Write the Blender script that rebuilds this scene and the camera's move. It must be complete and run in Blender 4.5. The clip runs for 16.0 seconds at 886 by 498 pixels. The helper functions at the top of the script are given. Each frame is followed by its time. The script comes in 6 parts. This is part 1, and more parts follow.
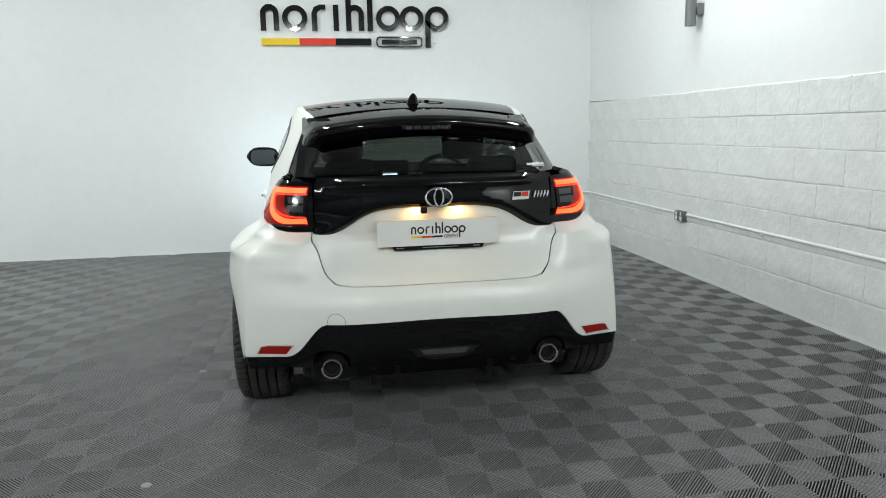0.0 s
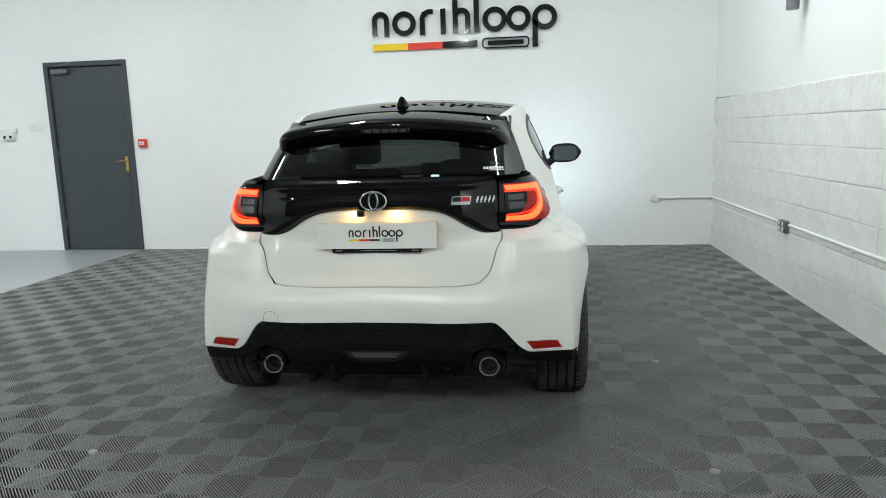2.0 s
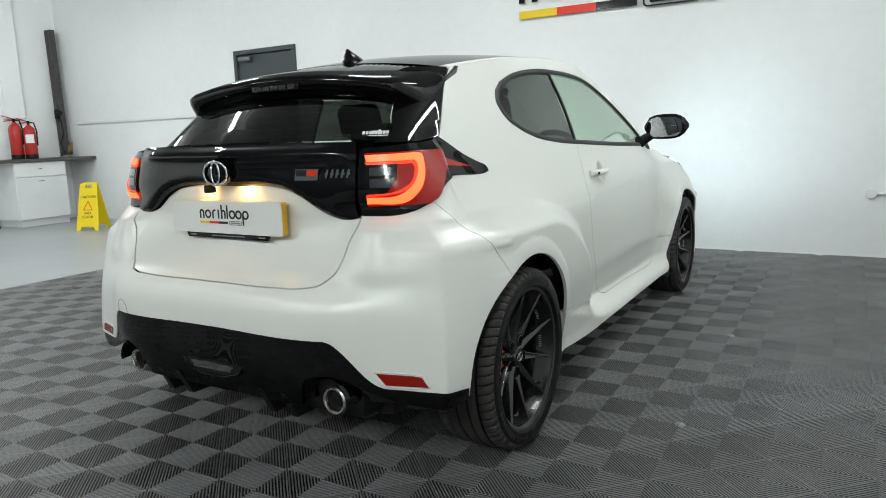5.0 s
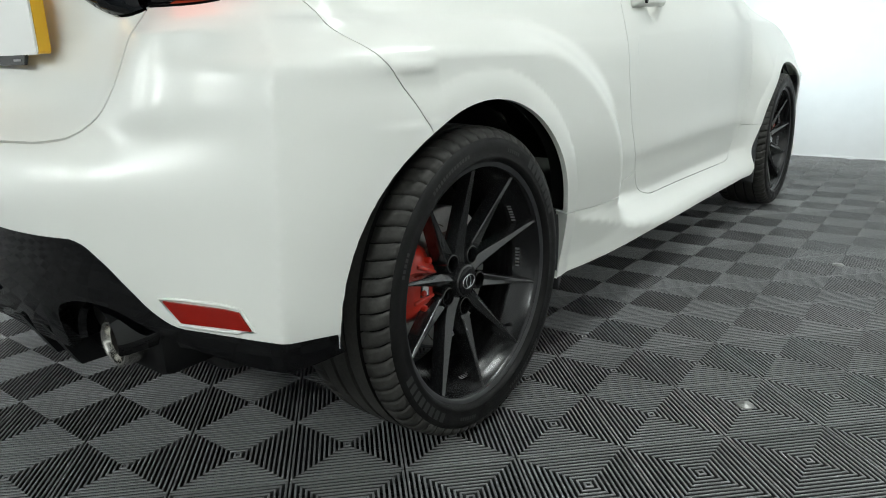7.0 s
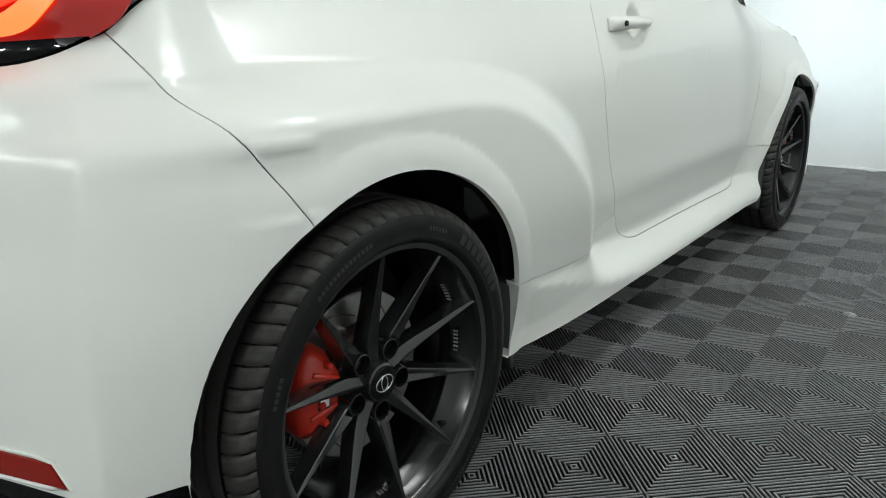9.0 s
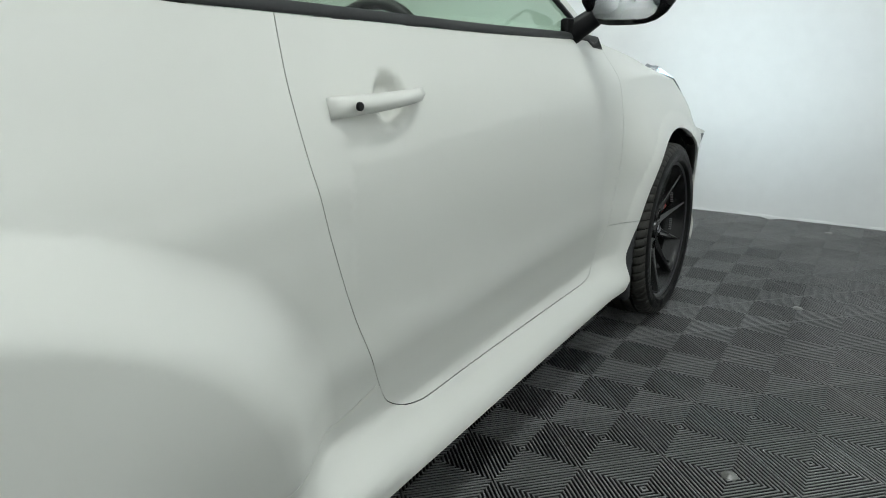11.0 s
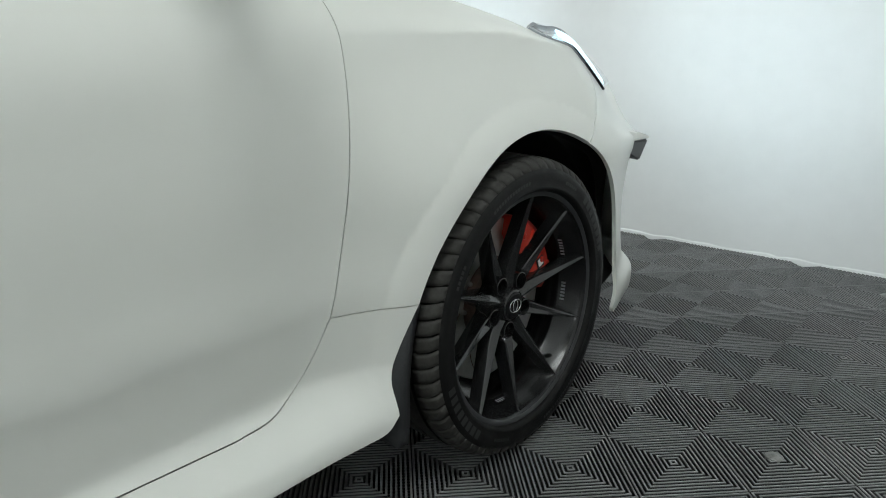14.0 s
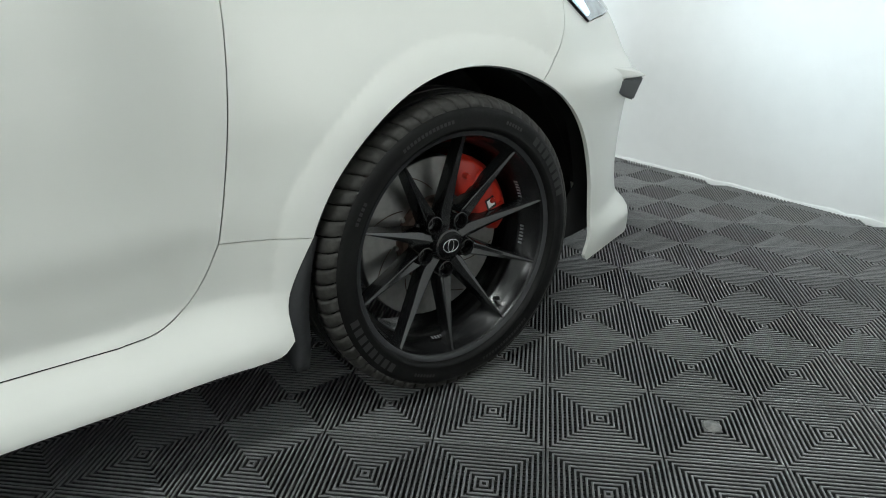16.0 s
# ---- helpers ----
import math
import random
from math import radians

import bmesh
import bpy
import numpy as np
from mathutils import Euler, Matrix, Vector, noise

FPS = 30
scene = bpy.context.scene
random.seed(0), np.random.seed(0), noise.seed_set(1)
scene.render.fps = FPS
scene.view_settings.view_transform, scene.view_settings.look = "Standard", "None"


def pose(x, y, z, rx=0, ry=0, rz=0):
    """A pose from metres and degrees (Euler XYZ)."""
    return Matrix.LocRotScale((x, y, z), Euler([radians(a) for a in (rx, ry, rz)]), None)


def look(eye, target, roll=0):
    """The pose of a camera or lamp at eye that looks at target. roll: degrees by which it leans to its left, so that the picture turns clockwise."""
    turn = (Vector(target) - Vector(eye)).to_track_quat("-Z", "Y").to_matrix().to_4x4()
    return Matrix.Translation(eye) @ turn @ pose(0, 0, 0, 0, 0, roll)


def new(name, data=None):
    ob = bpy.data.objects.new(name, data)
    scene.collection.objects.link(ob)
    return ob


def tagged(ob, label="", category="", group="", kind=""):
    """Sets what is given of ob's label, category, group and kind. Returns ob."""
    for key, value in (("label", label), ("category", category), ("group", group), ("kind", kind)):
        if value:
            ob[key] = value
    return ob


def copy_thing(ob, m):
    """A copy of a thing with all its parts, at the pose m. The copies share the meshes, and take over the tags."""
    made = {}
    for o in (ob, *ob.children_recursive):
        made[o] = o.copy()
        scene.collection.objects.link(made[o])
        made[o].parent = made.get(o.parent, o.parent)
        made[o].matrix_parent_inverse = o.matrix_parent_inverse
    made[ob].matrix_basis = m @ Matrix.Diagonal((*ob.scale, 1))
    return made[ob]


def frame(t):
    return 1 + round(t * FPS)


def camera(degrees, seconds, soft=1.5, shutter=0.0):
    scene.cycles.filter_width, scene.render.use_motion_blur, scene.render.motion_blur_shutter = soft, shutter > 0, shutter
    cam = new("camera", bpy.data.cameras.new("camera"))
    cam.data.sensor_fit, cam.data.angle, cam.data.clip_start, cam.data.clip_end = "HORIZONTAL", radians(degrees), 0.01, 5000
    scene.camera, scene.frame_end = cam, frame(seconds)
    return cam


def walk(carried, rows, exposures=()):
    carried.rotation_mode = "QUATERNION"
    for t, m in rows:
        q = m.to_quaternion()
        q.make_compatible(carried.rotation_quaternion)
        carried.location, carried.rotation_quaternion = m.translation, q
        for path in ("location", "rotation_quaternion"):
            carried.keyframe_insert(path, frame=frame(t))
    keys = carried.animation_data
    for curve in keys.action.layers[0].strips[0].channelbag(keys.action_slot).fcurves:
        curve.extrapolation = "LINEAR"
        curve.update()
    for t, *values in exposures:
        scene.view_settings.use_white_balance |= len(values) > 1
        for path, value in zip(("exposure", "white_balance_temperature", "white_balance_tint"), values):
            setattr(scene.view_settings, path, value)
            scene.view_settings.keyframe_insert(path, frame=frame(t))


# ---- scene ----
cam = camera(65.3, 16.0, soft=1.0)
PATH = [
    (0, (-0.464, -3.367, 1.274), (-0.137, -1.424, 0.931), -1.1),
    (0.5, (-0.193, -3.412, 1.274), (-0.006, -1.45, 0.934), -1.3),
    (1, (0.093, -3.402, 1.266), (0.142, -1.431, 0.93), -1.4),
    (1.5, (0.371, -3.395, 1.252), (0.276, -1.425, 0.92), -1.6),
    (2, (0.654, -3.342, 1.261), (0.399, -1.386, 0.932), -1.7),
    (2.5, (0.922, -3.218, 1.234), (0.527, -1.285, 0.906), -1.8),
    (3, (1.164, -3.08, 1.214), (0.607, -1.186, 0.889), -1.9),
    (3.2, (1.259, -3.02, 1.207), (0.649, -1.143, 0.883), -1.9),
    (5.3, (1.834, -1.956, 1.044), (0.782, -0.292, 0.695), -1.9),
    (5.5, (1.82, -1.836, 1.003), (0.743, -0.193, 0.629), -1.9),
    (6, (1.779, -1.52, 0.923), (0.632, 0.052, 0.465), -1.9),
    (6.2, (1.778, -1.418, 0.889), (0.605, 0.126, 0.398), -1.6),
    (6.5, (1.707, -1.268, 0.833), (0.542, 0.271, 0.309), -1.8),
    (7, (1.634, -1.104, 0.772), (0.463, 0.422, 0.225), -1.6),
    (7.5, (1.608, -1.026, 0.747), (0.419, 0.481, 0.186), -1.5),
    (8, (1.587, -0.977, 0.754), (0.394, 0.52, 0.175), -1.2),
    (8.5, (1.581, -0.901, 0.793), (0.384, 0.589, 0.205), -1.3),
    (9, (1.6, -0.757, 0.877), (0.395, 0.728, 0.291), -1.5),
    (9.5, (1.587, -0.545, 0.951), (0.401, 0.952, 0.357), -1.2),
    (9.8, (1.573, -0.418, 0.973), (0.409, 1.097, 0.383), -1.0),
    (10.2, (1.543, -0.247, 1.004), (0.432, 1.306, 0.407), -0.7),
    (12.5, (1.516, 0.791, 0.963), (0.513, 2.433, 0.415), -0.8),
    (13, (1.542, 1.059, 0.957), (0.514, 2.676, 0.384), -0.6),
    (13.5, (1.578, 1.278, 0.902), (0.472, 2.85, 0.349), -0.5),
    (14, (1.636, 1.458, 0.857), (0.375, 2.899, 0.279), -0.8),
    (14.5, (1.752, 1.602, 0.848), (0.377, 2.909, 0.216), -1.0),
    (15, (1.843, 1.69, 0.851), (0.383, 2.875, 0.172), -1.0),
    (15.5, (1.892, 1.744, 0.866), (0.412, 2.869, 0.129), -0.8),
    (16, (1.916, 1.771, 0.87), (0.435, 2.872, 0.099), -0.9),
]
walk(cam, [(t, look(eye, target, roll)) for t, eye, target, roll in PATH],
     exposures=[(0.0, 0.06), (5.5, 0.1), (6.5, 0.27), (7.0, 0.42), (8.5, 0.38), (9.5, 0.03), (10.2, -0.05), (12.5, -0.08), (14.0, -0.05), (15.0, 0.12), (16.0, 0.27)])

# ---- light: ceiling battens, a dim world beyond the closed room ----
world = bpy.data.worlds.new("world")
scene.world = world
world.use_nodes = True
world.node_tree.nodes["Background"].inputs[0].default_value = (0.8, 0.9, 1.0, 1)
world.node_tree.nodes["Background"].inputs[1].default_value = 0.02
scene.view_settings.exposure = 0.0
LAMP = 110.0          # watts of one batten
CEILING = 3.75
# battens: centre x, y, share of the full power
BATTENS = [(-3.4, 1.2, 0.9), (-1.0, 1.2, 1), (1.75, 1.2, 0.6), (-3.4, -6.0, 1.7), (-1.0, -6.0, 1.7), (1.75, -6.0, 1.7), (-6.4, 1.2, 1), (-6.4, -6.0, 1)]
HEADLAMP = 17.0
PLATELAMP = 0.16

# ---- materials ----
MATS = {}


def mat(name, colour, rough=0.5, metal=0.0, coat=0.0, vary=0.0, scale=30.0, bump=0.0, bscale=200.0, coarse=0.0, cscale=2.0,
        emit=None, power=0.0, trans=0.0, ior=1.45, alpha=1.0, rvary=0.0, spec=0.5, coat_rough=0.03, island=0.0):
    """A node material: a base colour that varies at two scales, roughness variation, fine and coarse relief."""
    m = bpy.data.materials.new(name)
    m.use_nodes = True
    nt = m.node_tree
    b = nt.nodes["Principled BSDF"]
    col = (*colour, 1)
    b.inputs["Base Color"].default_value = col
    b.inputs["Roughness"].default_value = rough
    b.inputs["Metallic"].default_value = metal
    b.inputs["Coat Weight"].default_value = coat
    b.inputs["Coat Roughness"].default_value = coat_rough
    b.inputs["Transmission Weight"].default_value = trans
    b.inputs["IOR"].default_value = ior
    b.inputs["Alpha"].default_value = alpha
    b.inputs["Specular IOR Level"].default_value = spec
    if emit:
        b.inputs["Emission Color"].default_value = (*emit, 1)
        b.inputs["Emission Strength"].default_value = power
    tex = nt.nodes.new("ShaderNodeTexCoord")

    def noise_node(sc, detail=4):
        n = nt.nodes.new("ShaderNodeTexNoise")
        n.inputs["Scale"].default_value = sc
        n.inputs["Detail"].default_value = detail
        nt.links.new(tex.outputs["Object"], n.inputs["Vector"])
        return n

    if vary or coarse or island:
        fac = None
        for amount, sc in ((vary, scale), (coarse, cscale)):
            if not amount:
                continue
            n = noise_node(sc)
            mul = nt.nodes.new("ShaderNodeMapRange")
            mul.inputs["From Min"].default_value, mul.inputs["From Max"].default_value = 0.25, 0.75
            mul.inputs["To Min"].default_value, mul.inputs["To Max"].default_value = 1 - amount, 1 + amount * 0.6
            nt.links.new(n.outputs["Fac"], mul.inputs["Value"])
            if fac is None:
                fac = mul.outputs[0]
            else:
                x = nt.nodes.new("ShaderNodeMath")
                x.operation = "MULTIPLY"
                nt.links.new(fac, x.inputs[0]), nt.links.new(mul.outputs[0], x.inputs[1])
                fac = x.outputs[0]
        if island:
            info = nt.nodes.new("ShaderNodeObjectInfo")
            mul = nt.nodes.new("ShaderNodeMapRange")
            mul.inputs["To Min"].default_value, mul.inputs["To Max"].default_value = 1 - island, 1 + island
            nt.links.new(info.outputs["Random"], mul.inputs["Value"])
            if fac is None:
                fac = mul.outputs[0]
            else:
                x = nt.nodes.new("ShaderNodeMath")
                x.operation = "MULTIPLY"
                nt.links.new(fac, x.inputs[0]), nt.links.new(mul.outputs[0], x.inputs[1])
                fac = x.outputs[0]
        mix = nt.nodes.new("ShaderNodeVectorMath")
        mix.operation = "SCALE"
        mix.inputs[0].default_value = colour
        nt.links.new(fac, mix.inputs["Scale"])
        nt.links.new(mix.outputs[0], b.inputs["Base Color"])
    if rvary:
        n = noise_node(cscale * 2.5 + 1, 6)
        mr = nt.nodes.new("ShaderNodeMapRange")
        mr.inputs["From Min"].default_value, mr.inputs["From Max"].default_value = 0.3, 0.7
        mr.inputs["To Min"].default_value, mr.inputs["To Max"].default_value = max(rough - rvary, 0.02), min(rough + rvary, 1)
        nt.links.new(n.outputs["Fac"], mr.inputs["Value"])
        nt.links.new(mr.outputs[0], b.inputs["Roughness"])
    if bump:
        n = noise_node(bscale, 5)
        bp = nt.nodes.new("ShaderNodeBump")
        bp.inputs["Strength"].default_value = bump
        bp.inputs["Distance"].default_value = 0.01
        nt.links.new(n.outputs["Fac"], bp.inputs["Height"])
        nt.links.new(bp.outputs[0], b.inputs["Normal"])
    MATS[name] = m
    return m


PAINT = mat("pearl_white_paint", (0.78, 0.785, 0.74), 0.42, spec=0.35, coat=0.65, coat_rough=0.23, coarse=0.012, cscale=3)
BLACK = mat("gloss_black", (0.0025, 0.0025, 0.003), 0.4, spec=0.0, coat=0.75, coat_rough=0.025)
SATIN = mat("satin_black_plastic", (0.008, 0.008, 0.0085), 0.42, spec=0.22, vary=0.15, scale=300, bump=0.05, bscale=900)
TRIM = mat("dark_grey_rubber_trim", (0.03, 0.031, 0.033), 0.55, vary=0.15, scale=200)
SHELL = mat("dark_inner_body", (0.006, 0.006, 0.006), 0.8)
CARPET = mat("dark_interior_cloth", (0.012, 0.012, 0.013), 0.9, vary=0.2, scale=400)
TREAD = mat("pale_tread_rubber", (0.046, 0.0445, 0.041), 0.65, spec=0.35, vary=0.25, scale=160, coarse=0.3, cscale=12, bump=0.1, bscale=700)
RUBBER = mat("tyre_rubber", (0.0075, 0.0074, 0.0072), 0.5, spec=0.22, vary=0.25, scale=160, coarse=0.25, cscale=9, bump=0.1, bscale=700, rvary=0.12)
RIM = mat("satin_black_alloy", (0.008, 0.0081, 0.0087), 0.24, spec=0.8, coat=0.6, coat_rough=0.03)
BARREL = mat("dark_rim_barrel", (0.007, 0.007, 0.0075), 0.24, spec=0.55, vary=0.2, scale=40)
RIMEDGE = mat("light_toned_alloy_edge", (0.05, 0.05, 0.053), 0.32, metal=0.3)
PINMETAL = mat("worn_steel_pin", (0.30, 0.30, 0.29), 0.4, metal=0.6, vary=0.3, scale=150)
STEEL = mat("brake_disc_steel", (0.5, 0.49, 0.47), 0.34, metal=1.0, vary=0.15, scale=60)
IRON = mat("rusty_disc_bell", (0.12, 0.075, 0.06), 0.6, metal=0.4, vary=0.4, scale=80)
SIDEMARK = mat("sidewall_relief", (0.022, 0.022, 0.022), 0.5)
CHROME = mat("chrome", (0.75, 0.76, 0.78), 0.12, metal=1.0)
POLISHED = mat("polished_exhaust_steel", (0.68, 0.66, 0.62), 0.22, metal=1.0, vary=0.1, scale=50)
SOOT = mat("sooty_pipe", (0.02, 0.018, 0.016), 0.8)
RED = mat("red_caliper_paint", (0.5, 0.025, 0.012), 0.3, coat=0.4, vary=0.1, scale=60)
LENS = mat("red_lamp_lens", (0.22, 0.005, 0.004), 0.12, spec=0.3, coat=0.5, emit=(1.0, 0.03, 0.01), power=0.11)
LENSDARK = mat("smoked_lamp_lens", (0.008, 0.007, 0.007), 0.1, spec=0.4)
GREYLENS = mat("grey_lamp_lens", (0.045, 0.045, 0.05), 0.15, coat=1.0, vary=0.2, scale=60)
GLOW = mat("lit_red_light_guide", (0.6, 0.05, 0.02), 0.3, emit=(1.0, 0.03, 0.01), power=1.3)
GLOWHOT = mat("lit_orange_light_guide", (0.8, 0.2, 0.1), 0.3, emit=(1.0, 0.085, 0.014), power=2.4)
REFLECTOR = mat("red_reflector", (0.30, 0.008, 0.003), 0.2, spec=0.3, coat=0.4, vary=0.3, scale=900, bump=0.15, bscale=1200)
DRL = mat("lit_headlamp_strip", (0.8, 0.9, 1.0), 0.2, emit=(0.60, 0.88, 1.0), power=1.15)
HEADGLASS = mat("silver_headlamp_housing", (0.36, 0.39, 0.42), 0.16, coat=1.0, metal=0.3, vary=0.25, scale=45)
WHITEPLATE = mat("white_acrylic_plate", (0.78, 0.78, 0.75), 0.14, coat=0.6)
YELLOW = mat("yellow_plate_edge", (0.75, 0.42, 0.02), 0.35)
GRAPHICK = mat("black_print", (0.01, 0.01, 0.011), 0.35)
GRAPHICY = mat("yellow_print", (0.85, 0.58, 0.01), 0.3)
GRAPHICR = mat("red_print", (0.72, 0.035, 0.012), 0.3)
GREYPRINT = mat("grey_print", (0.25, 0.25, 0.26), 0.4)
WHITEPRINT = mat("white_vinyl", (0.8, 0.8, 0.8), 0.5)
ACRYLIC = mat("black_acrylic_letters", (0.006, 0.006, 0.007), 0.06, coat=1.0, coat_rough=0.02)
WALL = mat("white_painted_plaster", (0.83, 0.845, 0.85), 0.75, vary=0.02, scale=14, coarse=0.03, cscale=0.8, bump=0.12, bscale=7)
BLOCK = mat("white_painted_block", (0.79, 0.795, 0.79), 0.7, vary=0.05, scale=60, coarse=0.06, cscale=6, bump=1.0, bscale=18, island=0.01)
CEIL = mat("grey_ceiling", (0.34, 0.345, 0.35), 0.8, coarse=0.05)
PVC = mat("white_pvc", (0.76, 0.77, 0.77), 0.4)
GREYMETAL = mat("grey_lamp_metal", (0.16, 0.165, 0.17), 0.4, metal=0.5)
# Rib sides and bed take darker tones, standing for the shade in the gaps.
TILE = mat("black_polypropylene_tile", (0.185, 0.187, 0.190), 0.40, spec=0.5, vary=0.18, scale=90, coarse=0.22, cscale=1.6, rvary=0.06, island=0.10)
TILESHADE = mat("shade_toned_tile_rib", (0.055, 0.056, 0.057), 0.5, spec=0.3, vary=0.2, scale=90)
TILEBED = mat("shade_toned_tile_bed", (0.018, 0.018, 0.018), 0.9)
GREYFLOOR = mat("grey_floor_paint", (0.34, 0.36, 0.37), 0.36, vary=0.03, scale=20, coarse=0.05, cscale=0.7, rvary=0.02)
DOORGREY = mat("anthracite_door_paint", (0.052, 0.062, 0.07), 0.5, coarse=0.06, cscale=3)
BRASS = mat("brass", (0.62, 0.42, 0.14), 0.3, metal=1.0)
CALLRED = mat("red_call_point", (0.6, 0.05, 0.03), 0.4)
EXTRED = mat("red_extinguisher_paint", (0.42, 0.02, 0.015), 0.3, coat=0.5)
CABINET = mat("white_cabinet_foil", (0.72, 0.73, 0.74), 0.45, coarse=0.04, cscale=5)
WORKTOP = mat("dark_grey_worktop", (0.08, 0.078, 0.075), 0.5, vary=0.2, scale=60)
POSTGREY = mat("dark_grey_steel_post", (0.075, 0.072, 0.07), 0.5, metal=0.3, vary=0.15, scale=30)
SIGNY = mat("yellow_sign_plastic", (0.82, 0.62, 0.01), 0.4)
COPPER = mat("old_brass_fittings", (0.25, 0.16, 0.07), 0.4, metal=0.8)
TUBE = mat("lit_batten_diffuser", (0.9, 0.95, 1.0), 0.5, emit=(0.93, 1.0, 0.97), power=7.0)


def tinted(name, colour, mixto, gloss=0.03):
    """Window glass: see-through tint under a mirror-like skin."""
    m = bpy.data.materials.new(name)
    m.use_nodes = True
    nt = m.node_tree
    nt.nodes.clear()
    out = nt.nodes.new("ShaderNodeOutputMaterial")
    mix = nt.nodes.new("ShaderNodeMixShader")
    facing = nt.nodes.new("ShaderNodeLayerWeight")
    facing.inputs["Blend"].default_value = 0.5
    power = nt.nodes.new("ShaderNodeMath")
    power.operation, power.inputs[1].default_value = "POWER", 5.0
    nt.links.new(facing.outputs["Facing"], power.inputs[0])
    fres = nt.nodes.new("ShaderNodeMapRange")
    fres.inputs["To Min"].default_value, fres.inputs["To Max"].default_value = mixto, 1.0
    nt.links.new(power.outputs[0], fres.inputs["Value"])
    tr = nt.nodes.new("ShaderNodeBsdfTransparent")
    tr.inputs[0].default_value = (*colour, 1)
    gl = nt.nodes.new("ShaderNodeBsdfGlossy")
    gl.inputs["Roughness"].default_value = gloss
    nt.links.new(fres.outputs[0], mix.inputs[0])
    nt.links.new(tr.outputs[0], mix.inputs[1])
    nt.links.new(gl.outputs[0], mix.inputs[2])
    nt.links.new(mix.outputs[0], out.inputs[0])
    return m


GLASSGREEN = tinted("green_tinted_glass", (0.66, 0.75, 0.66), 0.06)
GLASSDARK = tinted("privacy_glass", (0.17, 0.175, 0.17), 0.06)
GLASSREAR = tinted("dark_rear_glass", (0.06, 0.066, 0.06), 0.06)
GLASSCLEAR = tinted("clear_lamp_cover", (0.9, 0.93, 0.95), 0.05)
MIRROR = mat("mirror_glass", (0.75, 0.78, 0.78), 0.02, metal=1.0)


# ---- mesh helpers ----
def empty(name, place, label, category, group="", kind=""):
    ob = new(name)
    ob.location = place
    ob.empty_display_size = 0.1
    return tagged(ob, label, category, group, kind)


def offset_of(parent):
    """Where a thing stands; a part's own mesh already lies in the place's coordinates."""
    return parent.location if parent.type == "EMPTY" else Vector((0, 0, 0))


def mesh_of(bm, name, material, smooth=True):
    bmesh.ops.recalc_face_normals(bm, faces=bm.faces)
    me = bpy.data.meshes.new(name)
    for f in bm.faces:
        f.smooth = smooth
    true_n, outer = bm.verts.layers.float_vector.get("true_normal"), bm.faces.layers.int.get("outer")
    split = []
    if outer:
        # the skin is shaded by the surface it was cut from, its turned edges by their faces
        for f in bm.faces:
            for v in f.verts:
                n = Vector(v[true_n]) if f[outer] else f.normal
                split.append(tuple(n if n.dot(f.normal) >= 0 else -n))
    bm.to_mesh(me)
    bm.free()
    if split:
        me.normals_split_custom_set(split)
    for m in material if isinstance(material, (list, tuple)) else [material]:
        me.materials.append(m)
    return me


def part(name, bm, material, parent=None, label="", smooth=True, angle=40):
    """Links a bmesh as ONE mesh object under a thing or a part."""
    if smooth:
        for e in bm.edges:
            if len(e.link_faces) == 2 and e.calc_face_angle(0) > radians(angle):
                e.smooth = False
    ob = new(name, mesh_of(bm, name, material, smooth))
    if parent is not None:
        ob.parent = parent
        ob.matrix_parent_inverse = Matrix.Translation(-offset_of(parent))
    if label:
        ob["label"] = label
    return ob


def thing(name, bm, material, label, category, group="", kind="", smooth=True):
    return tagged(part(name, bm, material, smooth=smooth), label, category, group, kind)


def box(bm, lo, hi, bevel=0.0, seg=1):
    m = Matrix.Translation([(a + b) / 2 for a, b in zip(lo, hi)]) @ Matrix.Diagonal([*(b - a for a, b in zip(lo, hi)), 1])
    vs = bmesh.ops.create_cube(bm, size=1, matrix=m)["verts"]
    if bevel:
        es = list({e for v in vs for e in v.link_edges})
        bmesh.ops.bevel(bm, geom=es, offset=bevel, segments=seg, affect="EDGES", profile=0.5)
    return vs


def made(fn, *a, **k):
    bm = bmesh.new()
    fn(bm, *a, **k)
    return bm


def lathe(bm, profile, m=None, steps=48, arc=2 * math.pi, start=0.0):
    """Turns a profile of (radius, height) about the local z."""
    m = m or Matrix()
    rings = []
    full = abs(arc - 2 * math.pi) < 1e-6
    for k in range(steps if full else steps + 1):
        a = start + arc * k / steps
        rings.append([bm.verts.new(m @ Vector((r * math.cos(a), r * math.sin(a), h))) for r, h in profile])
    n = len(rings)
    for k in range(n if full else n - 1):
        p, q = rings[k], rings[(k + 1) % n]
        for i in range(len(profile) - 1):
            vs = [p[i], q[i], q[i + 1], p[i + 1]]
            if profile[i][0] < 1e-6:
                vs = [p[i], q[i + 1], p[i + 1]]
            elif profile[i + 1][0] < 1e-6:
                vs = [p[i], q[i], p[i + 1]]
            try:
                bm.faces.new(vs)
            except ValueError:
                pass
    bmesh.ops.remove_doubles(bm, verts=bm.verts, dist=1e-5)
    return bm


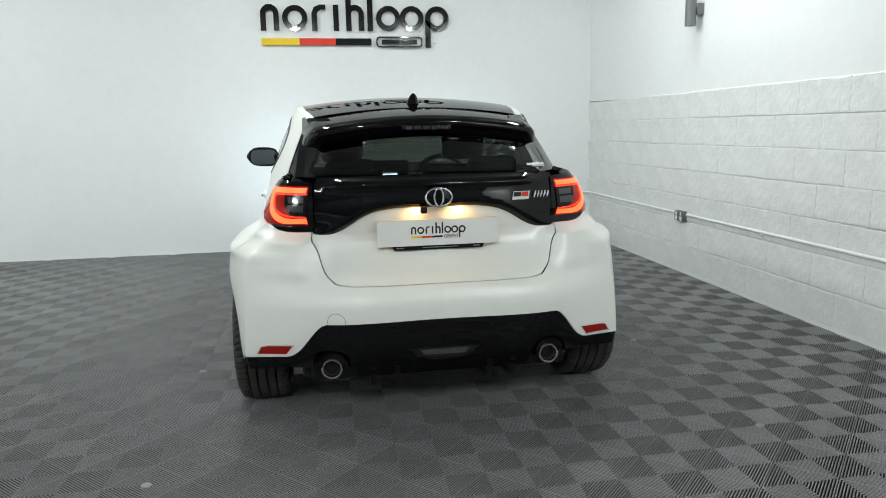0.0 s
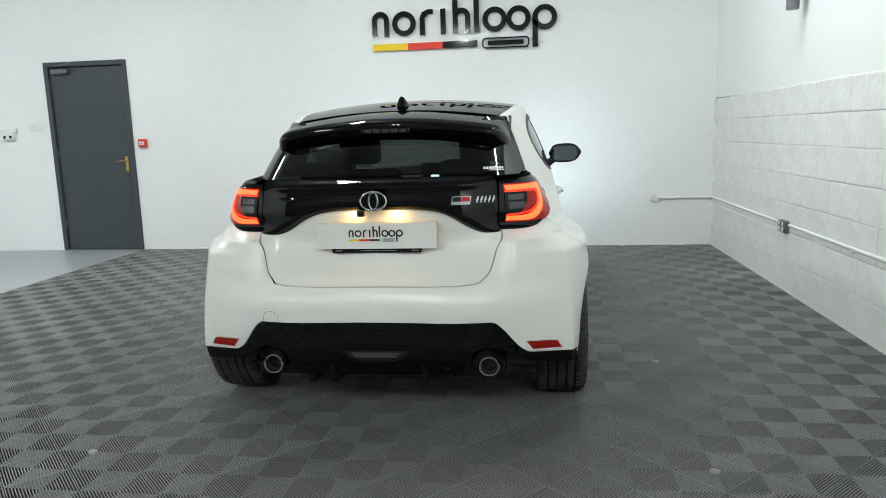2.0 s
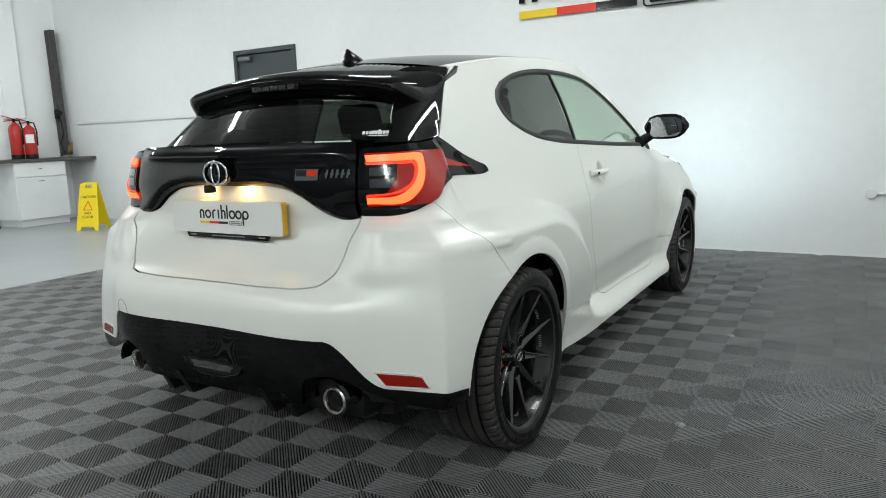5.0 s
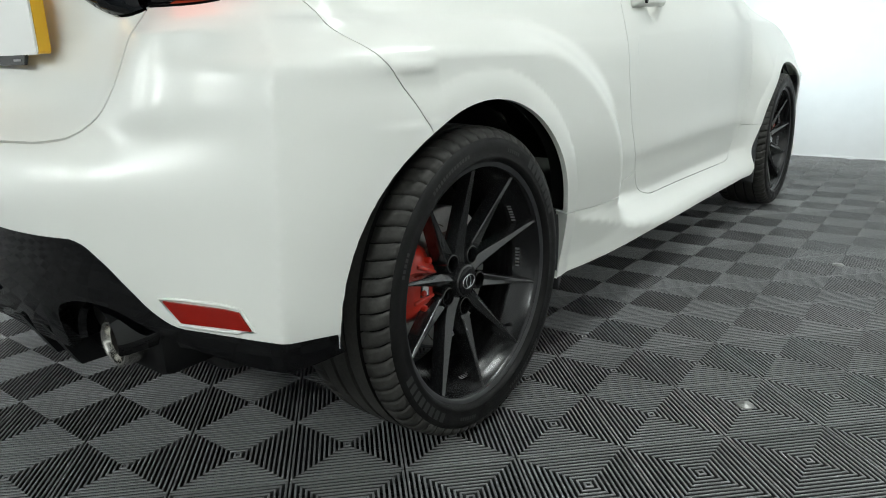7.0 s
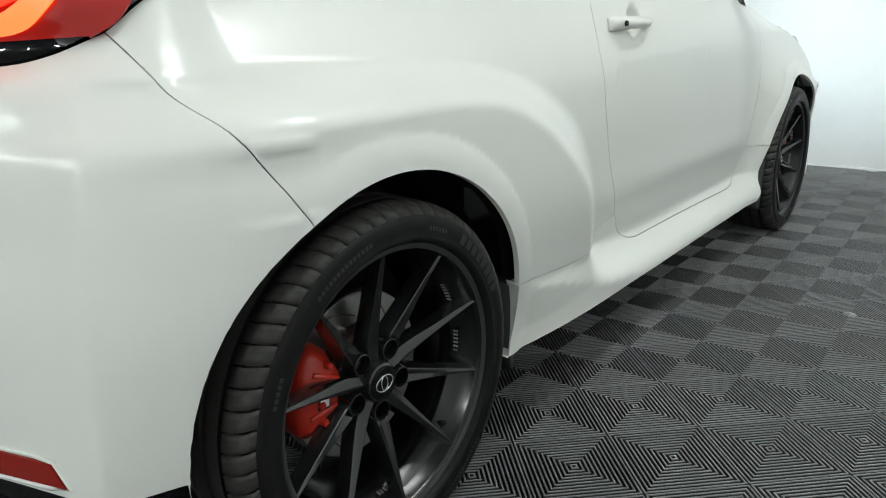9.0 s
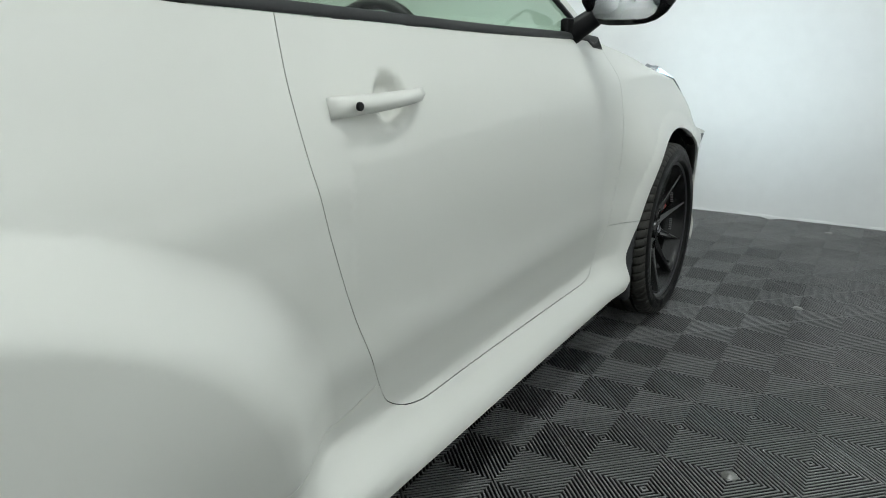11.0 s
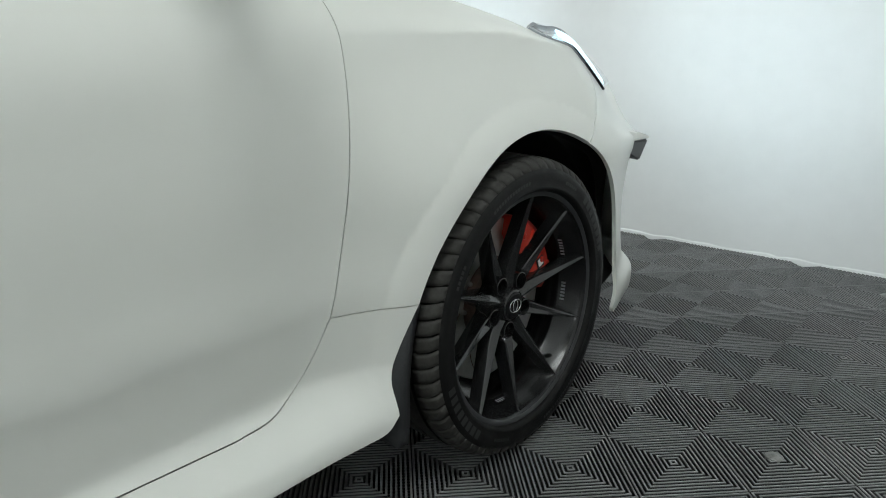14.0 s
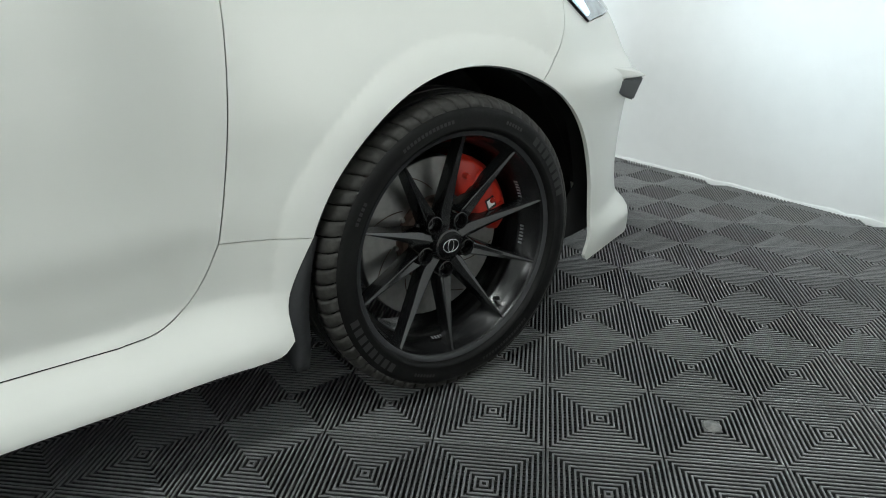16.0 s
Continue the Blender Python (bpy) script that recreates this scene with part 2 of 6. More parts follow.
def tube(bm, pts, r, sides=10, closed=False):
    """A round pipe along points."""
    pts = [Vector(p) for p in pts]
    rings = []
    for i, p in enumerate(pts):
        a, b = pts[max(i - 1, 0)], pts[min(i + 1, len(pts) - 1)]
        if closed:
            a, b = pts[i - 1], pts[(i + 1) % len(pts)]
        d = (b - a).normalized()
        up = Vector((0, 0, 1)) if abs(d.z) < 0.9 else Vector((1, 0, 0))
        s = d.cross(up).normalized()
        t = s.cross(d)
        rr = r[i] if isinstance(r, (list, tuple)) else r
        rings.append([bm.verts.new(p + rr * (math.cos(2 * math.pi * k / sides) * s + math.sin(2 * math.pi * k / sides) * t)) for k in range(sides)])
    n = len(rings)
    for i in range(n if closed else n - 1):
        for k in range(sides):
            bm.faces.new([rings[i][k], rings[i][(k + 1) % sides], rings[(i + 1) % n][(k + 1) % sides], rings[(i + 1) % n][k]])
    if not closed:
        bm.faces.new(rings[0][::-1]), bm.faces.new(rings[-1])
    return bm


def slab(bm, outline, depth, m=None, holes=()):
    """A flat shape cut from a sheet: outline in x, z; the sheet's thickness runs along +y (from 0 to depth)."""
    from mathutils.geometry import delaunay_2d_cdt
    m = m or Matrix()
    loops = [outline, *holes]
    pts, faces = [], []
    for lp in loops:
        faces.append(list(range(len(pts), len(pts) + len(lp))))
        pts += [Vector((x, z)) for x, z in lp]
    edges = [(f[i], f[(i + 1) % len(f)]) for f in faces for i in range(len(f))]
    v2, e2, f2, *_ = delaunay_2d_cdt(pts, edges, faces, 2 if holes else 1, 1e-6)
    front = [bm.verts.new(m @ Vector((p.x, 0, p.y))) for p in v2]
    back = [bm.verts.new(m @ Vector((p.x, depth, p.y))) for p in v2]
    count = {}
    for f in f2:
        bm.faces.new([front[i] for i in f])
        bm.faces.new([back[i] for i in reversed(f)])
        for i in range(len(f)):
            k = (f[i], f[(i + 1) % len(f)])
            count[tuple(sorted(k))] = count.get(tuple(sorted(k)), []) + [k]
    for ks in count.values():
        if len(ks) == 1:
            i, j = ks[0]
            bm.faces.new([front[j], front[i], back[i], back[j]])
    return bm


def arc(cx, cz, r, a0, a1, n=16, rz=None):
    return [(cx + r * math.cos(radians(a0 + (a1 - a0) * k / n)), cz + (rz or r) * math.sin(radians(a0 + (a1 - a0) * k / n))) for k in range(n + 1)]


def rounded(x0, z0, x1, z1, r, n=5):
    return arc(x1 - r, z1 - r, r, 0, 90, n) + arc(x0 + r, z1 - r, r, 90, 180, n) + arc(x0 + r, z0 + r, r, 180, 270, n) + arc(x1 - r, z0 + r, r, 270, 360, n)


# ---- the room ----
FRONT, SIDE, LEFT, BACK, EDGE = 4.33, 2.575, -8.75, -7.5, -3.95


def structure(name, lo, hi, material, label, cat="wall"):
    return tagged(part(name, made(box, lo, hi), material, smooth=False), label, cat, kind="structure")


DX0, DX1, DZ = -4.985, -3.955, 2.21
wall_front = structure("wall_front", (DX1, FRONT, -0.1), (SIDE + 0.4, FRONT + 0.4, CEILING), WALL, "smooth white painted plaster wall behind the parked car")
structure("wall_front_left", (LEFT - 0.3, FRONT, -0.1), (DX0, FRONT + 0.4, CEILING), WALL, "white painted plaster wall beside the grey door")
structure("wall_front_lintel", (DX0, FRONT, DZ), (DX1, FRONT + 0.4, CEILING), WALL, "white painted plaster above the grey door")
bm = bmesh.new()
# the plaster's lower edge drops a little from the corner towards the back of the room
upper = [bm.verts.new((x, y, z)) for x in (SIDE - 0.004, SIDE + 0.4) for y, z in ((FRONT, 1.548), (2.0, 1.512), (0.0, 1.462), (BACK, 1.40), (BACK, CEILING), (FRONT, CEILING))]
bm.faces.new(upper[:6]), bm.faces.new(upper[:5:-1])
for k in range(6):
    bm.faces.new([upper[k], upper[(k + 1) % 6], upper[6 + (k + 1) % 6], upper[6 + k]])
bmesh.ops.recalc_face_normals(bm, faces=bm.faces)
tagged(part("wall_right_upper", bm, WALL, smooth=False), "smooth white plaster above the painted block wall", "wall", kind="structure")
wall_right = structure("wall_right", (SIDE + 0.012, BACK, -0.1), (SIDE + 0.39, FRONT, 1.53), BLOCK, "rough white painted concrete block wall with worn mortar joints")
structure("wall_left", (LEFT - 0.3, BACK, -0.1), (LEFT, FRONT, CEILING), WALL, "white painted wall at the far side of the workshop")
# Unseen back wall and ceiling: greys chosen to darken reflections and fill.
structure("wall_back", (LEFT - 0.3, BACK - 0.3, -0.1), (SIDE + 0.4, BACK, CEILING), DOORGREY, "plain unseen wall that closes the room, dark grey to keep reflections dark")
structure("ceiling", (LEFT - 0.3, BACK - 0.3, CEILING), (SIDE + 0.4, FRONT + 0.4, CEILING + 0.2), CEIL, "plain grey ceiling with strip lights", "ceiling")
# The bed's near-black tone stands for shade between the ribs.
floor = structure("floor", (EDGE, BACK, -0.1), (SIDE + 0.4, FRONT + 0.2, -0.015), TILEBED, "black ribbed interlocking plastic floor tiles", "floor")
structure("floor_painted", (LEFT - 0.3, BACK, -0.1), (EDGE, FRONT + 0.4, -0.004), GREYFLOOR, "smooth grey painted concrete floor", "floor")
structure("base_fillet", (SIDE - 0.012, BACK, -0.01), (SIDE + 0.012, FRONT, 0.055), WALL, "uneven white plaster fillet at the foot of the block wall", "trim")

random.seed(11)
bm = bmesh.new()
rows_ = []
x = DX1 + 0.02
while x < SIDE - 0.02:
    h, d = random.uniform(0.004, 0.016), random.uniform(0.002, 0.005)
    rows_.append([bm.verts.new(p) for p in ((x, FRONT - d, -0.012), (x, FRONT - d * 0.8, h * 0.5), (x, FRONT - 0.0015, h), (x, FRONT + 0.01, h))])
    x += random.uniform(0.03, 0.09)
for p, q in zip(rows_[:-1], rows_[1:]):
    for k in range(3):
        bm.faces.new([p[k], q[k], q[k + 1], p[k + 1]])
tagged(part("base_fillet_front", bm, WALL, angle=25), "uneven painted plaster edge at the foot of the wall", "trim", kind="structure")


# ---- the car: its skin is lofted from plan curves at the ends and cross sections along the side ----
from mathutils.geometry import delaunay_2d_cdt


def hermite(tk, V, t):
    """Smooth interpolation of rows V (keys by points) at t."""
    tk, t = np.asarray(tk, float), np.atleast_1d(np.asarray(t, float))
    V = np.asarray(V, float)
    if V.ndim == 1:
        V = V[:, None] * np.ones(t.shape[0])
    h = np.diff(tk)[:, None]
    s = np.diff(V, axis=0) / h
    m = np.empty_like(V)
    m[0], m[-1] = s[0], s[-1]
    m[1:-1] = (s[:-1] * h[1:] + s[1:] * h[:-1]) / (h[1:] + h[:-1])
    m[1:-1] = np.where(s[:-1] * s[1:] <= 0, m[1:-1] * 0.35, m[1:-1])
    i = np.clip(np.searchsorted(tk, t) - 1, 0, len(tk) - 2)
    n = np.arange(t.shape[0])
    w = tk[i + 1] - tk[i]
    f = np.clip((t - tk[i]) / w, -0.3, 1.3)
    a, b, ma, mb = V[i, n], V[i + 1, n], m[i, n], m[i + 1, n]
    return (2 * f**3 - 3 * f**2 + 1) * a + (f**3 - 2 * f**2 + f) * w * ma + (3 * f**2 - 2 * f**3) * b + (f**3 - f**2) * w * mb


def keyed(*pairs):
    tk, vk = [p[0] for p in pairs], [p[1] for p in pairs]
    return lambda t: hermite(tk, vk, np.clip(np.atleast_1d(np.asarray(t, float)), tk[0], tk[-1]))


def smooth(t):
    t = np.clip(t, 0, 1)
    return t * t * (3 - 2 * t)


AXLE_R, AXLE_F, HUB, ARCH = 0.0, 2.615, 0.315, 0.369
waist = keyed((-0.4, 0.62), (-0.13, 0.665), (0.06, 0.705), (0.33, 0.745), (0.85, 0.775), (1.4, 0.778), (1.8, 0.77), (2.1, 0.75), (2.5, 0.715), (2.85, 0.68), (3.1, 0.64))
belt = keyed((-0.5, 1.0), (2.0, 1.0), (2.2, 0.975), (2.6, 0.925), (2.9, 0.872), (3.1, 0.82))
rail_z = keyed((-0.3, 1.25), (-0.15, 1.275), (0.112, 1.335), (0.33, 1.37), (0.6, 1.398), (0.9, 1.412), (1.2, 1.412), (1.38, 1.395), (1.6, 1.325), (1.85, 1.19), (2.1, 1.005))
rail_w = keyed((-0.3, 0.49), (-0.15, 0.505), (0.112, 0.54), (0.33, 0.578), (0.6, 0.598), (0.9, 0.603), (1.2, 0.598), (1.38, 0.59), (1.6, 0.61), (1.85, 0.67), (2.1, 0.748))
ridge = keyed((-0.5, 0.245), (0.40, 0.365), (0.50, 0.345), (0.86, 0.25), (1.1, 0.215), (1.6, 0.212), (2.1, 0.216), (2.3, 0.225), (3.2, 0.245))
crease = keyed((-0.5, 0.80), (0.8, 0.805), (1.12, 0.817), (1.6, 0.840), (2.1, 0.865), (2.6, 0.868), (3.1, 0.79))
flare = keyed((-0.5, 0.0), (0.40, 0.0), (0.48, 0.006), (0.60, 0.012), (0.75, 0.013), (0.95, 0.007), (1.25, 0.0), (3.2, 0.0))


def side_x(y, z):
    """Half the car's width at y, z."""
    y, z = np.broadcast_arrays(np.atleast_1d(np.asarray(y, float)), np.atleast_1d(np.asarray(z, float)))
    zb, wb = belt(y), waist(y)
    zn = np.where(z < 0.6, z, 0.6 + (z - 0.6) * 0.4 / (zb - 0.6))
    d = 0.775 - wb
    o = np.ones_like(y)
    V = np.stack([0.857 * o, 0.860 * o, 0.861 * o, 0.857 * o, 0.814 * o, 0.8020 * o, 0.8050 * o, 0.8132 * o, 0.8147 * o, 0.8190 * o, 0.8268 * o, 0.8262 - 0.40 * d, 0.8248 - 0.43 * d, 0.7945 - 0.90 * d, wb])
    # a crease rises along the door to the headlamp
    zc = 0.6 + (crease(y) - 0.6) * 0.4 / (zb - 0.6)
    zn = np.where(zn < 0.6, zn, np.where(zn < zc, 0.6 + (zn - 0.6) * 0.249 / (zc - 0.6), 0.849 + (zn - zc) * 0.151 / (1 - zc)))
    # the skirt's ridge falls from the rear arch and runs low under the door
    zr = ridge(y)
    zn = np.where(zn < zr, 0.10 + (zn - 0.10) * 0.145 / (zr - 0.10), np.where(zn < 0.385, 0.245 + (zn - zr) * 0.14 / (0.385 - zr), zn))
    low = hermite([0.10, 0.225, 0.245, 0.258, 0.312, 0.335, 0.37, 0.432, 0.440, 0.55, 0.72, 0.845, 0.853, 0.95, 1.0], V, np.minimum(zn, 1.0))
    rr = np.hypot(y - AXLE_R, z - HUB)
    rf = np.hypot(y - AXLE_F, z - HUB)
    # wide hips over the wheels: full width below, folding in at the shoulder
    rho = ((np.maximum(y, 0) / 0.89) ** 3 + (np.maximum(z - 0.20, 0) / 0.65) ** 3) ** (1 / 3)
    full = hermite([0.1, 0.22, 0.40, 0.52, 0.7, 1.5], [0.840, 0.852, 0.882, 0.900, 0.905, 0.905], z)
    swell = np.maximum(full - low, 0)
    turn = smooth((y - 0.22) / 0.42)
    s = np.clip((rho - (0.862 - 0.092 * turn)) / (0.140 + 0.060 * turn), 0, 1)
    h = swell * ((1 - turn) * (1 - smooth(s ** 1.15)) + turn * (1 - smooth(s)))
    # the skirt stands out below its seam, widest next to the rear arch
    h = h + flare(y) * np.clip((0.330 - zn) / 0.08, 0, 1)
    fy = np.where(y < AXLE_F, 1 - smooth((AXLE_F - 0.24 - y) / 0.32), 1.0)
    h = h + np.maximum(0.892 - low - h, 0) * fy * (1 - smooth((z - 0.60) / 0.25))
    low = np.minimum(low + h, 0.912)
    # a flared lip follows both arches behind a fine crease
    lip = 1 - (1 - np.clip((ARCH + 0.058 - np.minimum(rr, rf)) / 0.050, 0, 1)) ** 2
    low = low + 0.0075 * lip
    dish = np.hypot((y - 1.035) / 0.052, (z - 0.897) / 0.054)
    low = low - 0.020 * (1 - smooth((dish - 0.35) / 0.65))
    zt = rail_z(y)
    t = np.clip((z - zb) / np.maximum(zt - zb, 0.01), 0, 1)
    cab = wb - (wb - rail_w(y)) * (0.62 * t + 0.38 * t * t)
    return np.where(z <= zb, low, cab)


# plan curves of the tail: height, then x, y of the keys from the centre to the flank
TAIL = [
    (0.20, (0, -0.545), (0.45, -0.545), (0.62, -0.49), (0.755, -0.425), (0.80, -0.345)),
    (0.34, (0, -0.605), (0.47, -0.592), (0.635, -0.536), (0.775, -0.452), (0.850, -0.358)),
    (0.49, (0, -0.628), (0.49, -0.606), (0.645, -0.545), (0.780, -0.445), (0.866, -0.342)),
    (0.59, (0, -0.622), (0.49, -0.597), (0.645, -0.540), (0.780, -0.436), (0.868, -0.336)),
    (0.635, (0, -0.600), (0.47, -0.575), (0.64, -0.533), (0.780, -0.430), (0.866, -0.332)),
    (0.675, (0, -0.552), (0.44, -0.532), (0.625, -0.522), (0.780, -0.424), (0.862, -0.328)),
    (0.735, (0, -0.512), (0.44, -0.490), (0.61, -0.507), (0.779, -0.415), (0.852, -0.320)),
    (0.765, (0, -0.496), (0.44, -0.474), (0.605, -0.497), (0.777, -0.408), (0.842, -0.312)),
    (0.80, (0, -0.483), (0.44, -0.460), (0.60, -0.483), (0.757, -0.390), (0.806, -0.296)),
    (0.835, (0, -0.474), (0.44, -0.450), (0.57, -0.462), (0.725, -0.372), (0.782, -0.282)),
    (0.86, (0, -0.470), (0.44, -0.446), (0.545, -0.438), (0.70, -0.360), (0.762, -0.270)),
    (0.95, (0, -0.475), (0.44, -0.445), (0.53, -0.425), (0.675, -0.345), (0.712, -0.240)),
    (1.06, (0, -0.455), (0.42, -0.425), (0.52, -0.405), (0.640, -0.320), (0.655, -0.215)),
]
NOSE = [
    (0.16, (0.835, 3.11), (0.80, 3.22), (0.55, 3.36), (0.0, 3.42)),
    (0.24, (0.848, 3.12), (0.80, 3.225), (0.55, 3.36), (0.0, 3.42)),
    (0.30, (0.832, 3.10), (0.77, 3.20), (0.52, 3.33), (0.0, 3.40)),
    (0.55, (0.834, 3.10), (0.78, 3.20), (0.50, 3.34), (0.0, 3.40)),
    (0.612, (0.848, 3.10), (0.79, 3.205), (0.50, 3.34), (0.0, 3.40)),
    (0.66, (0.812, 3.08), (0.76, 3.20), (0.48, 3.32), (0.0, 3.38)),
    (0.76, (0.765, 3.05), (0.715, 3.17), (0.47, 3.28), (0.0, 3.32)),
    (0.90, (0.665, 3.0), (0.595, 3.08), (0.40, 3.12), (0.0, 3.16)),
]
U_TAIL = [0, 0.45, 0.56, 0.78, 0.90, 1.08, 1.23]
# the bumper's face and its upright corner edge below the shoulder crease: height, x, y
FACE = [(0.20, 0.58, -0.51), (0.34, 0.585, -0.555), (0.49, 0.59, -0.560), (0.59, 0.585, -0.550), (0.635, 0.577, -0.538), (0.675, 0.575, -0.528), (0.735, 0.572, -0.508),
        (0.800, 0.570, -0.486), (0.812, 0.567, -0.481), (0.824, 0.556, -0.468), (0.86, 0.520, -0.436), (0.95, 0.508, -0.428), (1.06, 0.50, -0.408)]
CORNER = [(0.20, 0.79, -0.44), (0.33, 0.828, -0.463), (0.45, 0.826, -0.457), (0.55, 0.820, -0.446), (0.65, 0.808, -0.430), (0.72, 0.798, -0.418), (0.752, 0.792, -0.411), (0.762, 0.788, -0.407),
          (0.772, 0.778, -0.400), (0.80, 0.750, -0.387), (0.835, 0.722, -0.372), (0.86, 0.70, -0.360), (0.95, 0.675, -0.345), (1.06, 0.640, -0.320)]
U_NOSE = [3.93, 4.08, 4.33, 4.47, 4.76, 5.32]


def skin(u, z):
    """The car's outside: u runs from the tail's centre round the flank to the nose (left: minus), z is the height."""
    u, z = np.broadcast_arrays(np.atleast_1d(np.asarray(u, float)), np.atleast_1d(np.asarray(z, float)))
    a = np.abs(u)
    sg = np.where(u < 0, -1.0, 1.0)
    y = a - 1.23
    x = side_x(np.clip(y, -0.15, 2.85), z)
    one = np.ones(u.shape[0])

    def ends(table, uk, tail):
        zs = [r[0] for r in table]
        X, Y = [], []
        for c in range(len(uk)):
            if tail and c >= 5 or not tail and c <= 1:
                yy = (-0.15, 0.0)[c - 5] if tail else (2.7, 2.85)[c]
                X.append(side_x(yy * one, z)), Y.append(yy * one)
            else:
                k = c + 1 if tail else c - 1
                X.append(hermite(zs, [r[k][0] for r in table], z)), Y.append(hermite(zs, [r[k][1] for r in table], z))
        if not tail:
            return hermite(uk, np.stack(X), a), hermite(uk, np.stack(Y), a)
        X[2], Y[2] = (hermite([r[0] for r in FACE], [r[k] for r in FACE], z) for k in (1, 2))
        X[3], Y[3] = (hermite([r[0] for r in CORNER], [r[k] for r in CORNER], z) for k in (1, 2))
        # below the tailgate the face runs flat to the corner
        flat = 1 - smooth((z - 0.56) / 0.15)
        X[2], Y[2] = (K[2] + (K[1] + 0.30 * (K[3] - K[1]) - K[2]) * flat for K in (X, Y))
        soft_x, soft_y = hermite(uk, np.stack(X), a), hermite(uk, np.stack(Y), a)
        # a straight face and a straight flank meet at the corner edge
        face = np.hypot(X[2] - X[3], Y[2] - Y[3])
        side = np.hypot(X[5] - X[3], Y[5] - Y[3])
        nx, ny = (Y[5] - Y[3]) / side, -(X[5] - X[3]) / side

        def on(i, f, bulge):
            return X[3] + (X[i] - X[3]) * f + nx * bulge, Y[3] + (Y[i] - Y[3]) * f + ny * bulge

        keys = [on(2, 0.5, 0.003), on(2, 0.012 / face, 0.0), on(5, 0.012 / side, 0.001), on(5, 0.42, 0.012)]
        X = X[:3] + [keys[0][0], keys[1][0], X[3] - 0.001, keys[2][0], keys[3][0]] + X[5:]
        Y = Y[:3] + [keys[0][1], keys[1][1], Y[3] + 0.001, keys[2][1], keys[3][1]] + Y[5:]
        uc = [0, 0.45, 0.56, 0.67, 0.770, 0.78, 0.790, 0.91, 1.08, 1.23]
        crisp = 1 - smooth((z - 0.775) / 0.07)
        return soft_x + (hermite(uc, np.stack(X), a) - soft_x) * crisp, soft_y + (hermite(uc, np.stack(Y), a) - soft_y) * crisp

    xt, yt = ends(TAIL, U_TAIL, True)
    xn, yn = ends(NOSE, U_NOSE, False)
    x = np.where(a < 1.08, xt, np.where(a > 4.08, xn, x))
    y = np.where(a < 1.08, yt, np.where(a > 4.08, yn, y))
    return np.stack([x * sg, y, z], -1)


def at_x(x, z):
    """The u at which the tail has that x."""
    us = np.linspace(0, 1.08, 400)
    xs = skin(us, np.full(400, z))[:, 0]
    return float(np.sign(x) * us[np.argmin(np.abs(xs - abs(x)))]) if x else 0.0


def at_y(y, z):
    if y > -0.15:
        return y + 1.23
    us = np.linspace(0.45, 1.08, 400)
    return float(us[np.argmin(np.abs(skin(us, np.full(400, z))[:, 1] - y))])


def spline(pts, step=0.012, close=False):
    """A smooth curve through points."""
    p = np.array(pts, float)
    d = np.r_[0, np.cumsum(np.maximum(np.hypot(*np.diff(p, axis=0).T), 1e-4))]
    n = max(int(d[-1] / step), len(p))
    t = np.linspace(0, d[-1], n + 1)
    return [tuple(r) for r in np.stack([hermite(d, p[:, 0], t), hermite(d, p[:, 1], t)], -1)]


def line(pts, step=0.012):
    out = []
    for a, b in zip(pts[:-1], pts[1:]):
        n = max(int(math.hypot(b[0] - a[0], b[1] - a[1]) / step), 1)
        out += [(a[0] + (b[0] - a[0]) * k / n, a[1] + (b[1] - a[1]) * k / n) for k in range(n)]
    return out + [tuple(pts[-1])]


def joined(*curves):
    out = []
    for c in curves:
        for p in c:
            if not out or math.hypot(p[0] - out[-1][0], p[1] - out[-1][1]) > 0.0015:
                out.append(p)
    if math.hypot(out[0][0] - out[-1][0], out[0][1] - out[-1][1]) < 0.0015:
        out.pop()
    return out


def inside(px, pz, loop):
    lp = np.array(loop)
    a, b = lp, np.roll(lp, -1, 0)
    res = np.zeros(px.shape, bool)
    for (x0, z0), (x1, z1) in zip(a, b):
        if z0 == z1:
            continue
        c = ((z0 > pz) != (z1 > pz)) & (px < (x1 - x0) * (pz - z0) / (z1 - z0) + x0)
        res ^= c
    return res


def shrunk(loop, by):
    """The loop moved inwards."""
    p = np.array(loop, float)
    if by == 0:
        return loop
    area = 0.5 * np.sum(p[:, 0] * np.roll(p[:, 1], -1) - np.roll(p[:, 0], -1) * p[:, 1])
    d = np.roll(p, -1, 0) - np.roll(p, 1, 0)
    d /= np.maximum(np.hypot(d[:, 0], d[:, 1]), 1e-9)[:, None]
    n = np.stack([-d[:, 1], d[:, 0]], -1) * (1 if area > 0 else -1)
    return [tuple(r) for r in p + n * by]


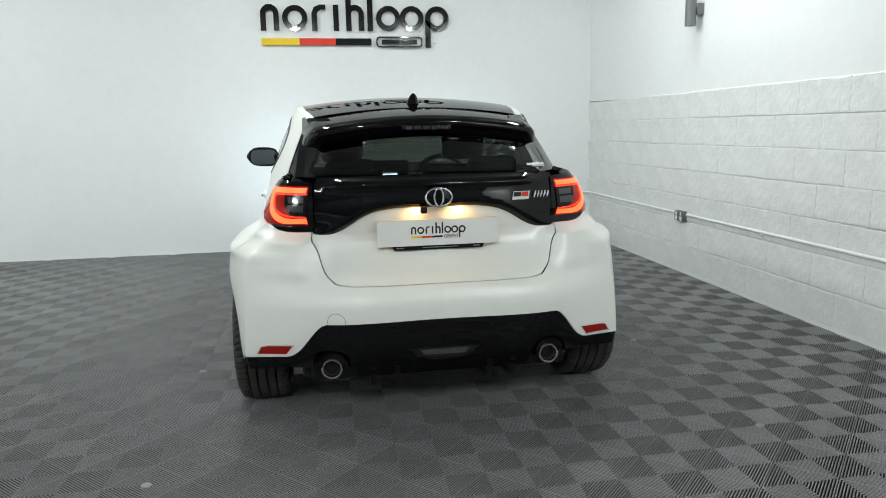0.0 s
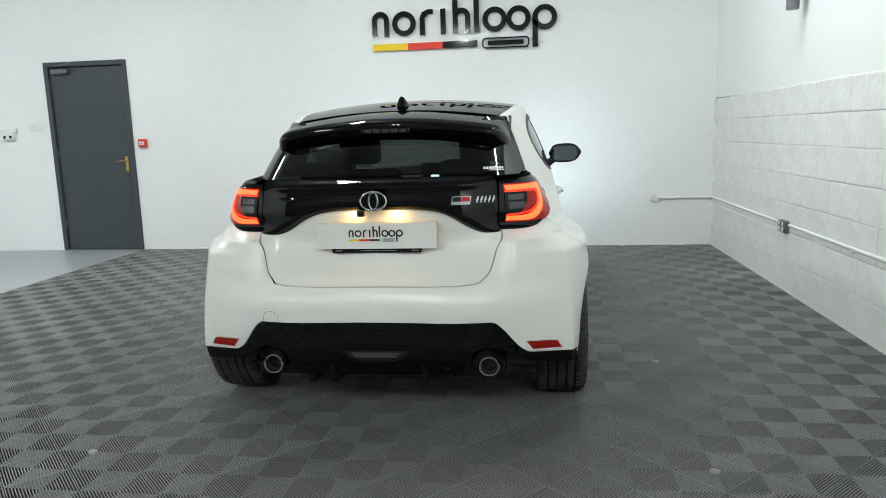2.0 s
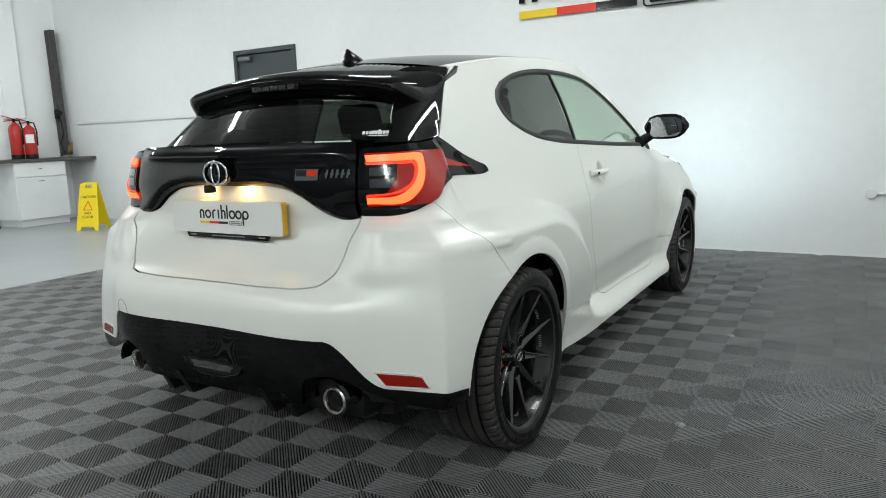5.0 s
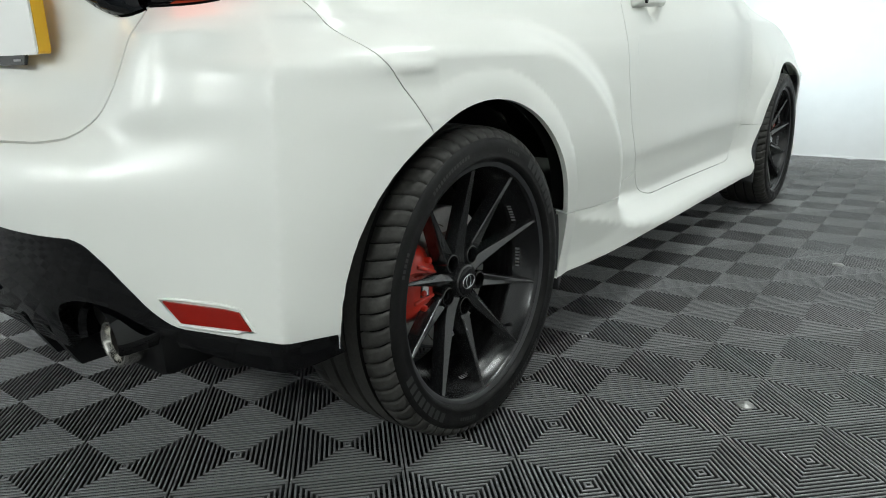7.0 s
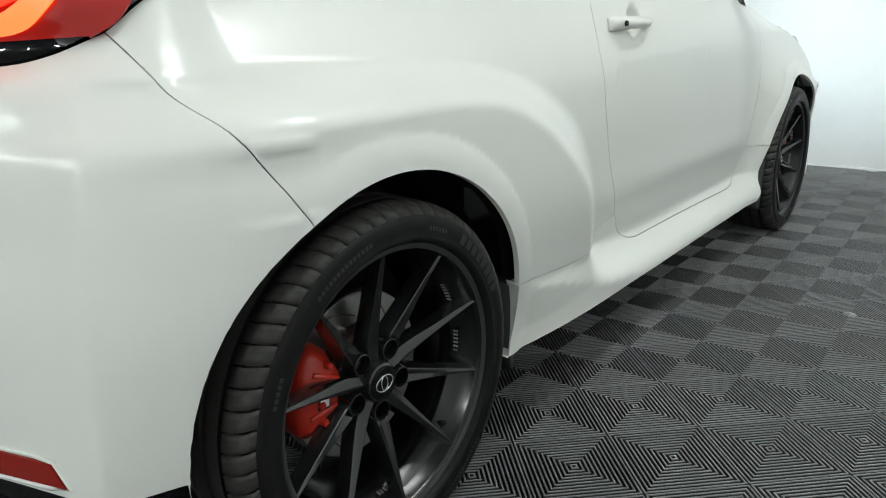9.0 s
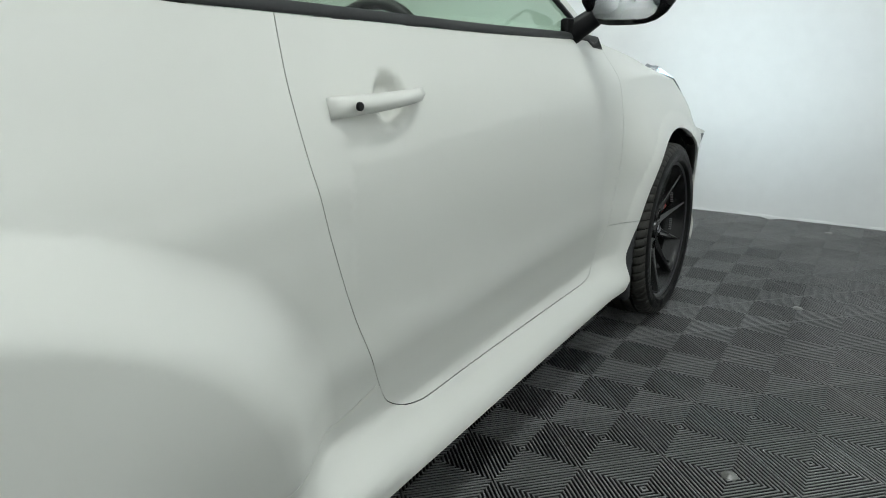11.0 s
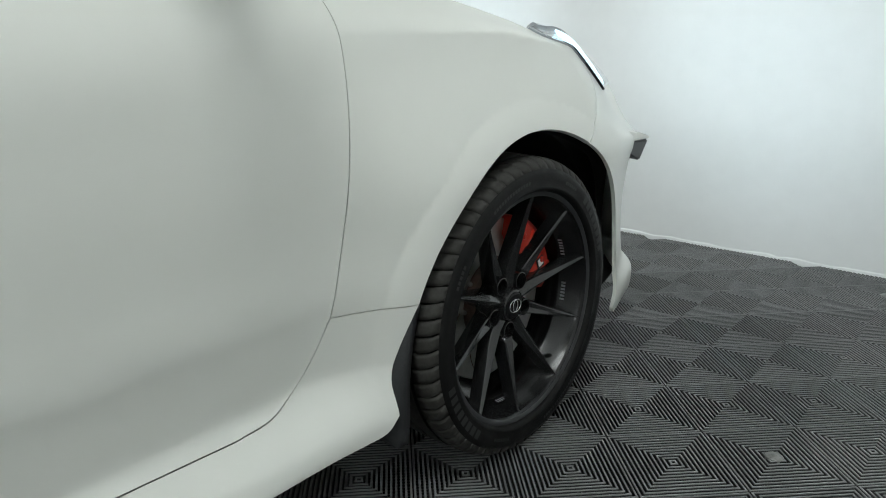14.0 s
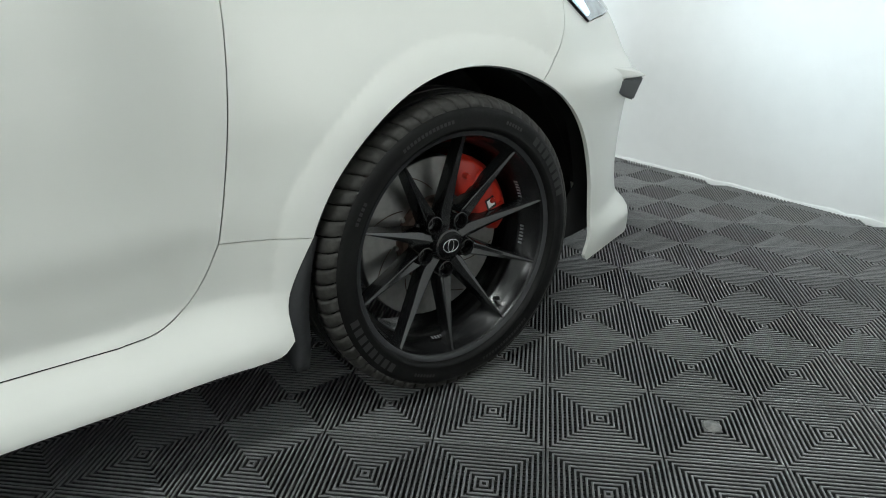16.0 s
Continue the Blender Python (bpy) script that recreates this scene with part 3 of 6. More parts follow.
def flat_mesh(loop, grid):
    """Points and triangles that fill a loop."""
    lp = np.array(loop)
    (x0, z0), (x1, z1) = lp.min(0), lp.max(0)
    gx, gz = np.meshgrid(np.arange(x0, x1, grid), np.arange(z0, z1, grid))
    gx = gx + (np.arange(gx.shape[0]) % 2)[:, None] * grid / 2
    gx, gz = gx.ravel(), gz.ravel()
    ok = inside(gx, gz, loop)
    gx, gz = gx[ok], gz[ok]
    if len(gx):
        seg = np.array(line([*loop, loop[0]], grid / 2))
        far = np.ones(len(gx), bool)
        for k in range(0, len(gx), 4000):
            dd = np.min((gx[k:k + 4000, None] - seg[:, 0]) ** 2 + (gz[k:k + 4000, None] - seg[:, 1]) ** 2, 1)
            far[k:k + 4000] = dd > (0.55 * grid) ** 2
        gx, gz = gx[far], gz[far]
    pts = [Vector(p) for p in loop] + [Vector(p) for p in zip(gx, gz)]
    n = len(loop)
    v2, e2, f2, *_ = delaunay_2d_cdt(pts, [(i, (i + 1) % n) for i in range(n)], [list(range(n))], 1, 1e-7)
    return np.array([(v.x, v.y) for v in v2]), f2


def panel_bm(surface, loop, grid=0.022, gap=0.0010, lift=0.0, thick=0.012, bm=None, flip=False):
    """A sheet-metal panel: the part of a surface inside a loop, with its edge turned inwards."""
    loop = shrunk(loop, gap)
    p2, tris = flat_mesh(loop, grid)
    e = 0.3 * grid
    P = surface(p2[:, 0], p2[:, 1])
    N = np.cross(surface(p2[:, 0] + e, p2[:, 1]) - surface(p2[:, 0] - e, p2[:, 1]), surface(p2[:, 0], p2[:, 1] + e) - surface(p2[:, 0], p2[:, 1] - e))
    N /= np.maximum(np.linalg.norm(N, axis=1), 1e-12)[:, None]
    if flip:
        N = -N
    P = P + N * lift
    bm = bm or bmesh.new()
    true_n = bm.verts.layers.float_vector.get("true_normal") or bm.verts.layers.float_vector.new("true_normal")
    outer = bm.faces.layers.int.get("outer") or bm.faces.layers.int.new("outer")
    vs = [bm.verts.new(p) for p in P]
    for v, n in zip(vs, N):
        v[true_n] = n
    count = {}
    for f in tris:
        try:
            bm.faces.new([vs[i] for i in f])[outer] = 1
        except ValueError:
            continue
        for i in range(3):
            k = (f[i], f[(i + 1) % 3])
            count.setdefault(tuple(sorted(k)), []).append(k)
    if thick:
        inner = {}
        for ks in count.values():
            if len(ks) == 1:
                for i in ks[0]:
                    if i not in inner:
                        inner[i] = bm.verts.new(P[i] - N[i] * thick)
                i, j = ks[0]
                f = bm.faces.new([vs[j], vs[i], inner[i], inner[j]])
                for ed in f.edges:
                    if vs[i] in ed.verts and vs[j] in ed.verts:
                        ed.smooth = False
    return bm


def panel(name, loop, material, parent, label="", surface=skin, both=False, **k):
    """A panel of the right side; both: its mirror image on the left as well."""
    made_ = []
    for sg in ((1, -1) if both else (1,)):
        lp = [(sg * a, b) for a, b in loop]
        bm = panel_bm(surface, lp, **k)
        made_.append(part(name, bm, material, parent, label, angle=60))
    return made_


def yz(*pts):
    """Points of the flank given as y, z."""
    return [(at_y(y, z), z) for y, z in pts]


def xz(*pts):
    return [(at_x(x, z), z) for x, z in pts]


def arch_arc(yc, a0, a1, r=ARCH, n=40):
    return [(at_y(yc + r * math.cos(radians(a0 + (a1 - a0) * k / n)), HUB + r * math.sin(radians(a0 + (a1 - a0) * k / n))), HUB + r * math.sin(radians(a0 + (a1 - a0) * k / n))) for k in range(n + 1)]


car = empty("car", (0, 1.28, 0), "pearl white three-door hatchback with black roof and lit tail lamps", "car")

# seams that two panels share
A_SILL_R = math.degrees(math.atan2(0.393 - HUB, 0.357))
A_BUMP_R = math.degrees(math.atan2(0.646 - HUB, -0.178))
A_LOW_R = 180 + 2.0
A_WING_S = math.degrees(math.atan2(0.424 - HUB, 2.262 - AXLE_F))
A_WING_B = math.degrees(math.atan2(0.64 - HUB, 2.79 - AXLE_F))
DOOR_REAR = spline(yz((0.822, 1.033), (0.812, 0.93), (0.816, 0.84), (0.85, 0.70), (0.893, 0.58), (0.945, 0.46), (0.972, 0.40)))
DOOR_CORNER = spline(yz((0.972, 0.40), (0.998, 0.352), (1.045, 0.319), (1.10, 0.305), (1.16, 0.302)))
DOOR_BOTTOM = spline(yz((1.16, 0.302), (1.5, 0.300), (1.93, 0.294)))
DOOR_FRONT_LOW = spline(yz((1.93, 0.294), (2.00, 0.302), (2.05, 0.33), (2.087, 0.378), (2.113, 0.432)))
DOOR_FRONT = spline(yz((2.113, 0.432), (2.139, 0.56), (2.156, 0.68), (2.168, 0.80), (2.170, 0.89), (2.145, 0.978)))
BELT = spline(yz((2.145, 0.978), (2.05, 0.985), (1.8, 0.993), (1.4, 1.006), (1.1, 1.020), (0.822, 1.033)))
SILL_SEAM_R = spline(yz((0.972, 0.40), (0.90, 0.382), (0.70, 0.372), (0.50, 0.378), (0.357, 0.393)))
SILL_SEAM_F = spline(yz((2.113, 0.432), (2.19, 0.428), (2.262, 0.424)))
BUMP_SEAM = spline(yz((-0.178, 0.646), (-0.215, 0.705), (-0.260, 0.775), (-0.298, 0.84), (-0.318, 0.893)))
LAMP_LOW = spline(yz((-0.318, 0.893), (-0.257, 0.936), (-0.20, 0.953), (-0.114, 0.960), (0.0, 0.956), (0.050, 0.962)))
LAMP_TOP = spline(yz((0.050, 0.962), (0.050, 0.976), (0.01, 0.998), (-0.055, 1.03), (-0.13, 1.086)))
C_EDGE = spline([(at_y(y, 1.0), z) for y, z in ((-0.13, 1.086), (-0.075, 1.15), (-0.01, 1.225), (0.055, 1.29), (0.115, 1.336))])
RAIL = [(y + 1.23, float(rail_z(y)[0])) for y in np.linspace(0.115, 2.095, 120)]
WINDOW = spline(yz((2.055, 0.985), (1.95, 1.055), (1.78, 1.158), (1.58, 1.262), (1.36, 1.333), (1.12, 1.358), (0.86, 1.362), (0.62, 1.350), (0.43, 1.317), (0.338, 1.287)))
WINDOW_REAR = spline(yz((0.338, 1.287), (0.285, 1.250), (0.256, 1.20), (0.272, 1.15), (0.33, 1.108), (0.444, 1.070), (0.62, 1.046), (0.822, 1.033)))
TAIL_BOTTOM_X = [(0.0, 0.640), (0.30, 0.641), (0.40, 0.645), (0.446, 0.655), (0.474, 0.680), (0.495, 0.727), (0.516, 0.793), (0.528, 0.858)]
TAIL_SEAM = spline(xz(*TAIL_BOTTOM_X))
LAMP_BOTTOM = spline(xz((0.523, 0.856), (0.61, 0.856)) + yz((-0.362, 0.872), (-0.318, 0.893)))
DIFF_EDGE = joined(line(xz((0.0, 0.497), (0.485, 0.495))), spline(xz((0.485, 0.495), (0.505, 0.488), (0.53, 0.465), (0.575, 0.408), (0.605, 0.372), (0.635, 0.352), (0.70, 0.345))), spline([(at_x(0.70, 0.345), 0.345), (0.78, 0.338)] + yz((-0.40, 0.333), (-0.372, 0.330))))


def mirrored(curve):
    return [(-u, z) for u, z in reversed(curve)]


# tail
half = joined(DIFF_EDGE, arch_arc(AXLE_R, A_LOW_R, A_BUMP_R), BUMP_SEAM, LAMP_BOTTOM[::-1], TAIL_SEAM[::-1])
rear_bumper = part("rear_bumper", panel_bm(skin, joined(half, mirrored(half)), grid=0.0115), PAINT, car, "pearl white rear bumper with reflectors", angle=60)
GARNISH_LOW_X = [(0.0, 0.948), (0.20, 0.946), (0.27, 0.933), (0.32, 0.912), (0.37, 0.880), (0.42, 0.855), (0.455, 0.846), (0.485, 0.846), (0.528, 0.852)]
GARNISH_LOW = spline(xz(*GARNISH_LOW_X))
half = joined(TAIL_SEAM[:-2], GARNISH_LOW[::-1])
tailgate = part("tailgate", panel_bm(skin, joined(half, mirrored(half)), grid=0.016, gap=0.0026), PAINT, car, "pearl white tailgate panel with a recess for the plate", angle=60)


def garnish_surface(u, z):
    """The tail's black band, proud of the tailgate and rounded along its lower edge."""
    u, z = np.broadcast_arrays(np.atleast_1d(np.asarray(u, float)), np.atleast_1d(np.asarray(z, float)))
    p = skin(u, z)
    low = hermite([g[0] for g in GARNISH_KEYS], [g[1] for g in GARNISH_KEYS], np.clip(np.abs(u), 0, GARNISH_KEYS[-1][0]))
    f = np.clip((z - low) / 0.035, 0, 1)
    g = 1 - np.clip((z - 1.03) / 0.055, 0, 1) ** 2 * 0.85
    q = p.copy()
    # a lip along the top edge
    q[:, 1] -= 0.020 * smooth((z - 1.022) / 0.03) * (1 - smooth((z - 1.060) / 0.024)) * (1 - smooth((np.abs(p[:, 0]) - 0.38) / 0.12))
    q[:, 1] -= (0.006 + 0.036 * np.sqrt(1 - (1 - f) ** 2) * g) * (1 - 0.55 * smooth((np.abs(p[:, 0]) - 0.30) / 0.25))
    return q


GARNISH_KEYS = [(at_x(x, z), z) for x, z in GARNISH_LOW_X]
half = joined(GARNISH_LOW, line(xz((0.523, 0.86), (0.515, 0.95), (0.511, 1.045))), line(xz((0.511, 1.045), (0.50, 1.082), (0.0, 1.088))))
garnish = part("tail_garnish", panel_bm(garnish_surface, joined(half, mirrored(half)), grid=0.016, thick=0.035), BLACK, car, "gloss black band across the tail", angle=60)

# tail lamps: a black housing with a red lens, a lit C-shaped light guide and a smoked inner lens
lamp_loop = joined(LAMP_BOTTOM, LAMP_LOW, LAMP_TOP, line(yz((-0.13, 1.088), (-0.25, 1.075))), line([(at_y(-0.25, 1.075), 1.075), (at_x(0.52, 1.06), 1.06)]), line(xz((0.515, 1.05), (0.514, 0.95), (0.525, 0.862))))


def lamp_surface(u, z):
    p = skin(u, z)
    a = np.abs(u)
    e = 1e-3
    n = np.cross(skin(a + e, z) - skin(a - e, z), skin(a, z + e) - skin(a, z - e))
    n /= np.linalg.norm(n, axis=1)[:, None]
    n[:, 0] *= np.where(u < 0, -1, 1)
    bulge = 0.013 * smooth((z - 0.868) / 0.05) * smooth((1.083 - z) / 0.045) * (1 - smooth((a - 0.92) / 0.30))
    return p + n * (bulge + 0.003)[:, None]


LAMP_TOPZ, LAMP_BOTZ = 1.036, 0.892
u_in, u_c, u_out = at_x(0.535, 0.96), 0.765, 0.80


def c_band(outer, inner, u0, rx):
    """The C of the light guide: an outer and an inner edge, open towards the middle of the car."""
    zt, zb = LAMP_TOPZ - outer, LAMP_BOTZ + outer
    zti, zbi = LAMP_TOPZ - inner, LAMP_BOTZ + inner
    uo, ui = rx - outer * 1.1, rx - inner * 1.1
    top = [(u0, zt), (uo - 0.016, zt), (uo - 0.004, zt - 0.004), (uo, zt - 0.016)]
    low = spline([(uo, zt - 0.016), (uo - 0.002, 0.978), (uo - 0.014, 0.945), (uo - 0.05, zb + 0.014), (u0 + 0.004, zb)])
    lowi = spline([(u0 + 0.006, zbi), (ui - 0.052, zbi + 0.012), (ui - 0.017, 0.953), (ui - 0.004, 0.982), (ui - 0.002, zti - 0.012)])
    return joined(line(top), low, lowi, line([(ui - 0.002, zti - 0.012), (ui - 0.010, zti - 0.001), (u0 + 0.008, zti)]))


for sg in (1, -1):
    def one(loop, **k):
        return panel_bm(lamp_surface, [(sg * a, b) for a, b in loop], **k)

    lamp = part("tail_lamp", one(lamp_loop, grid=0.016, thick=0.03), BLACK, car, "lit red tail lamp in a gloss black surround", angle=60)
    red_loop = joined(line([(u_in, LAMP_TOPZ + 0.006), (u_out + 0.03, LAMP_TOPZ + 0.006)]), spline([(u_out + 0.03, LAMP_TOPZ + 0.006), (0.97, 1.037), (1.08, 1.014), (1.20, 0.983)]),
                      spline([(1.20, 0.983), (1.06, 0.990), (0.96, 0.992), (0.905, 0.975), (0.868, 0.935), (0.842, 0.900), (u_out + 0.01, 0.884)]), line([(u_out + 0.01, 0.886), (u_in + 0.004, 0.882)]))
    part("lamp_lens", one(red_loop, grid=0.01, lift=0.0022, thick=0.004, gap=0.0), LENS, lamp, "red lens", angle=60)
    part("smoked_lens", one(joined(line([(u_in + 0.005, LAMP_TOPZ - 0.03), (u_c - 0.05, LAMP_TOPZ - 0.03), (u_c - 0.055, 0.965), (u_c - 0.09, 0.925), (u_in + 0.006, 0.918), (u_in + 0.005, LAMP_TOPZ - 0.03)])), grid=0.01, lift=0.0060, thick=0.004, gap=0.0), LENSDARK, lamp, "smoked inner lens", angle=60)
    for zc in (0.985, 0.952):
        part("inner_louvre", one(line([(u_in + 0.022, zc - 0.012), (u_c - 0.072, zc - 0.012), (u_c - 0.066, zc + 0.012), (u_in + 0.022, zc + 0.012), (u_in + 0.022, zc - 0.012)])[:-1], grid=0.01, lift=0.0072, thick=0.003, gap=0.0), GREYLENS, lamp, "grey louvre behind the lens", angle=60)
    part("light_guide", one(c_band(0.001, 0.021, u_in + 0.004, u_out + 0.006), grid=0.010, lift=0.0085, thick=0.004, gap=0.0), GLOWHOT, lamp, "lit orange-red light guide", angle=60)
    part("light_guide", one(c_band(0.0235, 0.030, u_in + 0.004, u_out + 0.006), grid=0.010, lift=0.0078, thick=0.004, gap=0.0), GLOW, lamp, "lit red inner light guide", angle=60)

# flank
quarter = joined(DOOR_REAR, SILL_SEAM_R, arch_arc(AXLE_R, A_SILL_R, A_BUMP_R), BUMP_SEAM, LAMP_LOW, LAMP_TOP, C_EDGE, RAIL, WINDOW, WINDOW_REAR)
panel("quarter_panel", quarter, PAINT, car, "pearl white rear quarter panel with a wide wheel arch", both=True, grid=0.009)
door_loop = joined(DOOR_REAR, DOOR_CORNER, DOOR_BOTTOM, DOOR_FRONT_LOW, DOOR_FRONT, BELT)
doors = panel("door", door_loop, PAINT, car, "pearl white door", both=True, grid=0.011)
sill_loop = joined(SILL_SEAM_R[::-1], DOOR_CORNER, DOOR_BOTTOM, DOOR_FRONT_LOW, SILL_SEAM_F,
                   spline(yz((2.262, 0.424), (2.228, 0.35), (2.208, 0.28), (2.208, 0.235))), spline(yz((2.208, 0.235), (2.190, 0.213), (2.13, 0.203))), line(yz((2.13, 0.203), (1.2, 0.206), (0.354, 0.226))), arch_arc(AXLE_R, math.degrees(math.atan2(0.226 - HUB, 0.354)), A_SILL_R))
panel("side_skirt", sill_loop, PAINT, car, "pearl white side skirt", both=True, grid=0.014, thick=0.03)
WING_TOP = [(y + 1.23, float(belt(y)[0])) for y in np.linspace(2.86, 2.14, 40)]
SEAM_NOSE = spline([*yz((2.79, 0.64)), (4.10, 0.705), (4.20, 0.80)])
LAMP_EDGE = spline([(4.20, 0.80), (4.15, 0.835), (4.11, 0.862), (4.09, float(belt(2.86)[0]))])
wing_loop = joined(DOOR_FRONT, line([DOOR_FRONT[-1], WING_TOP[-1]]), WING_TOP[::-1], LAMP_EDGE[::-1], SEAM_NOSE[::-1], arch_arc(AXLE_F, A_WING_B, A_WING_S), SILL_SEAM_F[::-1])
panel("front_wing", wing_loop, PAINT, car, "pearl white front wing", both=True, grid=0.009)

# nose
LAMP_UNDER = spline([(4.20, 0.80), (4.25, 0.765), (4.30, 0.734)])
nose_half = joined(SEAM_NOSE, LAMP_UNDER, line([LAMP_UNDER[-1], (4.40, 0.742), (4.6, 0.765), (5.0, 0.78), (5.31, 0.78)]), line([(5.31, 0.78), (5.31, 0.185)]), spline([(5.31, 0.185), (4.6, 0.185), (4.36, 0.188), (4.26, 0.187), (4.20, 0.185)]),
                   spline([(4.20, 0.185), (4.185, 0.20), (4.195, 0.24), (4.21, 0.30), (2.979 + 1.23, 0.37)]), arch_arc(AXLE_F, math.degrees(math.atan2(0.37 - HUB, 0.364)), A_WING_B))
panel("front_bumper", nose_half, PAINT, car, "pearl white front bumper with a flared lip", both=True, grid=0.012, thick=0.009)
lamp_half = joined(LAMP_EDGE[::-1], LAMP_UNDER, line([LAMP_UNDER[-1], (4.40, 0.742), (4.6, 0.765), (4.62, 0.80), (4.44, 0.850), (4.25, 0.885), (4.14, 0.893), LAMP_EDGE[-1]]))
for sg in (1, -1):
    hl = part("headlamp", panel_bm(skin, [(sg * a, b) for a, b in lamp_half], grid=0.015, lift=0.004), HEADGLASS, car, "silver-grey headlamp with a lit white strip", angle=60)
    strip = joined(spline([(4.19, 0.858), (4.22, 0.822), (4.258, 0.785), (4.296, 0.745)]), spline([(4.315, 0.750), (4.315, 0.785), (4.295, 0.825), (4.262, 0.862), (4.225, 0.872)]))
    part("light_strip", panel_bm(skin, [(sg * a, b) for a, b in strip], grid=0.012, lift=0.009, thick=0.004, gap=0), DRL, hl, "lit cool white daytime strip", angle=60)
    edge = spline([(4.12, 0.882), (4.16, 0.842), (4.20, 0.808), (4.25, 0.770), (4.297, 0.737)])
    bm = bmesh.new()
    tube(bm, [tuple(skin(sg * a, b)[0] + np.array([sg * 0.005, 0, 0])) for a, b in edge], 0.0028, 6)
    part("lamp_bezel", bm, SATIN, hl, "dark bezel")
    # the grey end of the bumper's side blade
    bm = bmesh.new()
    p = [Vector((sg * x, y, z)) for x, y, z in ((0.850, 3.035, 0.606), (0.853, 3.172, 0.604), (0.840, 3.155, 0.548), (0.843, 3.10, 0.572), (0.78, 3.04, 0.606), (0.79, 3.21, 0.604), (0.79, 3.19, 0.545), (0.78, 3.11, 0.572))]
    vs = [bm.verts.new(q) for q in p]
    for f in ((0, 1, 2, 3), (4, 7, 6, 5), (0, 4, 5, 1), (1, 5, 6, 2), (2, 6, 7, 3), (3, 7, 4, 0)):
        bm.faces.new([vs[i] for i in f])
    bmesh.ops.bevel(bm, geom=bm.edges[:], offset=0.004, segments=2, affect="EDGES")
    part("bumper_blade", bm, GREYMETAL, car, "grey plastic blade end in the front bumper")
    bm = bmesh.new()
    p = [Vector((sg * x, y, z)) for x, y, z in ((0.846, 2.975, 0.608), (0.856, 3.178, 0.6065), (0.79, 3.205, 0.6065), (0.79, 3.0, 0.608), (0.838, 2.985, 0.655), (0.850, 3.168, 0.615), (0.785, 3.20, 0.622), (0.785, 3.02, 0.672))]
    vs = [bm.verts.new(q) for q in p]
    for f in ((0, 3, 2, 1), (4, 5, 6, 7), (0, 1, 5, 4), (1, 2, 6, 5), (2, 3, 7, 6), (3, 0, 4, 7)):
        bm.faces.new([vs[i] for i in f])
    bmesh.ops.bevel(bm, geom=bm.edges[:], offset=0.003, segments=2, affect="EDGES")
    part("bumper_fin", bm, PAINT, car, "pearl white fin over the blade")

# roof, bonnet, screens
def roof_surface(x, y):
    x, y = np.broadcast_arrays(np.atleast_1d(np.asarray(x, float)), np.atleast_1d(np.asarray(y, float)))
    w = rail_w(y)
    return np.stack([x, y, rail_z(y) + 0.048 * (1 - (x / w) ** 2) + 0.0015], -1)


def bonnet_surface(x, y):
    x, y = np.broadcast_arrays(np.atleast_1d(np.asarray(x, float)), np.atleast_1d(np.asarray(y, float)))
    w = waist(np.clip(y, -0.4, 3.1)) - 0.06 * smooth((y - 3.0) / 0.25)
    return np.stack([x, y, belt(np.minimum(y, 3.1)) + 0.045 * (1 - (x / w) ** 2) - 0.9 * np.maximum(y - 3.02, 0) ** 2], -1)


ys = np.linspace(0.10, 1.36, 60)
roof_w = [(float(rail_w(y)[0]) - 0.035, y) for y in ys]
panel("roof", joined(roof_w, line([roof_w[-1], (0.0, 1.42), (-roof_w[-1][0], roof_w[-1][1])], 0.03), [(-x, y) for x, y in reversed(roof_w)], line([(-roof_w[0][0], roof_w[0][1]), (0, 0.085), roof_w[0]], 0.03)), BLACK, car, "gloss black roof", surface=roof_surface, grid=0.035)
for sg in (1, -1):
    rail = [(sg * float(rail_w(y)[0]), y) for y in ys]
    inn = [(sg * (float(rail_w(y)[0]) - 0.035), y) for y in reversed(ys)]
    part("roof_rail", panel_bm(roof_surface, joined(rail, inn), grid=0.02, gap=0.0), PAINT, car, "pearl white roof edge", angle=60)
bl = [(float(waist(y)[0]), y) for y in np.linspace(2.12, 3.1, 40)]
panel("bonnet", joined(bl, line([bl[-1], (0.45, 3.16), (0, 3.2), (-0.45, 3.16), (-bl[-1][0], bl[-1][1])], 0.03), [(-x, y) for x, y in reversed(bl)], line([(-bl[0][0], bl[0][1]), bl[0]], 0.03)), PAINT, car, "pearl white bonnet", surface=bonnet_surface, grid=0.035)


def screen_surface(x, t):
    """The windscreen between the pillars: t from the cowl (0) to the roof (1)."""
    x, t = np.broadcast_arrays(np.atleast_1d(np.asarray(x, float)), np.atleast_1d(np.asarray(t, float)))
    y = 2.10 - 0.72 * t
    w = rail_w(y)
    b = 1 - (x / w) ** 2
    return np.stack([x, y + 0.10 * b, rail_z(y) + 0.045 * b * t], -1)


tt = np.linspace(0, 1, 30)
ws = [(float(rail_w(2.10 - 0.72 * t)[0]) - 0.012, t) for t in tt]
panel("windscreen", joined(ws, line([ws[-1], (-ws[-1][0], 1.0)], 0.04), [(-x, t) for x, t in reversed(ws)], line([(-ws[0][0], 0.0), ws[0]], 0.04)), GLASSGREEN, car, "clear green-tinted windscreen", surface=screen_surface, grid=0.05, thick=0.0)

glass_y = keyed((1.06, -0.43), (1.085, -0.40), (1.2, -0.262), (1.34, -0.09))
EDGE_YZ = ((1.05, -0.165), (1.086, -0.13), (1.15, -0.075), (1.225, -0.01), (1.29, 0.055), (1.336, 0.115), (1.35, 0.14))
edge_y = keyed(*EDGE_YZ)
edge_x = keyed(*[(z, float(side_x(y, z)[0]) - 0.001) for z, y in EDGE_YZ])


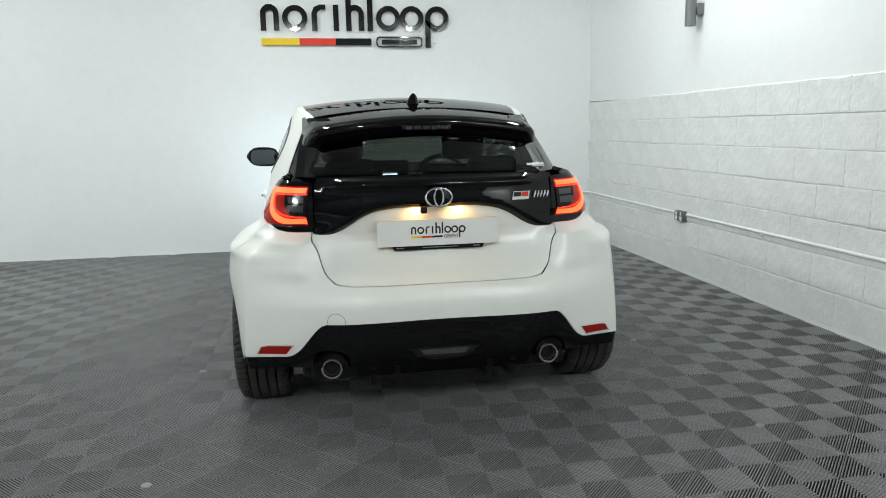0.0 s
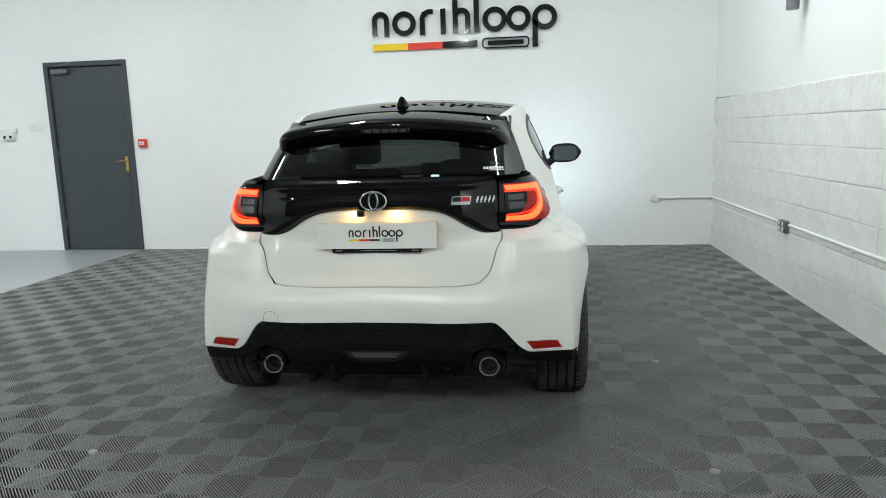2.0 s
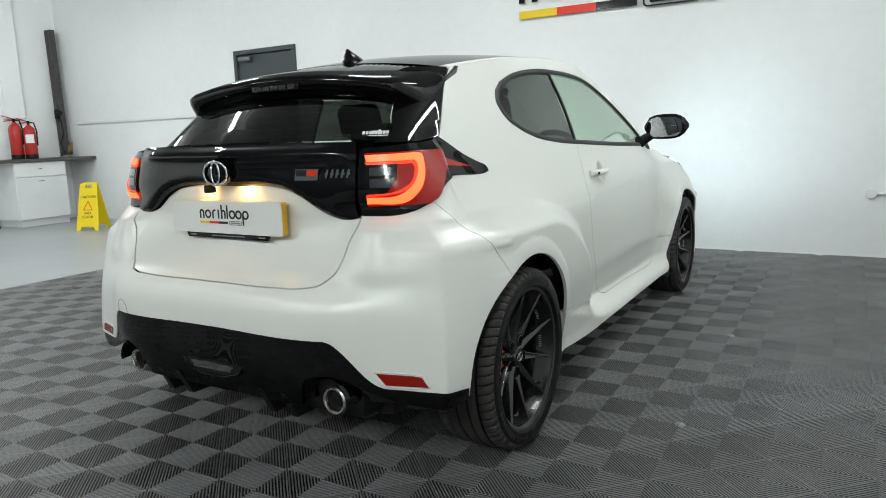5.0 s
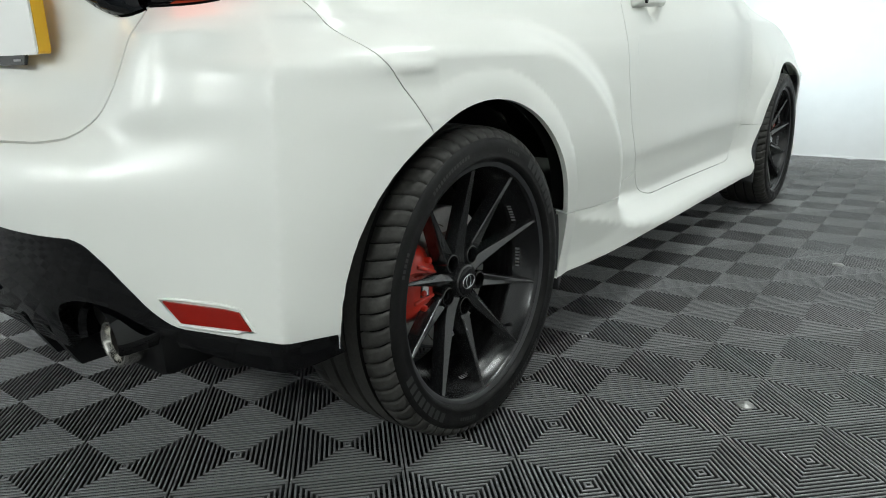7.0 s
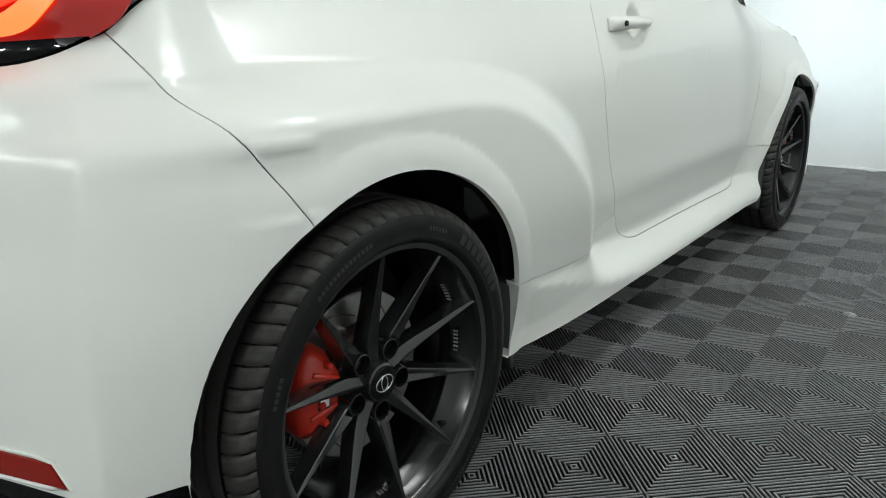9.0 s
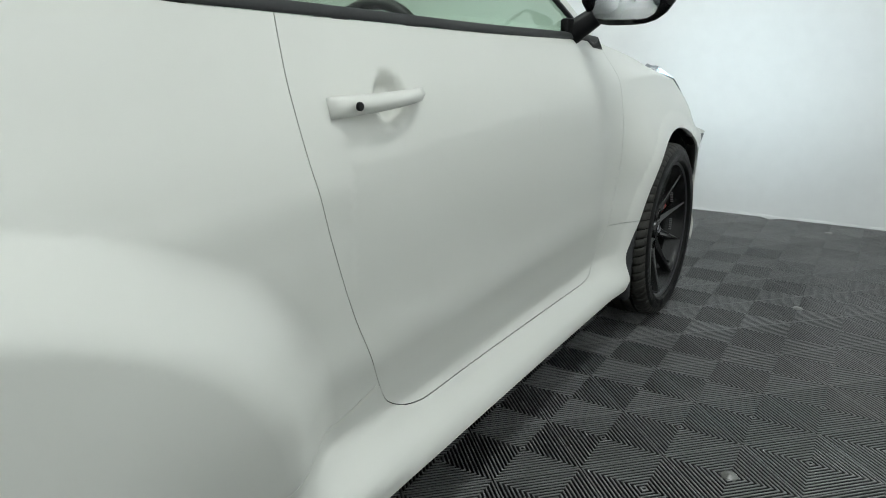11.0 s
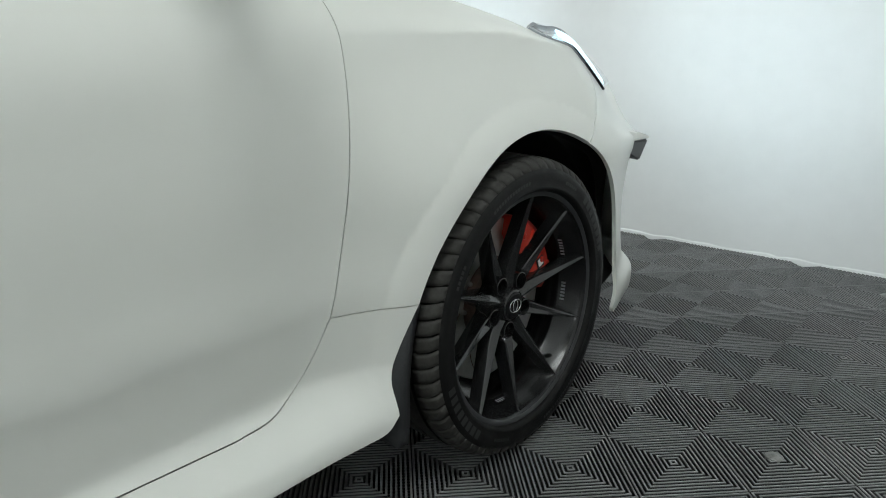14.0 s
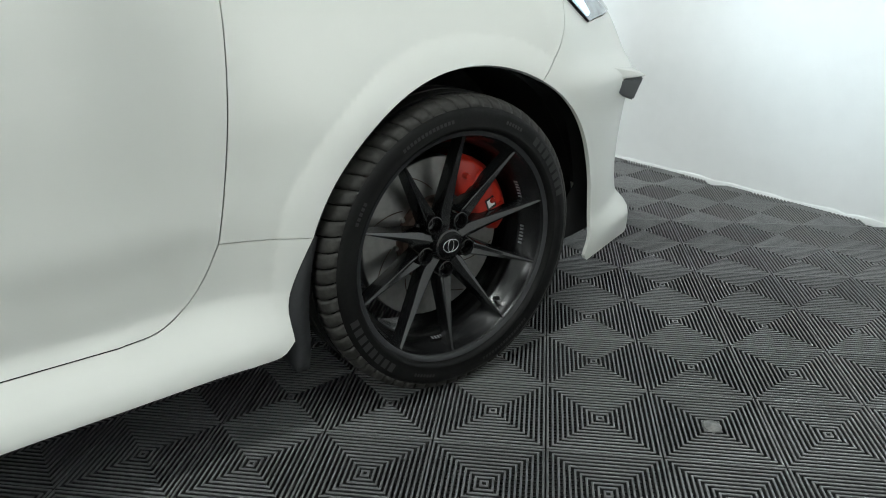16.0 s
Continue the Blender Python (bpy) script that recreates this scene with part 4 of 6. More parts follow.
def rear_screen(x, z):
    x, z = np.broadcast_arrays(np.atleast_1d(np.asarray(x, float)), np.atleast_1d(np.asarray(z, float)))
    xe = edge_x(z)
    y = glass_y(z) + 0.34 * np.minimum(np.abs(x), xe) ** 2
    at = glass_y(z) + 0.34 * xe**2
    f = np.clip((np.abs(x) - (xe - 0.15)) / 0.15, 0, 1) ** 2.2
    return np.stack([x, y + (edge_y(z) - at) * f, z], -1)


GL = [(0.0, 1.088), (0.5, 1.084), (0.53, 1.10), (0.50, 1.16), (0.43, 1.30), (0.41, 1.315), (0.0, 1.325)]
gl = joined(line(GL[:2], 0.03), spline(GL[1:6]), line(GL[5:], 0.03))
panel("rear_glass", joined(gl, [(-x, z) for x, z in reversed(gl)]), GLASSREAR, car, "dark tinted rear window with fine heater lines", surface=rear_screen, grid=0.04, thick=0.0)
for sg in (1, -1):
    sb = joined(spline(GL[1:6]), line([GL[5], (0.44, 1.335), (float(edge_x(1.338)[0]), 1.338)], 0.03), [(float(edge_x(z)[0]), float(z)) for z in np.linspace(1.338, 1.09, 24)], line([(float(edge_x(1.09)[0]), 1.09), (0.60, 1.075), (0.5, 1.075), (0.5, 1.084)], 0.03))
    part("side_fin", panel_bm(rear_screen, [(sg * x, z) for x, z in sb], grid=0.012, gap=0.001, thick=0.02), BLACK, car, "gloss black side panel of the rear window", angle=60)
bm = bmesh.new()
for z in np.arange(1.105, 1.315, 0.026):
    w = float(edge_x(z)[0]) - 0.16
    p = [rear_screen(x, z)[0] + np.array((0, 0.004, 0)) for x in np.linspace(-w, w, 13)]
    tube(bm, [tuple(q) for q in p], 0.0007, 4)
part("heater_lines", bm, GREYPRINT, car, "fine heater lines of the rear window")
# rear wiper-free spoiler with a brake light under its lip
bm = bmesh.new()
rows_ = []
for x in np.linspace(-0.56, 0.56, 41):
    a = abs(x) / 0.56
    end = max(a - 0.88, 0) / 0.12
    drop = 0.045 * x * x / 0.25 + 0.035 * end * end
    fwd = 0.035 * a * a + 0.12 * max(a - 0.86, 0) ** 2 / 0.0196
    te = -0.222 + fwd
    lead = 0.122 + 0.02 * a
    ze = float(rail_z(lead)[0]) + 0.048 * (1 - (x / float(rail_w(lead)[0])) ** 2) + 0.001
    sec = [(lead, ze), (0.02, 1.366 - drop), (te + 0.06, 1.338 - drop), (te + 0.014, 1.324 - drop), (te, 1.312 - drop), (te + 0.003, 1.292 - drop), (te + 0.030, 1.246 - drop), (te + 0.06, 1.240 - drop), (0.0, 1.275 - drop), (lead - 0.02, ze - 0.04)]
    rows_.append([bm.verts.new((x, y, z)) for y, z in sec])
for p, q in zip(rows_[:-1], rows_[1:]):
    for i in range(len(p)):
        j = (i + 1) % len(p)
        bm.faces.new([p[i], q[i], q[j], p[j]])
bm.faces.new(rows_[0]), bm.faces.new(rows_[-1][::-1])
spoiler = part("roof_spoiler", bm, BLACK, car, "gloss black roof spoiler", angle=50)
bm = bmesh.new()
box(bm, (-0.115, -0.225, 1.268), (0.115, -0.196, 1.294), 0.006, 2)
brake = part("brake_light", bm, LENSDARK, spoiler, "smoked high-level brake light, unlit")
for k in range(-2, 3):
    part("lamp_cell", made(box, (k * 0.04 - 0.016, -0.2275, 1.273), (k * 0.04 + 0.016, -0.2245, 1.289), 0.003), GREYLENS, brake)
# shark-fin aerial
bm = bmesh.new()
rows_ = []
for k in range(9):
    f = k / 8
    h = 0.062 * f
    half_w = 0.032 * (1 - f) ** 0.6 + 0.004
    y0, y1 = 0.195 + 0.022 * f, 0.335 - 0.098 * f - 0.03 * f * f
    zb = 1.392 + h
    rows_.append([bm.verts.new((sx * half_w * wx, y0 + (y1 - y0) * fy, zb + 0.02 * fy * (1 - f))) for sx, wx, fy in ((0, 0, 0), (1, 0.8, 0.1), (1, 1, 0.4), (1, 0.5, 0.85), (0, 0, 1), (-1, 0.5, 0.85), (-1, 1, 0.4), (-1, 0.8, 0.1))])
for p, q in zip(rows_[:-1], rows_[1:]):
    for i in range(8):
        bm.faces.new([p[i], p[(i + 1) % 8], q[(i + 1) % 8], q[i]])
bm.faces.new(rows_[-1])
part("aerial", bm, BLACK, car, "gloss black shark-fin aerial")
bm = made(box, (-0.03, 0.19, 1.378), (0.03, 0.33, 1.396), 0.004)
part("aerial_base", bm, SATIN, car)

# side windows with their rubber frame
win_outer = joined(WINDOW, WINDOW_REAR, line([WINDOW_REAR[-1], *BELT[::-1]], 0.02))
win_inner = shrunk(win_outer, 0.020)
wi = np.array(win_inner)
B_U = 0.832 + 1.23
for sg in (1, -1):
    bm = bmesh.new()
    P = [skin([sg * u for u, _ in lp], [z for _, z in lp]) for lp in (win_outer, shrunk(win_outer, 0.004), shrunk(win_outer, 0.017), win_inner)]
    ups = [0.0005, 0.004, 0.003, -0.008]
    vs = []
    for q, up in zip(P, ups):
        q = q.copy()
        q[:, 0] += sg * up
        vs.append([bm.verts.new(r) for r in q])
    n = len(vs[0])
    for a, b in zip(vs[:-1], vs[1:]):
        for i in range(n):
            bm.faces.new([a[i], a[(i + 1) % n], b[(i + 1) % n], b[i]])
    part("window_frame", bm, TRIM, car, "dark rubber and plastic frame of the side windows", angle=70)
    rear_w = [(u, z) for u, z in shrunk(win_outer, 0.012)]
    for name, mtl, lab, keep in (("quarter_window", GLASSDARK, "privacy glass quarter window", lambda u: u <= B_U), ("door_window", GLASSGREEN, "green-tinted door window", lambda u: u >= B_U)):
        lp = [(min(u, B_U - 0.004) if name == "quarter_window" else max(u, B_U + 0.004), z) for u, z in rear_w if keep(u)]
        lp = joined(lp)
        part(name, panel_bm(skin, [(sg * u, z) for u, z in lp], grid=0.03, gap=0.0, lift=-0.006, thick=0.0), mtl, car, lab, angle=80)
    bar = line([(B_U - 0.007, 1.345), (B_U - 0.007, 1.04)], 0.02) + line([(B_U + 0.007, 1.04), (B_U + 0.007, 1.345)], 0.02)
    part("window_divider", panel_bm(skin, [(sg * u, z) for u, z in bar], grid=0.02, gap=0.0, lift=-0.003, thick=0.01), SATIN, car, angle=80)
    # door mirror on its foot
    bm = bmesh.new()
    rows_ = []
    for k in range(11):
        f = k / 10
        cx = 0.775 + 0.235 * f
        hh = 0.070 * (1 - abs(2 * f - 0.95) ** 3.2) ** 0.5 if 0 < f < 1 else 0.012
        dd = 0.075 * (1 - (f * 0.9) ** 3) if k < 10 else 0.02
        hh = max(hh, 0.012)
        row = []
        for a in range(16):
            t = 2 * math.pi * a / 16
            c, s = math.cos(t), math.sin(t)
            yy = 1.915 + (dd * c if c > 0 else 0.012 * c) + 0.03 * f
            row.append(bm.verts.new((sg * (cx + 0.012), yy, 1.092 + 0.005 * f + hh * math.copysign(abs(s) ** 0.75, s))))
        rows_.append(row)
    for p, q in zip(rows_[:-1], rows_[1:]):
        for i in range(16):
            bm.faces.new([p[i], p[(i + 1) % 16], q[(i + 1) % 16], q[i]])
    bm.faces.new(rows_[0]), bm.faces.new(rows_[-1])
    mirror = part("door_mirror", bm, BLACK, car, "gloss black door mirror", angle=50)
    g = rounded(0.805, 1.038, 0.992, 1.147, 0.045, 6)
    part("mirror_glass", slab(bmesh.new(), g, 0.004, pose(0, 1.908, 0, 0, 0, 0) if sg > 0 else pose(0, 1.908, 0) @ Matrix.Diagonal((-1, 1, 1, 1))), MIRROR, mirror, "mirror glass", smooth=False)
    bm = bmesh.new()
    tube(bm, [(sg * 0.752, 1.92, 1.005), (sg * 0.775, 1.925, 1.02), (sg * 0.82, 1.93, 1.05)], [0.034, 0.030, 0.026], 10)
    box(bm, (min(sg * 0.742, sg * 0.768), 1.87, 0.993), (max(sg * 0.742, sg * 0.768), 1.99, 1.045), 0.008, 2)
    part("mirror_foot", bm, SATIN, mirror, "satin black mirror foot")
    # door handle over its dish
    bm = bmesh.new()
    rows_ = []
    for k in range(13):
        f = k / 12
        y = 0.880 + 0.235 * f
        out_ = 0.036 * math.sin(math.pi * min(max(f, 0.03), 0.97)) ** 0.45
        hh = 0.017 - 0.005 * f
        z = 0.897 + 0.006 * f
        bx = float(side_x(y, 0.955)[0]) + 0.012
        rows_.append([bm.verts.new((sg * (bx + dx), y, z + dz * hh)) for dx, dz in ((out_, -0.55), (out_ + 0.004, 0), (out_, 0.55), (out_ * 0.75, 1), (out_ - 0.018, 0.8), (out_ - 0.022, 0), (out_ - 0.018, -0.8), (out_ * 0.75, -1))])
    for p, q in zip(rows_[:-1], rows_[1:]):
        for i in range(8):
            bm.faces.new([p[i], p[(i + 1) % 8], q[(i + 1) % 8], q[i]])
    bm.faces.new(rows_[0]), bm.faces.new(rows_[-1])
    handle = part("door_handle", bm, PAINT, car, "pearl white pull handle with a keyhole", angle=50)
    bm = lathe(bmesh.new(), [(0.0, 0.0015), (0.006, 0.0015), (0.007, 0.0), (0.007, -0.004)], Matrix.Translation((sg * (float(side_x(0.915, 0.898)[0]) + 0.034), 0.915, 0.898)) @ Matrix.Rotation(radians(90 * sg), 4, "Y"), 14)
    part("keyhole", bm, SATIN, handle)

bm = bmesh.new()
ring_ = [tuple(skin(at_x(-0.445 + 0.036 * math.cos(2 * math.pi * k / 40), 0.5), 0.507 + 0.036 * math.sin(2 * math.pi * k / 40))[0]) for k in range(-4, 25)]
tube(bm, ring_, 0.0009, 5)
part("tow_cover_seam", bm, TRIM, rear_bumper, "round tow-eye cover seam")
# rear reflectors, plate, badges, diffuser, exhausts
for sg in (1, -1):
    lp = [(sg * u, z) for u, z in joined(line(xz((0.628, 0.397), (0.73, 0.392), (0.757, 0.388)), 0.02), line(xz((0.757, 0.388), (0.775, 0.358), (0.655, 0.361), (0.628, 0.397)), 0.02))]
    part("reflector", panel_bm(skin, lp, grid=0.02, lift=0.0035, thick=0.006, gap=0), REFLECTOR, rear_bumper, "red reflector in the bumper")
    bm = bmesh.new()
    tube(bm, [tuple(skin(a, b)[0] + np.array((0, -0.001, 0))) for a, b in shrunk(lp, -0.006)], 0.003, 6, closed=True)
    part("reflector_rim", bm, PAINT, rear_bumper)

low_half = joined(DIFF_EDGE, line([DIFF_EDGE[-1], *yz((-0.355, 0.29))], 0.02), spline([*yz((-0.355, 0.29)), (0.80, 0.282), (at_x(0.70, 0.296), 0.296), (at_x(0.60, 0.330), 0.330)]))
low_half = joined(low_half, spline([low_half[-1], (at_x(0.57, 0.345), 0.345), (at_x(0.53, 0.368), 0.368), (at_x(0.472, 0.380), 0.380), (at_x(0.40, 0.358), 0.358), (at_x(0.378, 0.31), 0.31), (at_x(0.365, 0.262), 0.262)]), line([(at_x(0.365, 0.262), 0.262), (0.0, 0.25)]))
diffuser = part("rear_diffuser", panel_bm(skin, joined(low_half, mirrored(low_half)), grid=0.02, lift=-0.003, thick=0.02), BLACK, car, "gloss black lower bumper and diffuser", angle=60)
for x in (-0.30, -0.20, 0.20, 0.30):
    bm = bmesh.new()
    vs = [bm.verts.new((x + dx, y, z)) for dx in (-0.012, 0.012) for y, z in ((-0.60, 0.30), (-0.55, 0.205), (-0.38, 0.20), (-0.36, 0.30))]
    for f in ((0, 1, 2, 3), (7, 6, 5, 4), (0, 4, 5, 1), (1, 5, 6, 2), (2, 6, 7, 3), (3, 7, 4, 0)):
        bm.faces.new([vs[i] for i in f])
    part("diffuser_fin", bm, SATIN, diffuser, smooth=False)
part("undertray", made(box, (-0.56, -0.52, 0.225), (0.56, -0.30, 0.31), 0.02, 2), SATIN, car)
bm = slab(bmesh.new(), [(-0.14, 0.372), (0.14, 0.372), (0.115, 0.338), (0.06, 0.322), (-0.06, 0.322), (-0.115, 0.338)], 0.02, pose(0, -0.612, 0))
fog = part("fog_lamp_bezel", bm, SATIN, diffuser, "dark fog lamp opening", smooth=False)
part("fog_lamp", slab(bmesh.new(), [(-0.105, 0.365), (0.105, 0.365), (0.085, 0.342), (-0.085, 0.342)], 0.006, pose(0, -0.617, 0)), GREYLENS, fog, "grey fog lamp lens", smooth=False)
bm = bmesh.new()
tube(bm, [(-0.15, -0.608, 0.380), (-0.12, -0.611, 0.338), (-0.05, -0.613, 0.322), (0.05, -0.613, 0.322), (0.12, -0.611, 0.338), (0.15, -0.608, 0.380)], 0.005, 8)
part("fog_lamp_lip", bm, BLACK, diffuser)
for sg in (1, -1):
    mx = pose(sg * 0.472, -0.556, 0.290, 90, 0, 0)
    bm = lathe(bmesh.new(), [(0.030, -0.15), (0.034, 0.0), (0.0365, 0.0035), (0.041, 0.004), (0.0455, 0.0), (0.046, -0.012), (0.044, -0.03), (0.044, -0.14)], mx, 40)
    ex = part("exhaust_tip", bm, POLISHED, car, "polished steel exhaust tip")
    part("exhaust_bore", lathe(bmesh.new(), [(0.0, -0.11), (0.031, -0.11), (0.0335, -0.01)], mx, 24), SOOT, ex, "sooty bore")
    bm = lathe(bmesh.new(), [(0.062, 0.0), (0.068, 0.012), (0.074, 0.0), (0.076, -0.06)], pose(sg * 0.472, -0.572, 0.304, 90, 0, 0), 24, math.radians(200), math.radians(-10))
    part("exhaust_surround", bm, BLACK, diffuser, "gloss black shroud over the exhaust")

plate = part("show_plate", slab(bmesh.new(), rounded(-0.26, 0.788, 0.26, 0.899, 0.008), 0.004, pose(0, -0.508, 0)), WHITEPLATE, car, "white acrylic dealer show plate with printed logo", smooth=False)
part("plate_edge", slab(bmesh.new(), rounded(-0.259, 0.789, 0.261, 0.898, 0.008), 0.022, pose(0, -0.5035, 0)), YELLOW, plate, "yellow backing of the plate", smooth=False)
part("plate_frame", slab(bmesh.new(), [(-0.20, 0.789), (0.20, 0.789), (0.19, 0.770), (-0.19, 0.770)], 0.006, pose(0, -0.5035, 0)), BLACK, plate, "black strip under the plate", smooth=False)
part("strip_print", slab(bmesh.new(), rounded(-0.070, 0.7775, 0.085, 0.7805, 0.001), 0.001, pose(0, -0.5046, 0)), GREYPRINT, plate, smooth=False)
for x in (-0.165, 0.165):
    part("strip_print", slab(bmesh.new(), rounded(x - 0.015, 0.777, x + 0.015, 0.781, 0.001), 0.001, pose(0, -0.5046, 0)), GREYPRINT, plate, smooth=False)


# the mark: simple arches, rings and bars, wide as the sign (1.0 = full width)
def dealer_mark(x0, z0, w, depth, y, parent, k_mat, scale_print=False):
    s = w / 1.99
    P = lambda pts: [(x0 + x * s, z0 + z * s) for x, z in pts]
    place = pose(0, y, 0)

    def piece(outline, m, holes=()):
        part("sign_shape", slab(bmesh.new(), P(outline), depth, place, [P(h) for h in holes]), m, parent, smooth=False)

    def arch(a, b, top, w=0.085, tall=0.0):
        """An open arch of two legs; tall lifts the first leg."""
        r = (b - a) / 2
        inner = [(b - w, 0.0)] + arc(a + r, top - r, r - w, 0, 180, 14) + [(a + w, 0.0)]
        piece([(a, 0.0), (a, tall)] * (tall > 0) + [(a, 0.0)] * (tall == 0) + ([(a + w, tall), (a + w, top - 0.03)] + arc(a + r, top - r, r, 125, 0, 12) if tall else arc(a + r, top - r, r, 180, 0, 18)) + [(b, 0.0)] + inner, k_mat)

    def ring(cx, r, w=0.085, rx=1.0):
        piece([(cx + (x - cx) * rx, z) for x, z in arc(cx, 0.195, r, 0, 360, 36)[:-1]], k_mat, [[(cx + (x - cx) * rx, z) for x, z in arc(cx, 0.195, r - w, 0, 360, 30)[:-1]]])

    arch(0.0, 0.285, 0.40)
    ring(0.53, 0.195)
    piece([(0.79, 0.0), (0.875, 0.0), (0.875, 0.27), (0.935, 0.325), (1.01, 0.325), (1.01, 0.40), (0.92, 0.40), (0.83, 0.36), (0.79, 0.27)], k_mat)
    piece([(1.13, 0.0), (1.215, 0.0), (1.215, 0.40), (1.13, 0.40)], k_mat)
    arch(1.33, 1.615, 0.40, tall=0.60)
    piece([(1.67, 0.0), (1.755, 0.0), (1.755, 0.60), (1.67, 0.60)], k_mat)
    for cx in (2.005, 2.385):
        ring(cx, 0.195)
    ring(2.80, 0.195)
    piece([(2.605, -0.26), (2.69, -0.26), (2.69, 0.12), (2.605, 0.19)], k_mat)
    for a, b, m in ((0.0, 0.585, GRAPHICY), (0.585, 1.155, GRAPHICR), (1.155, 1.72, k_mat)):
        piece([(a, -0.22), (b, -0.22), (b, -0.115), (a, -0.115)], m)
    piece(rounded(1.80, -0.255, 2.555, -0.085, 0.06), k_mat, [rounded(1.82, -0.235, 2.535, -0.105, 0.045)])
    piece(rounded(1.89, -0.205, 2.465, -0.135, 0.01), GREYPRINT if not scale_print else k_mat)


dealer_mark(-0.118, 0.838, 0.156, 0.0008, -0.5088, plate, GRAPHICK)

emblem = part("tail_badge", lathe(bmesh.new(), [(0.0, 0.003), (0.052, 0.003), (0.058, 0.0), (0.058, -0.012)], pose(0, -0.524, 0.992, 90, 0, 0) @ Matrix.Diagonal((1.02, 0.72, 1, 1)), 40), BLACK, car, "black oval badge with chrome rings")
bm = bmesh.new()
for rx, rz, dz in ((0.055, 0.0385, 0.0), (0.019, 0.036, 0.0)):
    bm = bmesh.new()
    tube(bm, [(rx * math.cos(2 * math.pi * k / 40), -0.529 - 0.001, 0.992 + dz + rz * math.sin(2 * math.pi * k / 40)) for k in range(40)], 0.0042, 6, closed=True)
    part("badge_ring", bm, CHROME, emblem, "chrome ring")
part("reversing_camera", made(box, (-0.075, -0.520, 0.925), (-0.048, -0.488, 0.952), 0.004, 2), SATIN, garnish, "small black reversing camera")


def on_garnish(outline, depth, lift, m, lab=""):
    """A flat badge on the black band, turned to follow it."""
    xm = sum(p[0] for p in outline) / len(outline)
    zm = sum(p[1] for p in outline) / len(outline)
    c = garnish_surface(at_x(xm, zm), zm)[0]
    d = garnish_surface(at_x(xm + 0.02, zm), zm)[0] - garnish_surface(at_x(xm - 0.02, zm), zm)[0]
    a = math.degrees(math.atan2(d[1], d[0]))
    mm = pose(c[0], c[1] - lift, 0, 0, 0, a)
    return part("badge_shape", slab(bmesh.new(), [((x - xm), z) for x, z in outline], depth, mm), m, garnish, lab, smooth=False)


on_garnish([(0.322, 0.968), (0.402, 0.968), (0.408, 1.003), (0.328, 1.003)], 0.004, 0.006, CHROME, "small red and chrome badge")
on_garnish([(0.366, 0.981), (0.402, 0.981), (0.405, 1.0), (0.369, 1.0)], 0.004, 0.008, GRAPHICR)
on_garnish([(0.327, 0.981), (0.363, 0.981), (0.365, 1.0), (0.330, 1.0)], 0.004, 0.008, GRAPHICK)
for k in range(5):
    x = 0.424 + 0.0165 * k
    on_garnish([(x, 0.974), (x + 0.006, 0.974), (x + 0.014, 1.0), (x + 0.007, 1.0)], 0.004, 0.008, CHROME)
    on_garnish([(x + 0.002, 0.984), (x + 0.014, 0.984), (x + 0.014, 0.990), (x + 0.003, 0.990)], 0.004, 0.0085, CHROME)
# window sticker
c0 = rear_screen(0.49, 1.108)[0]
mm = pose(c0[0], c0[1] - 0.004, c0[2], -40, 0, 17)
stick = part("window_sticker", slab(bmesh.new(), rounded(-0.045, -0.014, 0.045, -0.010, 0.001), 0.001, mm), WHITEPRINT, car, "white vinyl dealer sticker", smooth=False)
for k, (a, b) in enumerate(((-0.045, 0.011), (-0.033, 0.011), (-0.021, 0.011), (-0.012, 0.012), (-0.002, 0.012), (0.008, 0.016), (0.014, 0.011), (0.025, 0.011), (0.036, 0.011))):
    part("sticker_shape", slab(bmesh.new(), rounded(a, -0.006, a + 0.009, b - 0.004, 0.002), 0.001, mm), WHITEPRINT, stick, smooth=False)

